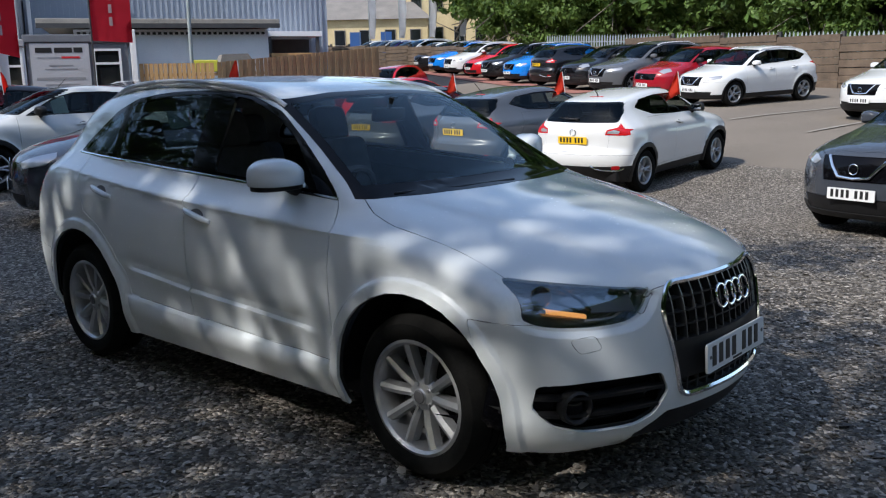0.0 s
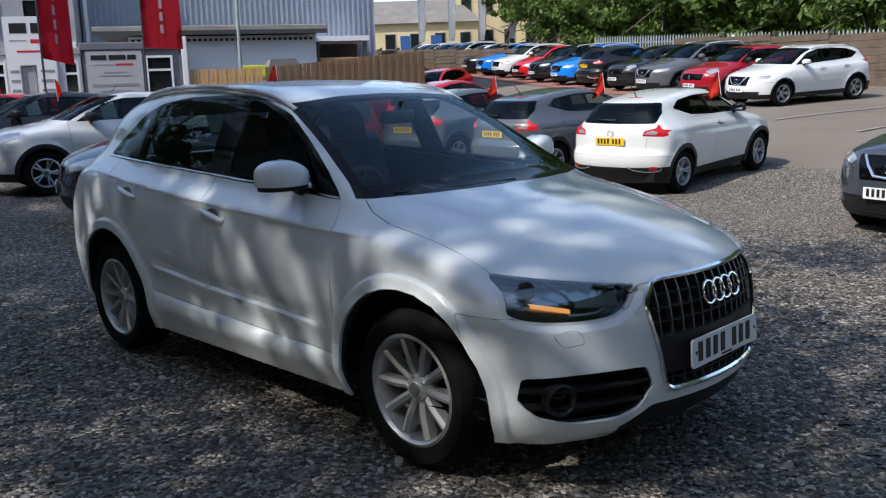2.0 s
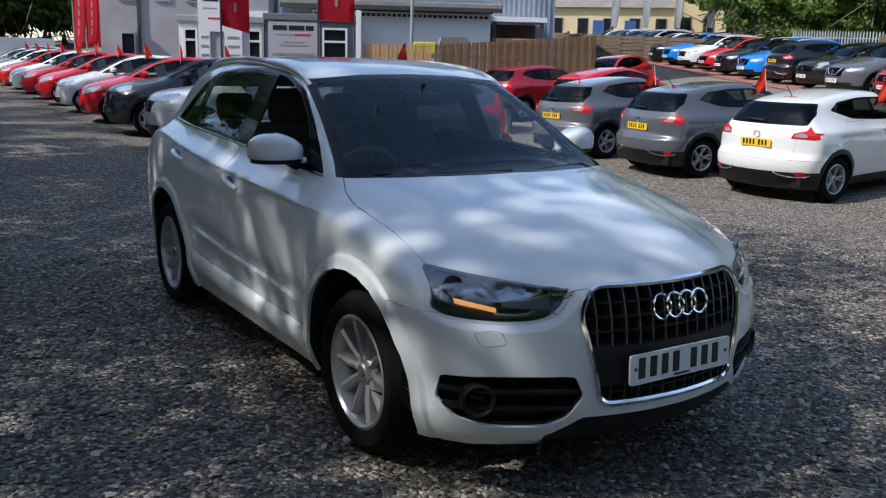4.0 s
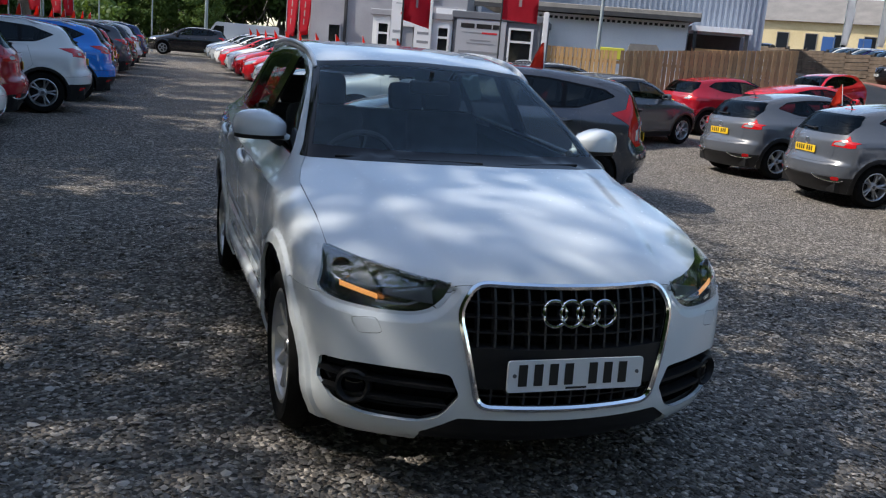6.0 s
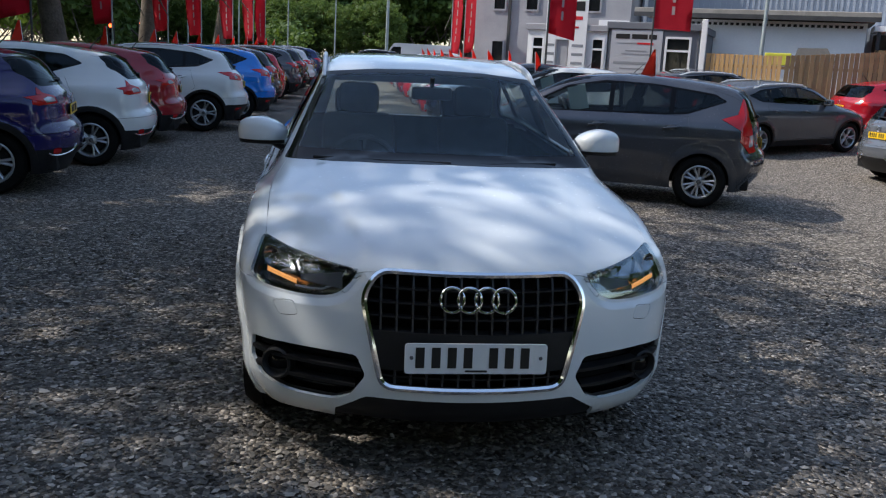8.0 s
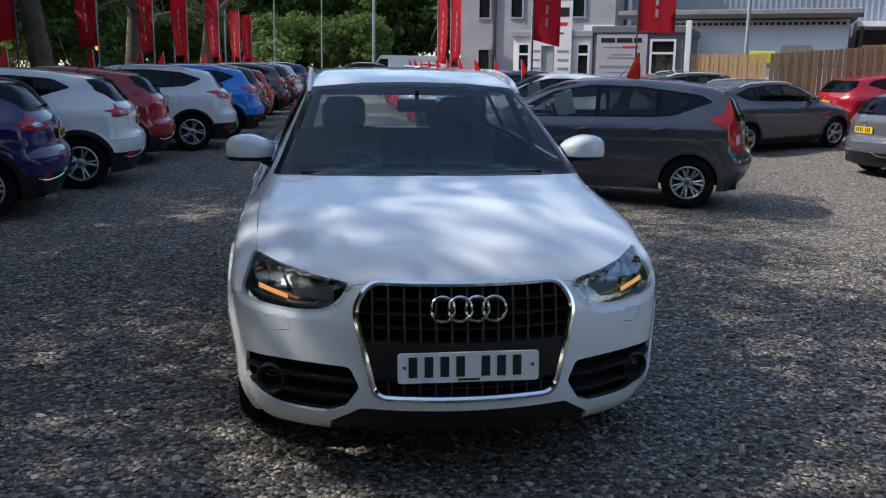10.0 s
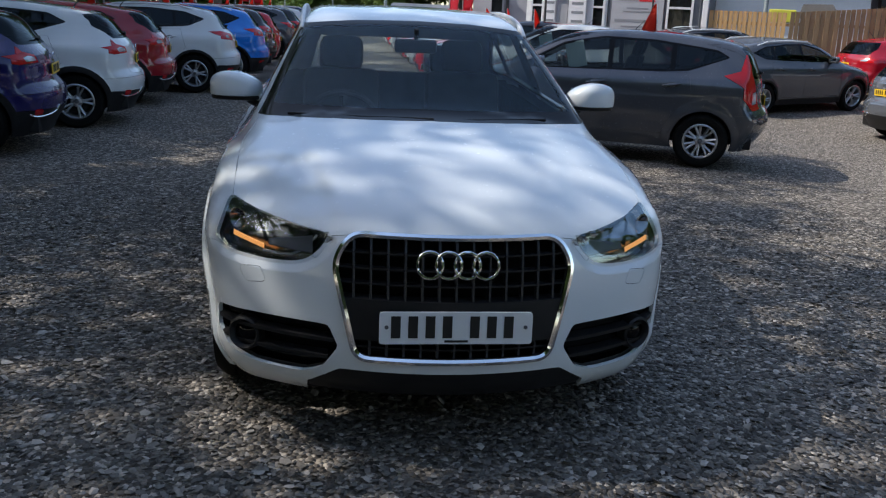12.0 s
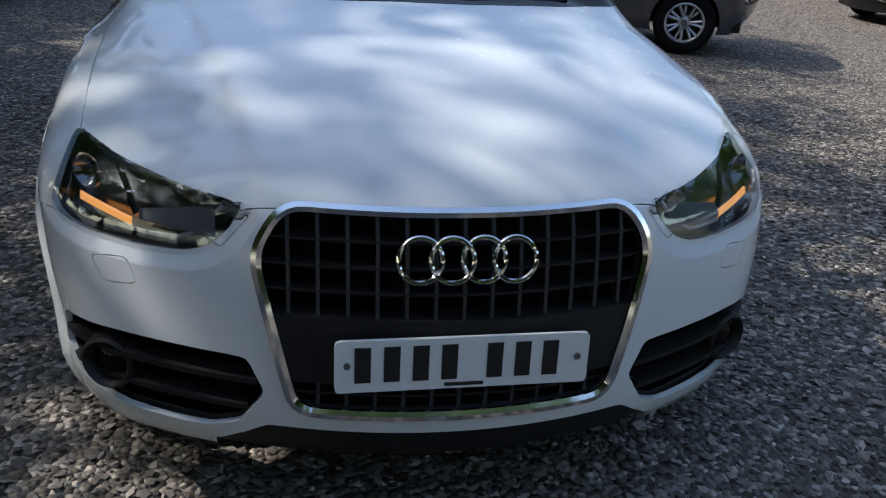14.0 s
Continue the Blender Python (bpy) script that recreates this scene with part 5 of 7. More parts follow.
HATCH.update(lamp_s=[(1.66, 1.0), (1.84, 1.02), (1.97, 0.92), (1.98, 0.74), (1.85, 0.74), (1.74, 0.88)], rim=0.205, spokes=(5, "wide", ALLOY), track=0.735, cab=0.08, dash=0.98, ws=(1.03, 0.68, 1.45, 0.52), rw=(1.03, 0.56, 1.30, 0.48),
             dlo=[(-0.85, 1.01), (0.25, 1.04), (0.95, 1.08), (1.35, 1.16), (1.15, 1.32), (0.6, 1.40), (0.1, 1.40), (-0.32, 1.30)], posts=(0.22, 0.98),
             lamp_f=[(-0.80, 0.84), (-0.58, 0.76), (-0.44, 0.68), (-0.54, 0.62), (-0.78, 0.68)], grille=[(-0.34, 0.50), (0.34, 0.50), (0.40, 0.70), (-0.40, 0.70)],
             intake=[(-0.55, 0.24), (0.55, 0.24), (0.60, 0.38), (-0.60, 0.38)],
             lamp_r=[("reversing_lamp", [(-0.60, 0.80), (-0.70, 0.80), (-0.70, 0.86), (-0.60, 0.86)], CLEAR_LENS),
                     ("tail_lamp", [(-0.52, 0.72), (-0.86, 0.75), (-0.86, 0.98), (-0.74, 1.02), (-0.56, 0.92)], RED_LENS)],
             clad_r=0, clad_z=None, doors=(-0.84, 0.22, 1.05),
             hood=[(-0.68, -0.95), (-0.72, -1.2), (-0.64, -1.6), (-0.40, -1.84), (0, -1.90), (0.40, -1.84), (0.64, -1.6), (0.72, -1.2), (0.68, -0.95), (0, -1.02)],
             gate=[(-0.56, 0.60), (0.56, 0.60), (0.60, 0.98), (0.54, 1.32), (-0.54, 1.32), (-0.60, 0.98)])
HATCH["cuts"] = other_cuts(HATCH)

MPV = shape([(-1.95, 0.19), (-2.03, 0.28), (-2.05, 0.50), (-2.0, 0.74), (-1.83, 0.86), (-1.35, 1.00), (-1.15, 1.06), (-0.45, 1.42), (-0.1, 1.50), (0.4, 1.53), (1.0, 1.51),
             (1.55, 1.45), (1.78, 1.38), (1.91, 1.12), (1.97, 0.98), (1.99, 0.74), (2.07, 0.66), (2.09, 0.54), (2.06, 0.42), (1.95, 0.28)], [(1.85, 0.1), (-1.85, 0.1)],
            bow_at=BLEND, section=SECTION, plan=([-2.05, -1.5, -1.0, 0.8, 1.4, 1.8, 2.05], [0.80, 0.845, 0.85, 0.85, 0.85, 0.83, 0.78]),
            cabin=(0.9, 1.3, 0.9, 1.95, 0.06), axles=(-1.28, 1.32), wheel=0.31, arch=0.345, flare=0.015, ends=(-2.05, 2.09), **COMMON)
MPV.update(lamp_s=[(1.50, 1.06), (1.68, 1.12), (1.72, 1.30), (1.78, 1.30), (1.90, 1.02), (2.02, 0.96), (2.04, 0.84), (1.86, 0.84), (1.70, 0.96)], rim=0.20, spokes=(7, "double", ALLOY), track=0.735, cab=0.05, dash=1.0, ws=(1.06, 0.68, 1.48, 0.54), rw=(1.04, 0.60, 1.38, 0.52),
           dlo=[(-0.92, 1.03), (0.25, 1.055), (0.85, 1.07), (1.10, 1.09), (1.55, 1.26), (1.40, 1.34), (0.7, 1.42), (0.1, 1.43), (-0.36, 1.34)], posts=(0.20, 0.92),
           lamp_f=[(-0.80, 0.88), (-0.60, 0.80), (-0.46, 0.72), (-0.56, 0.66), (-0.78, 0.70)], grille=[(-0.36, 0.54), (0.36, 0.54), (0.42, 0.72), (-0.42, 0.72)],
           intake=[(-0.55, 0.24), (0.55, 0.24), (0.60, 0.38), (-0.60, 0.38)],
           lamp_r=[("reversing_lamp", [(-0.60, 0.76), (-0.70, 0.75), (-0.68, 0.88), (-0.60, 0.90)], CLEAR_LENS),
                   ("tail_lamp", [(-0.54, 0.70), (-0.72, 0.68), (-0.90, 0.93), (-0.76, 0.98), (-0.72, 1.20), (-0.63, 1.20), (-0.60, 0.92)], RED_LENS),
                   ],
           clad_r=0, clad_z=None, doors=(-0.88, 0.20, 1.12),
           hood=[(-0.68, -1.02), (-0.72, -1.3), (-0.64, -1.66), (-0.40, -1.88), (0, -1.95), (0.40, -1.88), (0.64, -1.66), (0.72, -1.3), (0.68, -1.02), (0, -1.1)],
           gate=[(-0.58, 0.58), (0.58, 0.58), (0.62, 0.98), (0.58, 1.40), (-0.58, 1.40), (-0.62, 0.98)])
MPV["cuts"] = other_cuts(MPV)


def dress(car, s, rails=False, badge=True, plate_z=0.86):
    """Mirrors, handles, plates, spoiler lamp and wiper of a car."""
    for sd in (-1, 1):
        door_mirror(car, s, sd, s["doors"][0] + 0.28, min(p[1] for p in s["dlo"]) + 0.06, 0.10, PAINT if s is not COUPE_SUV else PLASTIC, PLASTIC)
        zb = min(p[1] for p in s["dlo"])
        door_handle(car, s, sd, 0.06, zb - 0.12, PAINT)
        if s is not COUPE_SUV:
            door_handle(car, s, sd, s["doors"][2] - 0.18, zb - 0.10, PAINT)
        if rails:
            bm = bmesh.new()
            pts = [(sd * (0.57 - 0.02 * (y > 1.2)), y, top_z(s, 0.57, y) + h) for y, h in ((-0.15, 0.0), (0.0, 0.04), (0.5, 0.045), (1.1, 0.045), (1.38, 0.0))]
            tube(bm, pts, 0.016, 8)
            part("roof_rail", bm, RAIL, car, "silver roof rail")
    m_rear = surface(s, {"x": 0, "z": plate_z}, "y", 1)
    number_plate(car, 0, m_rear + 0.012, plate_z, PLATE_YELLOW, 0, 180, False, False)
    number_plate(car, 0, front_y(s, 0, 0.46) - 0.012, 0.46, PLATE_WHITE, 0, 0, False, False)
    bm = bmesh.new()
    yt = surface(s, {"x": 0, "z": s["rw"][2] + 0.06}, "y", 1)
    box(bm, -0.12, 0.12, yt - 0.03, yt + 0.012, s["rw"][2] + 0.035, s["rw"][2] + 0.065, 0.008)
    part("brake_lamp", bm, RED_LENS, car, "red high brake lamp")
    bm = bmesh.new()
    zw = s["rw"][0] + 0.05
    yw = surface(s, {"x": 0, "z": zw}, "y", 1)
    box(bm, -0.03, 0.03, yw - 0.02, yw + 0.03, zw - 0.02, zw + 0.02, 0.01)
    tube(bm, [(0, yw + 0.02, zw), (0.15, yw + 0.025, zw + 0.01), (0.33, yw + 0.005, zw + 0.015)], [0.014, 0.01, 0.006], 6)
    part("rear_wiper", bm, PLASTIC, car)
    if s is COUPE_SUV:
        for sd in (-1, 1):
            bm = bmesh.new()
            pts = [(sd * x, surface(s, {"x": sd * x, "z": z}, "y", 1) + 0.006, z) for x, z in ((0.34, 0.485), (0.40, 0.43), (0.52, 0.405), (0.66, 0.395), (0.76, 0.405), (0.80, 0.43))]
            tube(bm, [tuple(p) for p in chaikin(pts, 1)], 0.011, 8)
            part("bumper_trim", bm, CHROME, car, "bright trim on the rear bumper")
        bm = bmesh.new()
        za = top_z(s, 0, 1.25)
        tube(bm, [(0, 1.25, za - 0.01), (0, 1.26, za + 0.03), (0, 1.42, za + 0.20)], [0.016, 0.008, 0.004], 6)
        part("aerial", bm, PLASTIC, car, "short black roof aerial")
    if s is CROSS:
        bm = bmesh.new()
        tube(bm, [(x, front_y(s, x, z) - 0.008, z) for x, z in ((-0.33, 0.815), (-0.25, 0.72), (-0.17, 0.625), (0, 0.61), (0.17, 0.625), (0.25, 0.72), (0.33, 0.815))], 0.017, 8)
        part("grille_trim", bm, CHROME, car, "chrome V-shaped grille trim")
    # chrome badge of plain shape at nose and tail
    for yy, zz, sg in ((front_y(s, 0, 0.70), 0.70, -1), (surface(s, {"x": 0, "z": plate_z + 0.12}, "y", 1), plate_z + 0.12, 1)):
        bm = bmesh.new()
        tube(bm, [(0.05 * math.cos(a), yy + sg * 0.012, zz + 0.05 * math.sin(a)) for a in np.linspace(0, 2 * np.pi, 20, endpoint=False)], 0.006, 6, True)
        part("round_badge", bm, CHROME, car, "plain chrome ring")
    return car


coupe_suv = dress(build_car("small_crossover", COUPE_SUV, 0.055, "small crossover with sloping tail parked on gravel"), COUPE_SUV, plate_z=0.85)
cross = dress(build_car("family_crossover", CROSS, 0.055, "family crossover with roof rails parked in a row"), CROSS, True, plate_z=0.86)
hatch = dress(build_car("hatchback", HATCH, 0.055, "compact hatchback parked in a row"), HATCH, plate_z=0.70)
mpv = dress(build_car("small_mpv", MPV, 0.05, "dark grey small people carrier parked on gravel"), MPV, plate_z=0.78)
for o in mpv.children_recursive:
    if o.type == "MESH" and o.data.materials[0] == PAINT:
        o.data.materials[0] = PAINT_METAL
for model, spec in ((coupe_suv, COUPE_SUV), (cross, CROSS), (hatch, HATCH), (mpv, MPV)):
    cabin(model, spec)

# ---- parked cars ----
WHITE, SILVER, GREY_C, BLACK_C = (0.68, 0.69, 0.69), (0.42, 0.44, 0.46), (0.058, 0.064, 0.077), (0.010, 0.010, 0.012)
RED_C, DARK_RED, BLUE_C, NAVY, PURPLE = (0.52, 0.010, 0.018), (0.30, 0.006, 0.016), (0.006, 0.19, 0.66), (0.008, 0.018, 0.08), (0.010, 0.008, 0.085)
used_models = set()


def on_ground(x, y, rz, scale=1.0):
    """A pose that stands on the sloping ground, turned by rz."""
    e = 0.5
    gx_ = float(ground_z(x + e, y) - ground_z(x - e, y)) / (2 * e)
    gy_ = float(ground_z(x, y + e) - ground_z(x, y - e)) / (2 * e)
    up = Vector((-gx_, -gy_, 1)).normalized()
    fwd = Matrix.Rotation(radians(rz), 3, "Z") @ Vector((0, 1, 0))
    fwd = (fwd - up * fwd.dot(up)).normalized()
    right = fwd.cross(up)
    m = Matrix((right, fwd, up)).transposed().to_4x4()
    m.translation = (x, y, float(ground_z(x, y)) - 0.008)
    return m


def park(model, x, y, rz, color, label, group, stretch=None):
    m = on_ground(x, y, rz)
    if stretch:
        m = m @ Matrix.Diagonal((*stretch, 1))
    if model.name in used_models:
        ob = copy_thing(model, m)
    else:
        used_models.add(model.name)
        ob = model
        ob.matrix_basis = m
    recolor(ob, color)
    return tagged(ob, label, "car", group)


NAMES = {WHITE: "white", SILVER: "silver", GREY_C: "grey", BLACK_C: "black", RED_C: "bright red", DARK_RED: "dark red", BLUE_C: "bright blue", NAVY: "navy blue", PURPLE: "dark purple-blue"}
KIND = {coupe_suv: "small crossover", cross: "family crossover", hatch: "hatchback", mpv: "small people carrier"}
XL = (1.02, 1.06, 1.07)

# row under the trees, tails to the gravel lane
A = "cars under the trees"
row_a = [(coupe_suv, PURPLE), (coupe_suv, WHITE), (coupe_suv, DARK_RED), (cross, WHITE), (cross, BLUE_C), (cross, BLACK_C), (hatch, RED_C), (cross, GREY_C), (cross, BLACK_C), (cross, WHITE), (coupe_suv, PURPLE), (cross, NAVY), (hatch, BLACK_C)]
spots_a = [(-5.40, 4.95), (-5.02, 7.28), (-5.03, 9.90), (-4.36, 12.3), (-4.0, 14.95)]
for i, (mdl, col) in enumerate(row_a):
    x, y = spots_a[i] if i < 5 else (-4.15 + 0.15 * (i - 4), 14.8 + 2.75 * (i - 4))
    park(mdl, x, y, -81, col, f"{NAMES[col]} {KIND[mdl]} parked tail to the gravel lane", A)

# row facing the lane
B = "cars facing the gravel lane"
park(mpv, 2.90, 6.07, -113, (0.068, 0.075, 0.090), "dark grey small people carrier with red tail lamps on gravel", B)
row_b = [(coupe_suv, (0.55, 0.57, 0.58), "silver-white"), (coupe_suv, (0.012, 0.013, 0.018), "black"), (hatch, RED_C, "bright red"), (hatch, WHITE, "white"), (hatch, RED_C, "bright red"), (hatch, RED_C, "bright red"),
         (hatch, WHITE, "white"), (hatch, RED_C, "bright red"), (hatch, WHITE, "white"), (hatch, SILVER, "silver"), (hatch, WHITE, "white"), (hatch, RED_C, "bright red")]
for i, (mdl, col, word) in enumerate(row_b[:11]):
    park(mdl, 3.42 + 0.045 * i, 10.35 + 3.14 * i, -103, col, f"{word} {KIND[mdl]} with price sheet facing the lane", B)

# tails towards the gravel in the open
C = "small crossovers with tails to the gravel"
for (x, y), col, word in (((10.42, 4.05), WHITE, "white"), ((10.76, 6.55), (0.074, 0.082, 0.096), "mid-grey metallic"), ((11.1, 9.5), (0.080, 0.088, 0.102), "mid-grey metallic")):
    park(coupe_suv, x, y, 90 if y != 6.55 else 83, col, f"{word} small crossover with yellow rear plate", C)

# middle of the lot
D = "cars in the middle of the lot"
for mdl, x, y, rz, col, st in ((cross, 9.6, 14.2, 108, GREY_C, None), (coupe_suv, 14.3, 16.3, 90, DARK_RED, None), (hatch, 14.6, 13.4, 90, RED_C, None), (cross, 15.5, 18.5, -90, NAVY, None), (cross, 9.6, 17.4, 90, GREY_C, None),
                               (hatch, 20.8, 20.3, -75, RED_C, None), (hatch, 23.4, 28.5, -60, WHITE, None)):
    park(mdl, x, y, rz, col, f"{NAMES[col]} {KIND[mdl]} parked between the rows", D, st)

# long row along the tarmac
E_ = "cars along the tarmac road"
row_e = [(cross, WHITE, 0), (coupe_suv, DARK_RED, 0), (cross, (0.09, 0.095, 0.105), 0), (coupe_suv, BLACK_C, 0), (coupe_suv, BLACK_C, 180), (cross, BLUE_C, 0), (cross, BLACK_C, 0), (hatch, RED_C, 0), (cross, WHITE, 0), (cross, BLUE_C, 0),
         (cross, BLACK_C, 0), (hatch, WHITE, 0), (cross, SILVER, 0), (coupe_suv, BLUE_C, 0), (cross, PURPLE, 0), (cross, SILVER, 0), (hatch, NAVY, 0), (hatch, WHITE, 0)]
for i, (mdl, col, more) in enumerate(row_e):
    x, y = 22.1 + 1.33 * i, 7.1 + 2.28 * i
    word = NAMES.get(col, "slate grey")
    park(mdl, x, y, -112 + more, col, f"{word} {KIND[mdl]} parked beside the tarmac road", E_, XL if i in (2, 12) else None)
for i, (mdl, col) in enumerate([(hatch, PURPLE), (cross, BLACK_C), (hatch, NAVY), (cross, SILVER), (hatch, WHITE), (hatch, RED_C)]):
    park(mdl, 41.5 - 1.6 * i, 50.0 + 1.6 * i, -50, col, f"{NAMES[col]} {KIND[mdl]} parked far up the road", E_)

# facing cars at the near end of the tarmac
park(cross, 8.5, -1.35, -106, (0.042, 0.049, 0.062), "slate grey large crossover with chrome grille", "cars at the tarmac edge", XL)
park(cross, 19.9, 1.9, -112, WHITE, "white family crossover facing the gravel", "cars at the tarmac edge")
# across the end of the lane
park(cross, 1.4, 47.2, -98, BLACK_C, "black family crossover side on at the lane's end", "cars at the lane's end")
park(cross, 5.4, 49.6, -98, SILVER, "silver family crossover at the lane's end", "cars at the lane's end")

# price sheets hung inside the side windows of the row that faces the lane
PAPER = material("pale_green_paper", (0.62, 0.72, 0.66), 0.7)
for ob in [o for o in scene.objects if o.parent is None and o.type == "EMPTY" and o.get("group") == B]:
    sheet = finish("price_sheet", box(bmesh.new(), -0.11, 0.11, -0.002, 0.002, -0.15, 0.15), PAPER, None, "pale green price sheet hung inside a car window", False)
    tagged(sheet, category="paper", group="price sheets")
    sheet.matrix_basis = ob.matrix_basis @ pose(0.60, -0.22, 1.20, 0, -14, 90)

# ---- buildings, fences, signs ----
CLAD = varied("blue_grey_cladding", (0.25, 0.285, 0.345), (0.31, 0.35, 0.41), 1.2, 20, 0.55, 0.1, 0.003)
RENDER = varied("grey_render", (0.28, 0.28, 0.30), (0.39, 0.39, 0.41), 1.0, 30, 0.9, 0.2, 0.004)
WHITE_WALL = varied("white_wall", (0.74, 0.74, 0.74), (0.86, 0.86, 0.85), 0.8, 25, 0.85, 0.15, 0.003)
DARK_CABIN = varied("dark_cabin", (0.12, 0.13, 0.15), (0.17, 0.18, 0.20), 2.0, 40, 0.6, 0.1, 0.002)
FELT = varied("roof_felt", (0.20, 0.19, 0.17), (0.36, 0.33, 0.29), 2.0, 50, 0.95, 0.2, 0.004)
FENCE_NEW = varied("new_timber", (0.48, 0.27, 0.10), (0.64, 0.40, 0.18), 3.0, 60, 0.8, 0.2, 0.003)
FENCE_OLD = varied("weathered_timber", (0.24, 0.155, 0.078), (0.37, 0.25, 0.135), 3.0, 60, 0.85, 0.25, 0.003)
SLEEPER = varied("old_sleeper", (0.055, 0.040, 0.028), (0.17, 0.122, 0.085), 2.5, 30, 0.9, 0.5, 0.012)
STEEL = varied("galvanised_steel", (0.24, 0.28, 0.28), (0.33, 0.38, 0.38), 5.0, 60, 0.5, 0.05, 0.001)
DARK_STEEL = varied("dark_post", (0.03, 0.03, 0.032), (0.06, 0.06, 0.06), 5, 60, 0.6, 0.1, 0.001)
STONE = varied("yellow_stone", (0.50, 0.40, 0.22), (0.66, 0.55, 0.34), 0.6, 10, 0.9, 0.2, 0.01)
SLATE = varied("slate_roof", (0.14, 0.13, 0.12), (0.24, 0.22, 0.20), 0.8, 12, 0.85, 0.3, 0.01)
BRICK = varied("red_brick", (0.30, 0.10, 0.06), (0.45, 0.17, 0.10), 1.0, 14, 0.9, 0.2, 0.006)
RED_CLOTH = varied("red_flag_cloth", (0.55, 0.010, 0.030), (0.68, 0.018, 0.045), 2.0, 80, 0.75, 0.1, 0.002)
ORANGE_CLOTH = varied("orange_red_cloth", (0.75, 0.035, 0.012), (0.85, 0.06, 0.02), 3.0, 80, 0.7, 0.1, 0.002)
PALE_CLOTH = varied("pale_flag_cloth", (0.60, 0.60, 0.62), (0.75, 0.75, 0.76), 2.0, 60, 0.8, 0.1, 0.002)
FADED = material("faded_lettering", (0.42, 0.30, 0.30), 0.8)
SIGN_WHITE = material("white_board", (0.78, 0.78, 0.79), 0.45)
SIGN_PALE = varied("pale_grey_board", (0.40, 0.41, 0.44), (0.47, 0.48, 0.51), 1.5, 30, 0.5, 0.03, 0.001)
SIGN_RED = material("red_board", (0.60, 0.02, 0.03), 0.45)
SIGN_GREY = material("grey_lettering", (0.25, 0.26, 0.28), 0.6)
YELLOW = material("yellow_sheet", (0.62, 0.60, 0.06), 0.6)
DARK_GLASS = material("dark_window", (0.012, 0.014, 0.016), 0.08, 0, 0.5)
DOOR_BLUE = material("blue_door", (0.02, 0.08, 0.25), 0.5)
LINE = varied("worn_white_line", (0.20, 0.18, 0.155), (0.32, 0.30, 0.27), 6, 50, 0.9, 0.05, 0.001)
RED_LINE = varied("worn_red_band", (0.22, 0.09, 0.07), (0.33, 0.14, 0.11), 4, 50, 0.9, 0.05, 0.001)

YARD = Matrix.Translation((7.44, 20.26, 0)) @ Matrix.Rotation(math.atan2(-0.485, 0.876), 4, "Z")


def slab(name, x0, x1, y0, y1, z0, z1, mat, parent=None, m=YARD, bevel=0.0, label=""):
    return finish(name, box(bmesh.new(), x0, x1, y0, y1, z0, z1, bevel, m), mat, parent, label, False)


def window(parent, x0, x1, y, z0, z1, m=YARD, frame_mat=None, bars=1):
    """A white framed window with dark panes, set on a wall that faces -y."""
    fm = frame_mat or SIGN_WHITE
    w = empty("window")
    w.parent = parent
    bm = bmesh.new()
    for a in ((x0, x1, z0, z0 + 0.06), (x0, x1, z1 - 0.06, z1), (x0, x0 + 0.06, z0 + 0.06, z1 - 0.06), (x1 - 0.06, x1, z0 + 0.06, z1 - 0.06)):
        box(bm, a[0], a[1], y - 0.05, y + 0.03, a[2], a[3], 0, m)
    zm = z0 + (z1 - z0) * 0.62
    if bars:
        box(bm, x0 + 0.06, x1 - 0.06, y - 0.045, y + 0.03, zm, zm + 0.06, 0, m)
    part("window_frame", bm, fm, w, "", False)
    if bars:
        slab("pane", x0 + 0.06, x1 - 0.06, y - 0.02, y - 0.01, z0 + 0.06, zm, DARK_GLASS, w, m)
        slab("pane", x0 + 0.06, x1 - 0.06, y - 0.02, y - 0.01, zm + 0.06, z1 - 0.06, DARK_GLASS, w, m)
    else:
        slab("pane", x0 + 0.06, x1 - 0.06, y - 0.02, y - 0.01, z0 + 0.06, z1 - 0.06, DARK_GLASS, w, m)


def sign_lines(parent, x0, x1, y, rows, m=YARD):
    """Writing too small to read, and trade names, as plain bars: rows of (centre x, width, z, height, material)."""
    for cx, w, z, h, mat in rows:
        slab("lettering_bar", cx - w / 2, cx + w / 2, y - 0.006, y, z - h / 2, z + h / 2, mat, parent, m)


g0 = 0.30
# dark cabin with the wide board
cab = empty("dark_cabin", "dark grey site cabin with a white framed window", "cabin")
slab("wall", -0.12, 2.40, 0.0, 5.0, g0 - 0.2, 2.72, DARK_CABIN, cab)
slab("roof", -0.18, 2.46, -0.08, 5.06, 2.72, 2.92, DARK_CABIN, cab, bevel=0.02)
window(cab, 1.50, 2.22, 0.0, 1.45, 2.55)
board = empty("sign_board", "white trade sign board with dark heading bars and red panel", "sign")
slab("panel", -0.03, 1.42, -0.06, -0.01, 1.05, 2.70, SIGN_PALE, board)
sign_lines(board, 0, 0, -0.06, [(0.30, 0.40, 2.52, 0.13, INK), (0.78, 0.44, 2.52, 0.13, INK), (1.15, 0.22, 2.52, 0.13, INK), (0.95, 0.45, 2.33, 0.05, SIGN_RED), (0.42, 0.55, 2.33, 0.015, SIGN_GREY), (0.70, 0.60, 2.12, 0.035, SIGN_GREY), (0.70, 0.80, 2.03, 0.03, SIGN_GREY),
                                (0.68, 1.20, 1.78, 0.07, SIGN_GREY), (0.70, 0.85, 1.62, 0.035, SIGN_GREY), (0.70, 0.70, 1.36, 0.14, SIGN_RED)])
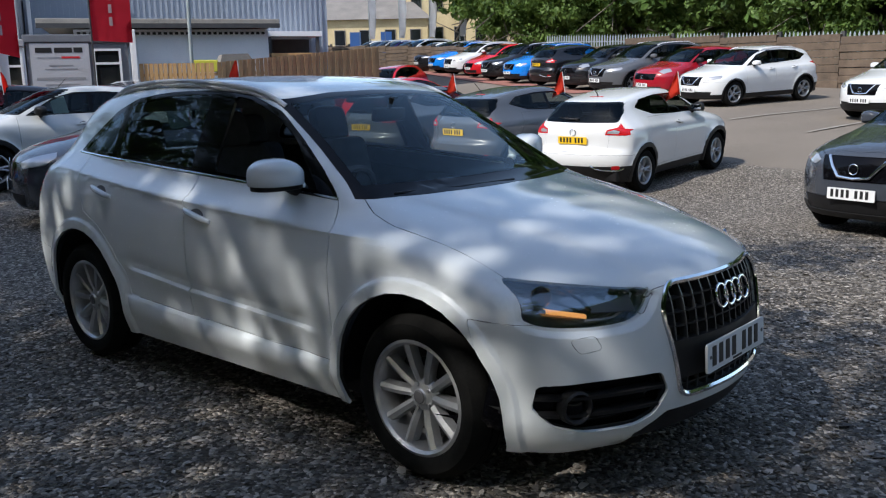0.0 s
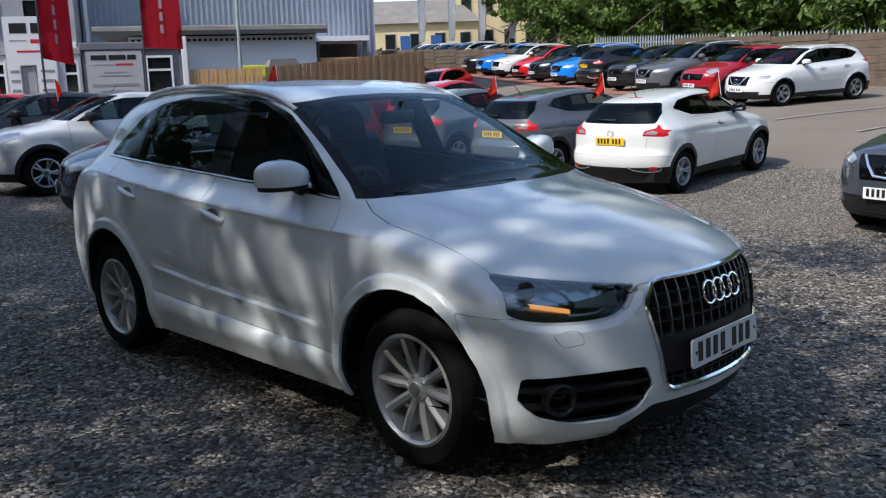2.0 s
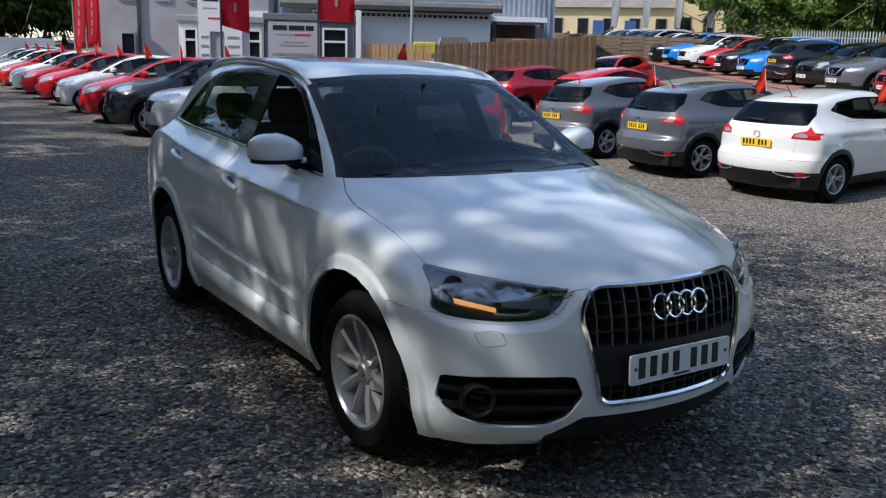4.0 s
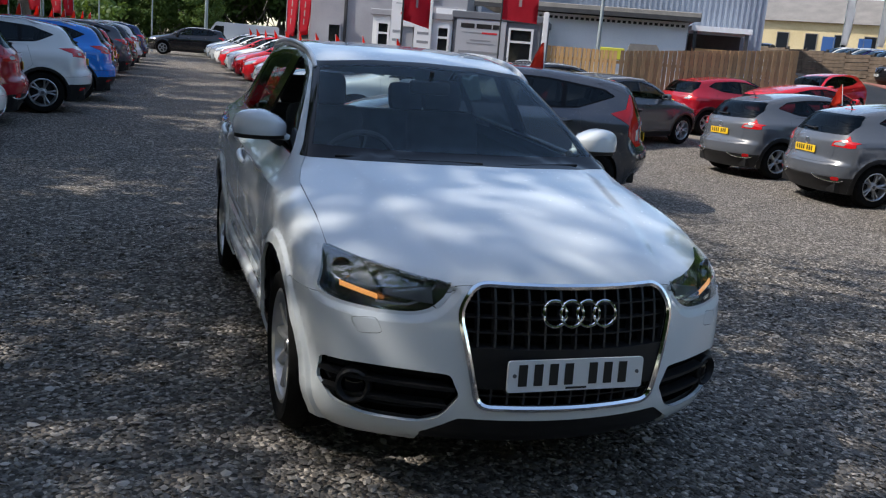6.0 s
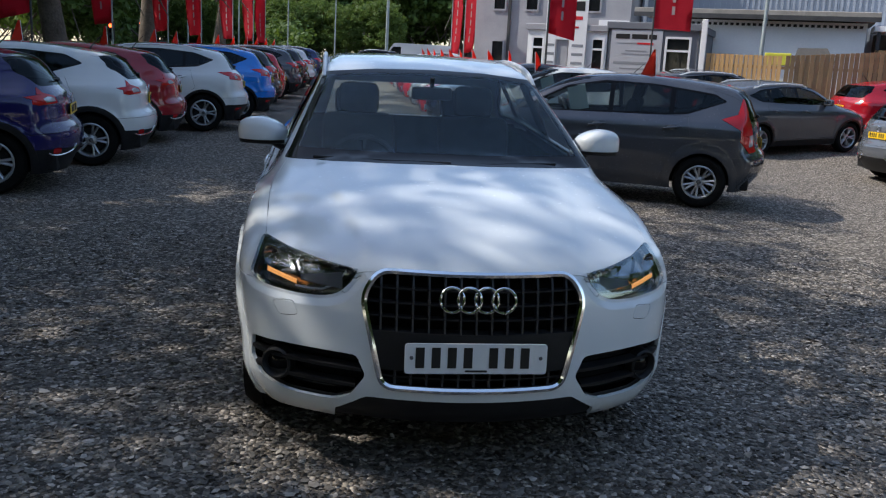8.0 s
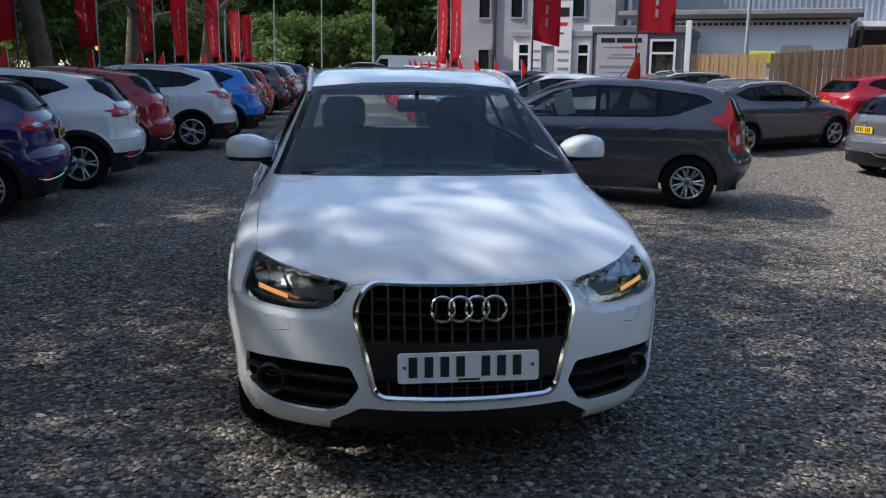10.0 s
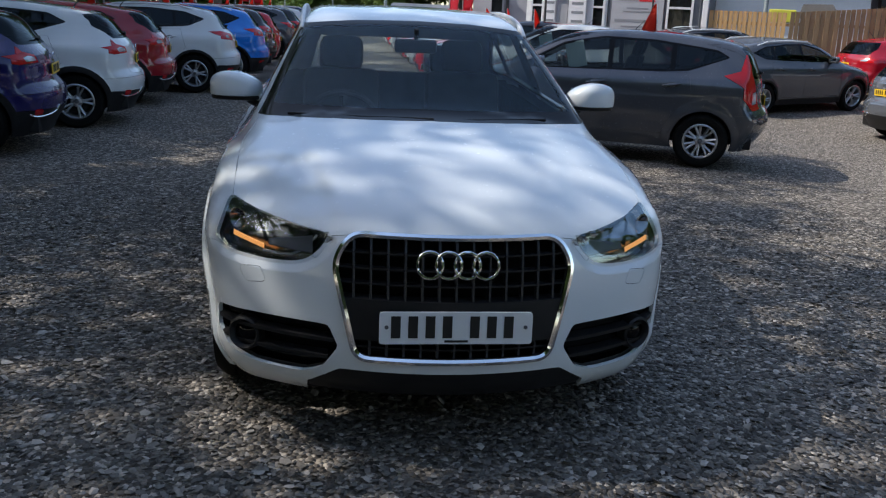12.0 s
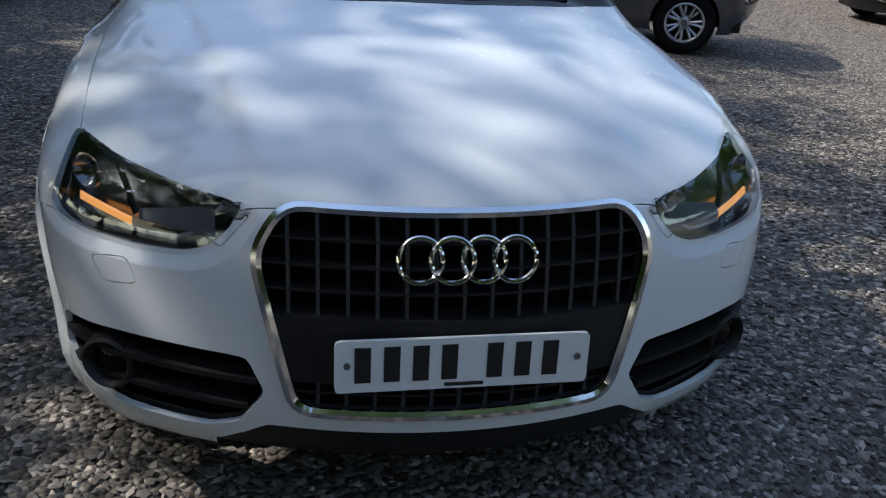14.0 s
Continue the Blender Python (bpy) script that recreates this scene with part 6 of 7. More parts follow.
post = finish("white_post", box(bmesh.new(), 2.47, 2.62, -0.1, 0.05, 0.1, 3.05, 0.01, YARD), WHITE_WALL, None, "tall white post at the cabin corner", False)
tagged(post, category="post")
# pale cabin with two windows, a door and the tall board
pale = empty("pale_cabin", "pale grey site cabin with door and windows", "cabin")
slab("wall", -2.55, -0.16, 0.0, 5.0, g0 - 0.2, 2.62, WHITE_WALL, pale)
slab("roof", -2.62, -0.14, -0.08, 5.06, 2.62, 2.80, RENDER, pale, bevel=0.02)
window(pale, -2.42, -2.02, 0.0, 1.5, 2.45)
window(pale, -0.62, -0.22, 0.0, 1.5, 2.45)
slab("door", -1.62, -1.30, -0.06, 0.02, 0.3, 2.35, RENDER, pale, label="grey cabin door")
tall = empty("tall_sign_board", "tall white trade sign board with heading bars above the cabin", "sign")
slab("panel", -1.98, -0.76, -0.11, -0.065, 2.36, 3.62, SIGN_WHITE, tall)
slab("side_panel", -1.98, -1.66, -0.11, -0.065, 1.0, 2.36, SIGN_WHITE, tall)
slab("side_panel", -1.26, -0.76, -0.11, -0.065, 1.0, 2.36, SIGN_WHITE, tall)
sign_lines(tall, 0, 0, -0.11, [(-1.62, 0.42, 3.32, 0.26, INK), (-1.08, 0.46, 3.32, 0.26, INK), (-1.12, 0.45, 2.98, 0.10, SIGN_RED), (-1.65, 0.40, 3.0, 0.02, SIGN_GREY), (-1.35, 0.7, 2.72, 0.05, SIGN_RED), (-1.8, 0.22, 2.2, 0.07, SIGN_GREY), (-1.8, 0.22, 1.95, 0.07, SIGN_GREY),
                               (-1.8, 0.22, 1.7, 0.07, SIGN_GREY), (-1.0, 0.34, 2.2, 0.07, SIGN_GREY), (-1.0, 0.34, 1.95, 0.07, SIGN_GREY), (-1.0, 0.34, 1.7, 0.07, SIGN_GREY), (-1.0, 0.3, 1.2, 0.12, SIGN_RED)])
# white store with a flat overhanging roof and a row of vents
store = empty("white_store", "low white rendered store with overhanging felt roof", "building")
slab("wall", 0.9, 6.82, 4.0, 9.0, 0.2, 3.28, WHITE_WALL, store)
slab("roof", -0.1, 7.15, 3.55, 9.2, 3.42, 3.58, FELT, store, bevel=0.02)
slab("fascia", -0.1, 7.15, 3.52, 3.56, 3.30, 3.44, DARK_STEEL, store)
for i in range(34):
    slab("vent", 1.0 + i * 0.17, 1.10 + i * 0.17, 3.97, 4.01, 3.12, 3.20, INK, store)
# big clad shed
shed = empty("clad_shed", "large blue-grey ribbed metal shed", "building")
slab("wall", -0.9, 10.0, 9.4, 30.0, 0.2, 9.5, CLAD, shed)
for i in range(54):
    slab("rib", -0.88 + i * 0.2, -0.80 + i * 0.2, 9.36, 9.4, 0.3, 9.45, CLAD, shed)
slab("roof", -1.1, 10.2, 9.1, 30.2, 9.5, 9.8, FELT, shed)
slab("downpipe", -0.78, -0.66, 9.2, 9.3, 0.3, 9.4, SIGN_WHITE, shed)
lean = empty("lean_to", "low open lean-to with pale corrugated roof", "building")
slab("roof", 7.2, 9.3, 7.2, 9.3, 3.22, 3.40, SIGN_WHITE, lean)
slab("back", 7.3, 9.2, 9.2, 9.32, 0.3, 3.2, DARK_STEEL, lean)
slab("beam", 7.3, 9.2, 7.25, 7.35, 2.5, 2.62, FENCE_NEW, lean)
slab("post", 7.3, 7.42, 7.25, 7.37, 0.3, 3.2, DARK_STEEL, lean)
slab("post", 9.08, 9.2, 7.25, 7.37, 0.3, 3.2, DARK_STEEL, lean)
# grey rendered house at the end
house = empty("grey_house", "grey rendered two-storey building with stained walls", "building")
slab("wall", -7.0, -0.95, 7.5, 24.0, 0.1, 8.0, RENDER, house)
slab("roof", -7.2, -0.92, 7.3, 24.2, 8.0, 8.3, FELT, house)
for i, (x, z) in enumerate(((-6.3, 3.6), (-5.0, 3.6), (-3.9, 3.6), (-2.6, 3.6), (-6.3, 1.3))):
    window(house, x, x + 0.55, 7.5, z, z + 1.2, YARD, RENDER, 0)
slab("notice", -4.1, -3.2, 7.44, 7.5, 2.45, 2.95, SIGN_WHITE, house)
slab("name_board", -0.9 - 1.2, -0.97, 7.43, 7.5, 2.95, 3.35, SIGN_WHITE, house)
slab("downpipe", -5.65, -5.55, 7.4, 7.5, 0.2, 8.0, DARK_STEEL, house)


def board_fence(name, label, x0, x1, y, z0, z1, mat, m=YARD, rise=0.0):
    f = empty(name, label, "fence")
    n = int((x1 - x0) / 0.125)
    proto = None
    for i in range(n):
        xa = x0 + i * 0.125
        zt = z1 + rise * i / n
        bm = bmesh.new()
        box(bm, 0, 0.108, -0.011 - 0.012 * (i % 2), 0.011 - 0.012 * (i % 2), z0, zt, 0)
        ob = finish("board", bm, mat, f, "", False)
        ob.matrix_basis = m @ pose(xa, y, 0)
    for z in (z0 + 0.35, z1 - 0.35):
        slab("rail", x0, x1, y + 0.03, y + 0.08, z, z + 0.08, mat, f, m)
    return f


board_fence("board_fence", "new pale close-boarded timber fence", 2.66, 4.74, 0.0, -0.1, 2.14, FENCE_NEW)
FENCE2 = YARD @ pose(4.74, 0, 0, 0, 0, 12)
board_fence("board_fence", "weathered brown close-boarded timber fence", 0.0, 5.2, 0.0, -0.1, 2.16, FENCE_OLD, FENCE2, 0.42)
ys = finish("yellow_sheet", box(bmesh.new(), 4.15, 4.85, 0.8, 0.95, 1.9, 2.24, 0.02, YARD @ pose(0, 0, 0, 0, 0, 0)), YELLOW, None, "yellow plastic sheet behind the fence", False)
tagged(ys, category="sheet")
hut = empty("low_hut", "low dark shed roof behind the fence", "shed")
hm = bmesh.new()
prism(hm, [(4.9, 2.05), (6.0, 2.05), (5.75, 2.42), (5.0, 2.40)], 1.0, 2.2, YARD)
part("roof", hm, SLATE, hut, "", False)
slab("wall", 5.0, 5.9, 1.05, 2.15, 0.3, 2.05, FENCE_OLD, hut)


def lamp_post(x, y, h, r, label):
    bm = bmesh.new()
    z = float(ground_z(x, y))
    tube(bm, [(x, y, z - 0.1), (x, y, z + 1.2), (x + 0.05, y, z + h)], [r * 1.5, r, r * 0.7], 10)
    ob = finish("steel_pole", bm, STEEL, None, label)
    return tagged(ob, category="pole", group="steel poles")


lamp_post(11.15, 18.55, 9.0, 0.055, "grey galvanised lighting pole beside the fence")
for i in range(4):
    lamp_post(-9.2 + 2.9 * (i % 6) + 0.4 * (i // 6), 50.5 + 2.2 * (i // 6) + 0.7 * (i % 3), 6.5, 0.045, "slim grey pole by the road at the lane's end")
lamp_post(3.2, 60, 9, 0.12, "tall grey street lighting column")


# ---- flags ----
def feather_flag(x, y, z0, h, w, turn, mat, kind="square"):
    """A tall banner on a pole, slightly waving."""
    f = empty("banner_flag", "tall red banner flag with pale lettering bars on a pole" if mat is RED_CLOTH else "tall pale banner flag on a pole", "flag", "banner flags")
    zg = float(ground_z(x, y))
    m = pose(x, y, zg, 0, 0, turn)
    bm = bmesh.new()
    tube(bm, [m @ Vector((0, 0, 0)), m @ Vector((0, 0, z0 + h + 0.05))], [0.028, 0.018], 8)
    part("pole", bm, DARK_STEEL if kind == "square" else STEEL, f)
    bm = bmesh.new()
    n, k = 14, 6
    rows = []
    for i in range(n + 1):
        t = i / n
        z = z0 + h * t
        ww = w * (1.0 if kind == "square" else (0.55 + 0.45 * math.sin(math.pi * min(1, t * 0.62 + 0.1))))
        if kind == "square" and t < 0.12:
            ww = w
        rows.append([bm.verts.new(m @ Vector((0.02 + ww * u / k, 0.05 * math.sin(4 * t + 2.5 * u / k + x) * (u / k) + 0.006 * u, z - 0.07 * (u / k) * math.sin(x + y) - (0.10 if kind == "square" else 0.0) * (u / k) * (1 - t)))) for u in range(k + 1)])
    for a, b in zip(rows, rows[1:]):
        for u in range(k):
            bm.faces.new((a[u], a[u + 1], b[u + 1], b[u]))
    solid = bmesh.ops.solidify(bm, geom=bm.faces[:], thickness=0.006)
    cloth = part("cloth", bm, mat, f, "", True, 60)
    if mat is RED_CLOTH:
        for i in range(5):
            bm = bmesh.new()
            za = z0 + h * (0.14 + 0.11 * i)
            pts = []
            for zz in np.linspace(za, za + h * 0.075, 4):
                t = (zz - z0) / h
                for u in (2.7, 3.2):
                    ww = w * (1.0 if kind == "square" else (0.55 + 0.45 * math.sin(math.pi * min(1, t * 0.62 + 0.1))))
                    base_y = 0.05 * math.sin(4 * t + 2.5 * u / k + x) * (u / k) + 0.006 * u
                    pts.append((0.02 + ww * u / k, base_y, zz - 0.07 * (u / k) * math.sin(x + y) - (0.10 if kind == "square" else 0) * (u / k) * (1 - t)))
            for sg in (-0.012, 0.012):
                vs = [bm.verts.new(m @ Vector((a, b + sg, c))) for a, b, c in pts]
                for q in range(3):
                    bm.faces.new((vs[2 * q], vs[2 * q + 1], vs[2 * q + 3], vs[2 * q + 2]))
            part("lettering_bar", bm, FADED, cloth)
    return f


for x, y, z0, h, w, turn in ((7.4, 16.9, 2.5, 2.6, 0.9, -25), (4.35, 15.4, 2.2, 2.6, 0.6, -20)):
    feather_flag(x, y, z0, h, w, turn, RED_CLOTH)
for i in range(5):
    feather_flag(4.0 + 0.75 * i, 30.0 + 1.7 * i, 1.6, 3.0, 0.55, -60 + 11 * i, RED_CLOTH, "feather")
for i, (x, y) in enumerate(((-6.77, 14.6), (-6.46, 20.2), (-6.12, 26.5), (-5.81, 32.1), (-5.39, 39.6), (-5.02, 46.4), (-4.74, 51.5))):
    feather_flag(x, y, 2.15 - 0.012 * (y - 4), 2.7, 0.62 + 0.06 * (i % 3), 172 - 14 * (i % 3), RED_CLOTH, "feather" if i else "square")
for i in range(7):
    feather_flag(47.5 + 1.5 * i, 49.0 - 1.9 * i, 1.6, 3.4, 0.6, -40, PALE_CLOTH, "feather")


def window_flag(x, y, z, turn, lean):
    f = empty("window_flag", "small orange-red pennant clipped to a car window", "flag", "window flags")
    m = pose(x, y, z, 0, lean, turn) @ Matrix.Diagonal((0.9, 0.9, 0.9, 1))
    bm = bmesh.new()
    tube(bm, [m @ Vector((0, 0, -0.02)), m @ Vector((0, 0, 0.42))], 0.006, 6)
    part("stick", bm, PALE_CLOTH, f)
    bm = bmesh.new()
    rows = []
    for i in range(7):
        t = i / 6
        ww = 0.26 * (1 - t) + 0.03
        rows.append([bm.verts.new(m @ Vector((ww * u / 4, 0.03 * math.sin(3 * u / 4 + 5 * t + 3 * x) * u / 4, 0.02 + 0.40 * t - 0.10 * (u / 4) * (1 - t)))) for u in range(5)])
    for a, b in zip(rows, rows[1:]):
        for u in range(4):
            bm.faces.new((a[u], a[u + 1], b[u + 1], b[u]))
    bmesh.ops.solidify(bm, geom=bm.faces[:], thickness=0.004)
    part("cloth", bm, ORANGE_CLOTH, f, "", True, 60)


# on the driver's window of cars in the rows
for x, y in ((10.42, 4.05), (10.76, 6.55), (11.1, 9.5)):
    window_flag(x + 0.05, y - 0.74, float(ground_z(x, y)) + 1.38, 125, 8)
window_flag(3.5, 5.75, 1.46, 165, 4)
for i in range(1, 11):
    y = 10.35 + 3.14 * i
    window_flag(3.5 + 0.045 * i, y - 0.66, float(ground_z(3.5, y)) + 1.36, 15 + 20 * (i % 3), -6)
for i in range(13):
    x, y = spots_a[i] if i < 5 else (-4.15 + 0.15 * (i - 4), 14.8 + 2.75 * (i - 4))
    window_flag(x - 0.2, y - 0.60, float(ground_z(x, y)) + 1.42, 160 + 25 * (i % 3), 5)


# ---- far side: sleeper wall, palisade, houses ----
WALL_DIR = Vector((30.0 - 27.9, 14.8 - 6.3, 0)).normalized()
wall_yaw = math.degrees(math.atan2(WALL_DIR.y, WALL_DIR.x))
wall = empty("wall_east", "low wall of stacked weathered timber sleepers", "wall", kind="structure")
pal = empty("palisade_fence", "pale green galvanised palisade fence above the sleeper wall", "fence")
for i in range(-4, 21):
    p = Vector((27.9, 6.3, 0)) + WALL_DIR * (2.4 * i)
    zg = float(ground_z(p.x, p.y))
    m = pose(p.x, p.y, zg, 0, 0, wall_yaw)
    hgt = 1.75 if i < 4 else 1.4
    rows = 7
    for k in range(rows):
        z0, z1 = hgt * k / rows, hgt * (k + 1) / rows - 0.012
        bm = bmesh.new()
        d = 0.02 * math.sin(7.3 * i + 3.1 * k)
        box(bm, 0.0, 2.39, d, d + 0.22, z0 - (0.4 if k == 0 else 0), z1, 0.012)
        ob = finish("sleeper", bm, SLEEPER, wall, "", False)
        ob.matrix_basis = m
    bm = bmesh.new()
    box(bm, -0.06, 0.08, -0.06, 0.06, -0.3, hgt + 0.08, 0.008)
    ob = finish("post", bm, DARK_STEEL, wall, "", False)
    ob.matrix_basis = m
pale_mesh = None
for i in range(-24, 96):
    p = Vector((27.9, 6.3, 0)) + WALL_DIR * (0.165 * i) + Vector((WALL_DIR.y, -WALL_DIR.x, 0)) * 0.9
    zg = float(ground_z(p.x, p.y)) + 0.42
    if pale_mesh is None:
        bm = bmesh.new()
        prism(bm, [(-0.035, 0), (0.035, 0), (0.035, 1.30), (0.0, 1.40), (-0.035, 1.30)], -0.006, 0.006)
        ob = finish("pale", bm, STEEL, pal, "", False)
        pale_mesh = ob.data
    else:
        ob = new("pale", pale_mesh)
        ob.parent = pal
    ob.matrix_basis = pose(p.x, p.y, zg, 0, 0, wall_yaw)
for zz in (0.75, 1.5):
    a = Vector((27.9, 6.3, 0)) + WALL_DIR * (-4) + Vector((WALL_DIR.y, -WALL_DIR.x, 0)) * 0.93
    b = Vector((27.9, 6.3, 0)) + WALL_DIR * 15.8 + Vector((WALL_DIR.y, -WALL_DIR.x, 0)) * 0.93
    bm = bmesh.new()
    tube(bm, [(a.x, a.y, float(ground_z(a.x, a.y)) + zz), (b.x, b.y, float(ground_z(b.x, b.y)) + zz)], 0.025, 6)
    part("rail", bm, STEEL, pal)

# painted bay lines and the red band
for i in range(7):
    x, y = 16.2 + 1.33 * i * 1.05, 3.2 + 2.28 * i * 1.05
    a = Vector((x, y, 0))
    d = Vector((0.93, -0.37, 0))
    bm = bmesh.new()
    rows = []
    for t in np.linspace(0, 4.4, 12):
        p = a + d * t
        rows.append([bm.verts.new((p.x + 0.045 * q * d.y, p.y - 0.045 * q * d.x, float(ground_z(p.x + 0.045 * q * d.y, p.y)) + 0.012)) for q in (-1, 1)])
    for r, q in zip(rows, rows[1:]):
        bm.faces.new((r[0], r[1], q[1], q[0]))
    tagged(finish("bay_line", bm, LINE, None, "worn white painted parking line on tarmac", False), category="line", group="bay lines", kind="structure")
bm = bmesh.new()
rows = []
for t in np.linspace(0, 44, 90):
    p = Vector((23.5, 13.4, 0)) + Vector((0.504, 0.864, 0)) * t
    rows.append([bm.verts.new((p.x + 0.5 * q * 0.864, p.y - 0.5 * q * 0.504, float(ground_z(p.x + 0.5 * q * 0.864, p.y - 0.5 * q * 0.504)) + 0.012)) for q in (-1, 1)])
for r, q in zip(rows, rows[1:]):
    bm.faces.new((r[0], r[1], q[1], q[0]))
tagged(finish("red_band", bm, RED_LINE, None, "worn red painted band along the parked row", False), category="line", kind="structure")


def far_house(name, label, x, y, rz, w, d, eave, ridge, wall_mat, roof_mat, cols, rows, door=None):
    h = empty(name, label, "building")
    z = float(ground_z(x, y))
    m = pose(x, y, z, 0, 0, rz)
    slab("wall", -w / 2, w / 2, 0, d, -0.5, eave, wall_mat, h, m)
    bm = bmesh.new()
    a = [bm.verts.new(m @ Vector(c)) for c in ((-w / 2 - 0.4, -0.4, eave), (w / 2 + 0.4, -0.4, eave), (w / 2 + 0.4, d + 0.4, eave), (-w / 2 - 0.4, d + 0.4, eave), (-w / 2 + 2, d / 2, ridge), (w / 2 - 2, d / 2, ridge))]
    for f in ((0, 1, 5, 4), (1, 2, 5), (2, 3, 4, 5), (3, 0, 4), (3, 2, 1, 0)):
        bm.faces.new([a[i] for i in f])
    part("roof", bm, roof_mat, h, "", False)
    for r in range(rows):
        for c in range(cols):
            xc = -w / 2 + w * (c + 0.5) / cols
            z0 = 0.9 + r * 2.8
            window(h, xc - 0.5, xc + 0.5, 0.0, z0, z0 + 1.4, m, roof_mat, 0)
    for xd in door or ():
        slab("door", xd - 0.5, xd + 0.5, -0.05, 0.02, 0, 2.1, DOOR_BLUE, h, m)
    return h


far_house("stone_house", "yellow stone building with brown slate roof", 52.5, 58.0, -48, 16, 9, 3.2, 5.6, STONE, SLATE, 7, 1, (1.4, 4.2))
far_house("stone_block", "two-storey stone block with dark windows beyond the flags", 63.5, 50.5, -48, 14, 9, 6.0, 8.2, STONE, SLATE, 7, 2)
far_house("brick_house", "red brick building among the trees", 48.0, 27.0, -60, 5, 6, 3.4, 3.6, BRICK, BRICK, 1, 1)

# white van at the lane's end
van = empty("panel_van", "plain white panel van parked at the lane's end", "van")
zv = float(ground_z(4.4, 51.5))
vm = pose(4.4, 51.5, zv, 0, 0, -96)
bm = bmesh.new()
side = rounded([(-2.5, 0.30), (2.45, 0.30), (2.48, 1.95), (-1.2, 1.98), (-1.75, 1.15), (-2.45, 0.95)], 0.12, 4)
prism(bm, [(a, b) for a, b in side], -0.92, 0.92, vm @ pose(0, 0, 0, 0, 0, 90))
bodyv = part("body", bm, PAINT, van, "", True, 40)
bodyv.color = (*WHITE, 1)
for sd in (-1, 1):
    bm = bmesh.new()
    prism(bm, [(-1.62, 1.18), (-0.75, 1.18), (-0.75, 1.75), (-1.22, 1.75)], sd * 0.925 - 0.004, sd * 0.925 + 0.004, vm @ pose(0, 0, 0, 0, 0, 90))
    part("side_window", bm, DARK_GLASS, van, "", False)
    for yy in (-1.55, 1.5):
        hubv = wheel_parts(0.32, 0.2, 5, "wide", ALLOY, van, sd * 0.80, yy, 0.32)
        hubv.matrix_basis = vm @ hubv.matrix_basis

# road climbing away behind the trees
ROAD = varied("pale_far_road", (0.17, 0.165, 0.155), (0.24, 0.23, 0.215), 0.4, 12, 0.9, 0.1, 0.003)
bm = bmesh.new()
rows = []
for t in np.linspace(0, 1, 24):
    cx, cy = -9.5 - 9.0 * t, 50 + 75 * t
    z = 0.58 + 4.2 * t * t + 0.5 * t
    rows.append([bm.verts.new(c) for c in ((cx - 4.2, cy, z - 1.5), (cx - 4, cy, z), (cx + 4, cy, z), (cx + 4.2, cy, z - 1.5))])
for r, q in zip(rows, rows[1:]):
    for i in range(3):
        bm.faces.new((r[i], r[i + 1], q[i + 1], q[i]))
tagged(finish("road", bm, ROAD, None, "pale road climbing between trees", True), category="road", kind="structure")


# traffic lights by the road at the lane's end
SIGNAL_RED = material("lit_red_signal", (0.8, 0.05, 0.02), 0.3)
SIGNAL_RED.node_tree.nodes["Principled BSDF"].inputs["Emission Color"].default_value = (1.0, 0.12, 0.03, 1)
SIGNAL_RED.node_tree.nodes["Principled BSDF"].inputs["Emission Strength"].default_value = 3.0


def traffic_light(x, y, h):
    f = empty("traffic_light", "black traffic signal on a grey pole showing red", "traffic light", "traffic lights")
    z = float(ground_z(x, y))
    part("pole", tube(bmesh.new(), [(x, y, z - 0.2), (x, y, z + h + 0.5)], 0.055, 10), STEEL, f)
    head = part("signal_head", box(bmesh.new(), x - 0.17, x + 0.17, y - 0.26, y - 0.06, z + h - 0.45, z + h + 0.55, 0.03), PLASTIC, f)
    for k, mat in enumerate((GLOSS_BLACK, GLOSS_BLACK, SIGNAL_RED)):
        zc = z + h - 0.25 + 0.3 * k
        part("signal_lens", tube(bmesh.new(), [(x, y - 0.26, zc), (x, y - 0.285, zc)], 0.10, 16), mat, head)


traffic_light(-12.5, 46.0, 1.75)
traffic_light(-11.0, 46.5, 1.95)

# ---- trees ----
def bark_mat(name, dark, light):
    m = varied(name, dark, light, 3.0, 14, 0.95, 0.8, 0.03)
    return m


def leaf_mat(name, dark, light):
    m = material(name, light, 0.55, spec=0.3)
    geo = node(m, "ShaderNodeNewGeometry")
    info = node(m, "ShaderNodeObjectInfo")
    c = ramp(m, geo.outputs["Random Per Island"], [(0.0, dark), (0.6, light), (1.0, tuple(v * 1.35 for v in light))])
    d = ramp(m, noise_tex(m, 0.35, 3.0), [(0.3, tuple(v * 0.7 for v in dark)), (0.7, light)])
    wire(m, mix(m, 0.4, c, d), base(m))
    b = m.node_tree.nodes["Principled BSDF"]
    tr = node(m, "ShaderNodeBsdfTranslucent")
    wire(m, mix(m, 0.5, c, (0.16, 0.22, 0.02)), tr.inputs["Color"])
    mx = m.node_tree.nodes.new("ShaderNodeMixShader")
    mx.inputs[0].default_value = 0.35
    wire(m, b.outputs[0], mx.inputs[1])
    wire(m, tr.outputs[0], mx.inputs[2])
    wire(m, mx.outputs[0], m.node_tree.nodes["Material Output"].inputs["Surface"])
    return m


BARK = bark_mat("bark", (0.06, 0.05, 0.04), (0.17, 0.14, 0.11))
LEAF = leaf_mat("leaves", (0.03, 0.07, 0.014), (0.09, 0.16, 0.036))
LEAF_LIGHT = leaf_mat("light_leaves", (0.05, 0.10, 0.02), (0.12, 0.19, 0.045))


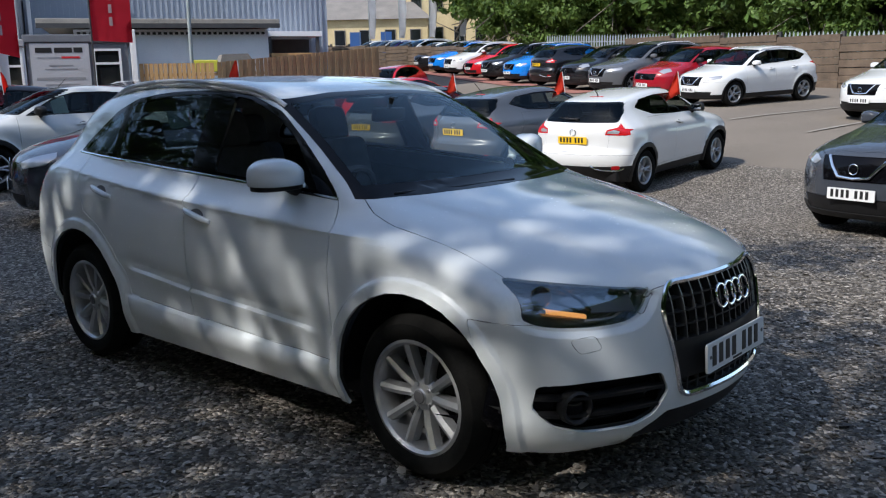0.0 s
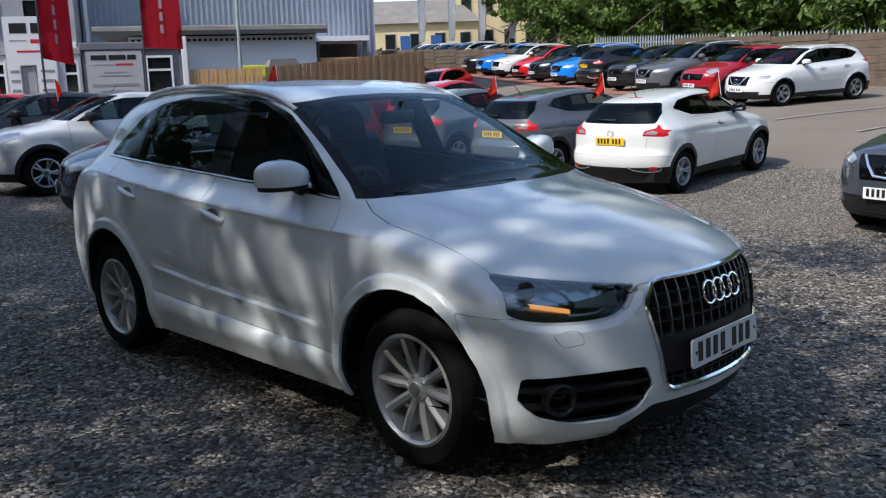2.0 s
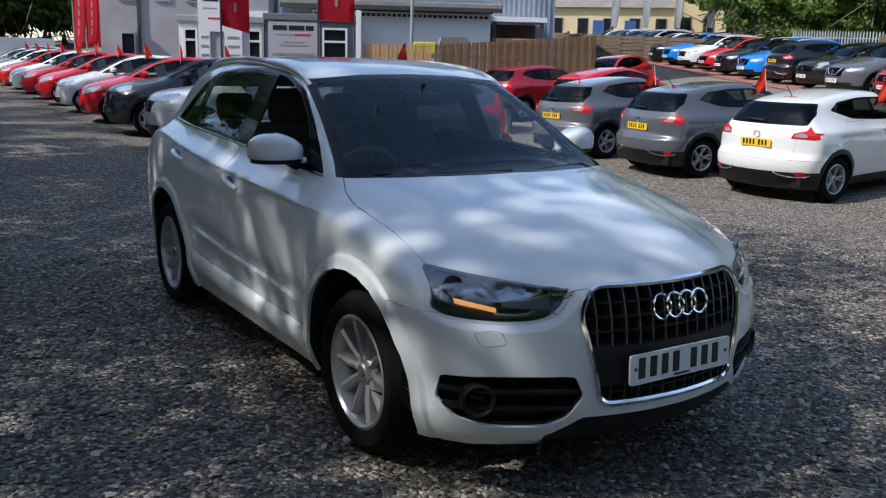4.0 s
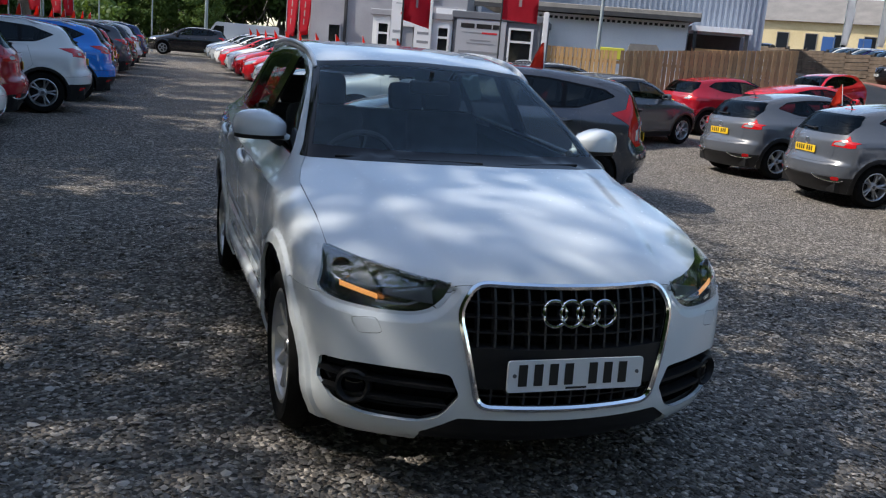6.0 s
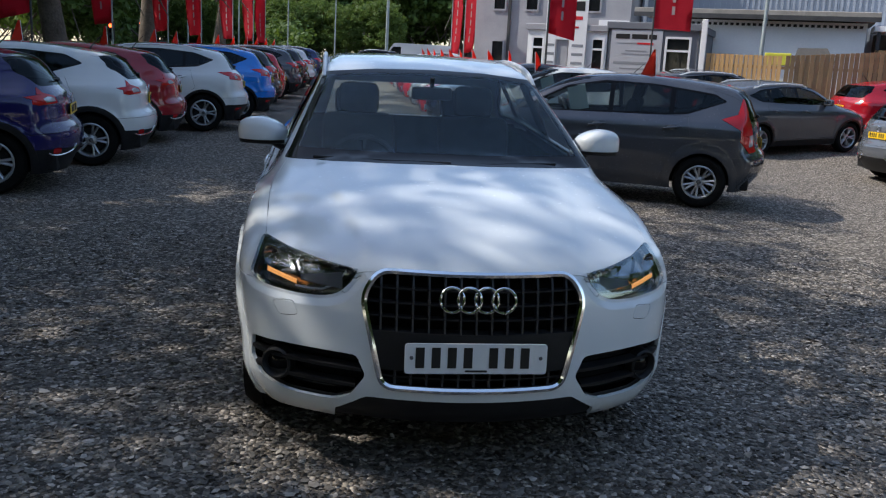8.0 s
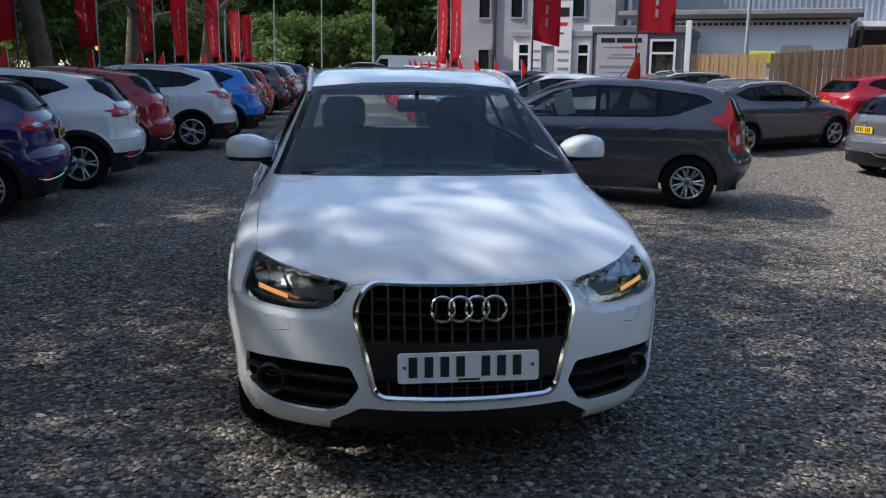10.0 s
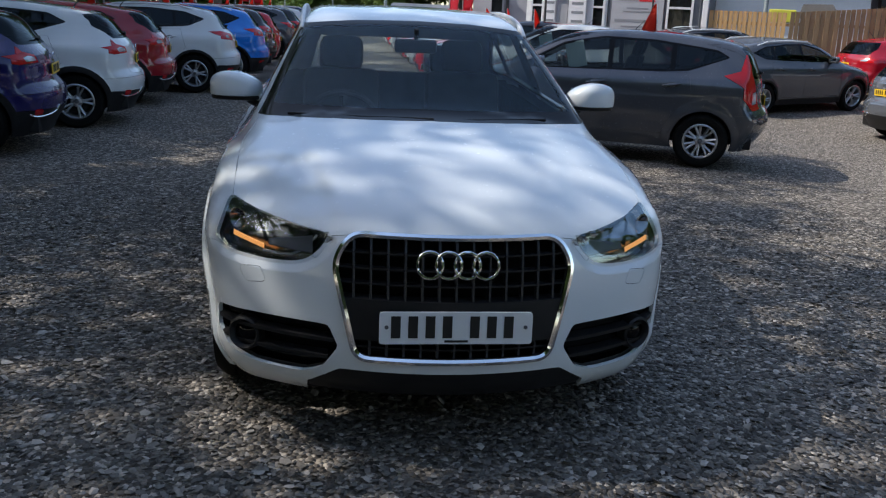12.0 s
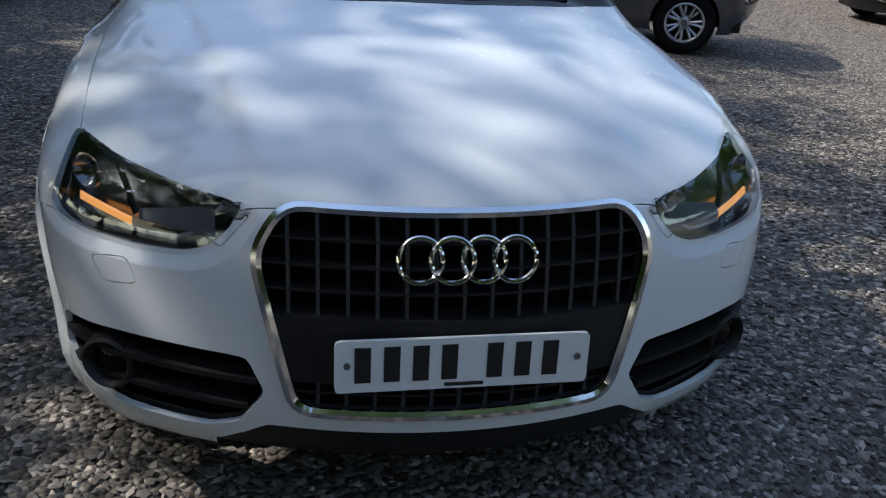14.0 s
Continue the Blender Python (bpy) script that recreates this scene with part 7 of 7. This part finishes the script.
def leaf_cloud(name, rng, clumps, spread, per, size, mat, parent):
    """Leaves round clump centres. clumps: array of centres; spread: radius of each; per: leaves in each."""
    k = len(clumps)
    n = k * per
    c = np.repeat(clumps, per, 0)
    off = rng.normal(0, 1, (n, 3))
    off /= np.linalg.norm(off, axis=1)[:, None] + 1e-9
    off *= (rng.random((n, 1)) ** 0.45) * spread * np.repeat(rng.uniform(0.6, 1.25, (k, 1)), per, 0)
    off[:, 2] *= 0.7
    p = c + off
    nrm = off / (np.linalg.norm(off, axis=1)[:, None] + 1e-9) + rng.normal(0, 0.6, (n, 3)) + np.array([0, 0, 0.5])
    nrm /= np.linalg.norm(nrm, axis=1)[:, None]
    t = np.cross(nrm, rng.normal(0, 1, (n, 3)))
    t /= np.linalg.norm(t, axis=1)[:, None] + 1e-9
    b = np.cross(nrm, t)
    s = size * rng.uniform(0.6, 1.4, (n, 1))
    quad = np.stack([p - t * s, p + b * s * 0.55 + nrm * s * 0.12, p + t * s, p - b * s * 0.55 + nrm * s * 0.12], 1).reshape(-1, 3)
    me = bpy.data.meshes.new(name)
    me.from_pydata(quad.tolist(), [], np.arange(4 * n).reshape(-1, 4).tolist())
    me.materials.append(mat)
    ob = new(name, me)
    ob.parent = parent
    return tagged(ob, kind="")


def big_tree(name, label, seed, h, trunk_r, crown_r, crown_z, clumps, per, size, spread, mat, lean=(0, 0), group="", fork=0.34):
    rng = np.random.default_rng(seed)
    t = empty(name, label, "tree", group)
    bm = bmesh.new()
    zf = h * fork
    base_r = [trunk_r * 1.35, trunk_r * 1.05, trunk_r * 0.95, trunk_r * 0.85]
    pts = [(0, 0, -0.3), (0.02, 0.03, 0.5), (lean[0] * 0.5, lean[1] * 0.5, zf * 0.55), (lean[0], lean[1], zf)]
    tube(bm, pts, base_r, 14)
    tops = []
    for i in range(6):
        a = 2 * math.pi * i / 6 + rng.uniform(-0.4, 0.4)
        r = crown_r * rng.uniform(0.45, 0.8)
        end = Vector((lean[0] + r * math.cos(a), lean[1] + r * math.sin(a), crown_z + rng.uniform(-0.1, 0.45) * (h - crown_z)))
        mid = Vector((lean[0], lean[1], zf)).lerp(end, 0.45) + Vector((0, 0, 0.4))
        tube(bm, [(lean[0] * 0.98, lean[1] * 0.98, zf * 0.96), mid, end], [trunk_r * 0.55, trunk_r * 0.32, 0.04], 8)
        for j in range(3):
            e2 = end + Vector(rng.normal(0, 1, 3)) * crown_r * 0.25
            tube(bm, [mid.lerp(end, 0.4 + 0.2 * j), e2], [trunk_r * 0.14, 0.02], 6)
    part("trunk", bm, BARK, t, "grey-brown bark trunk and limbs", True, 60)
    u = rng.normal(0, 1, (clumps, 3))
    u /= np.linalg.norm(u, axis=1)[:, None]
    u *= rng.random((clumps, 1)) ** 0.4
    zc, zr = (crown_z + h) / 2, (h - crown_z) / 2
    wob = 1 + 0.22 * np.sin(3 * np.arctan2(u[:, 1], u[:, 0]) + seed)
    cc = np.stack([lean[0] + u[:, 0] * crown_r * wob, lean[1] + u[:, 1] * crown_r * wob, zc + u[:, 2] * zr], 1)
    leaf_cloud("crown", rng, cc, spread, per, size, mat, t)
    return t


def stand(t, x, y, rz=0, s=1.0, first=False):
    m = pose(x, y, float(ground_z(x, y)), 0, 0, rz) @ Matrix.Diagonal((s, s, s, 1))
    if first:
        t.matrix_basis = m
        return t
    return copy_thing(t, m)


# tall trees along the west side, over the parked row and the camera
shade = big_tree("broadleaf_tree", "tall mature broadleaf tree with heavy trunk over the parked row", 9, 14.0, 0.42, 5.6, 4.6, 120, 166, 0.10, 0.85, LEAF, (0.5, -0.3), "tall trees by the lane")
# those south of y 20 are unseen, set and turned to dapple the car
stand(shade, -9.6, 8.6, 45, 1.0, True)
for x, y, rz, s in ((-9.8, 0.6, 38, 1.0), (-8.6, -7.2, 168, 1.0), (-10.6, 15.4, 21, 0.95), (-12.11, 5.9, 136, 0.95), (-8.2, 21.6, 210, 0.78), (-7.3, 28.6, 100, 0.75), (-6.6, 43.0, 40, 0.8)):
    stand(shade, x, y, rz, s)

# woods: far trees
wood = big_tree("woodland_tree", "dense green woodland tree in the distance", 5, 11.0, 0.22, 4.2, 0.8, 330, 42, 0.225, 0.85, LEAF, (0, 0), "far trees", 0.3)
stand(wood, -34, 88, 0, 1.2, True)
rngw = random.Random(8)
for i in range(26):
    stand(wood, -46 + 3.3 * i + rngw.uniform(-1, 1), 96 + rngw.uniform(-4, 6) - (8 if i < 8 else 0), rngw.uniform(0, 360), rngw.uniform(1.0, 1.5))
bright = big_tree("woodland_tree", "light green leafy tree beyond the wall", 9, 8.0, 0.16, 3.6, 0.4, 330, 80, 0.125, 0.7, LEAF_LIGHT, (0, 0), "far trees", 0.3)
stand(bright, 34.5, 8.0, 0, 1.0, True)
for i in range(14):
    p = Vector((35.0, 4.0, 0)) + WALL_DIR * (2.9 * i - 9) + Vector((WALL_DIR.y, -WALL_DIR.x, 0)) * rngw.uniform(0.5, 6.0)
    stand(bright if i % 3 else wood, p.x, p.y, rngw.uniform(0, 360), rngw.uniform(0.9, 1.25))
for i in range(12):
    p = Vector((43.0, 2.0, 0)) + WALL_DIR * (4.6 * i - 12)
    stand(wood, p.x, p.y, rngw.uniform(0, 360), rngw.uniform(1.1, 1.5))
for i in range(7):
    stand(bright, -12.5 + 2.6 * i, 72 + rngw.uniform(-2, 2), rngw.uniform(0, 360), rngw.uniform(0.55, 0.75))
for i in range(3):
    stand(wood, -22 - 2.5 * (i % 3), 24 + 9 * i, rngw.uniform(0, 360), rngw.uniform(0.9, 1.2))
for i in range(6):
    stand(wood, 14 + 7 * i, 92 + rngw.uniform(-3, 5), rngw.uniform(0, 360), rngw.uniform(1.1, 1.5))
# along the far road
for x, y, k in ((-17.0, 52, 0.9), (-19.5, 58, 1.0), (-17.6, 63, 0.9), (-21.0, 68, 1.1), (-23.5, 77, 1.2), (-27.0, 84, 1.2), (-23.0, 131, 1.5), (-17.0, 134, 1.5), (-11.0, 130, 1.4)):
    stand(wood, x, y, rngw.uniform(0, 360), k)
for i in range(13):
    stand(wood, -62 + 6.2 * i + rngw.uniform(-1.5, 1.5), 116 + rngw.uniform(-4, 5), rngw.uniform(0, 360), rngw.uniform(1.4, 1.7))
# hedges on both sides of the far road
for k, side_x0 in enumerate((-15.6, -3.2)):
    rngh = np.random.default_rng(31 + k)
    th = rngh.uniform(0, 1, 170)
    hx, hy = side_x0 - 9.0 * th + rngh.normal(0, 0.5, 170), 54 + 66 * th
    hedge = leaf_cloud("hedge", rngh, np.stack([hx, hy, ground_z(hx, hy) + rngh.uniform(0.3, 2.6 + 1.6 * th, 170)], 1), 1.0, 70, 0.17, LEAF, None)
    tagged(hedge, "overgrown green hedge beside the climbing road", "hedge", "hedges")
# added unseen behind the camera and west of the big trees, blocking low sky
for i in range(10):
    stand(wood, -19.5 - 3.0 * (i % 2), -14 + 4.2 * i, rngw.uniform(0, 360), rngw.uniform(1.0, 1.3))
for i in range(9):
    stand(wood, -20 + 5 * i, -24 - rngw.uniform(0, 5), rngw.uniform(0, 360), rngw.uniform(1.0, 1.3))

# rough grass at the lane's end
rngg = np.random.default_rng(21)
gxs, gys = rngg.uniform(-11, 4, 260), rngg.uniform(56.5, 62, 260)
verge = leaf_cloud("grass_verge", rngg, np.stack([gxs, gys, ground_z(gxs, gys) + 0.12], 1), 0.5, 36, 0.11, LEAF_LIGHT, None)
tagged(verge, "rough sunlit grass along the road's edge", "grass", kind="stuff")
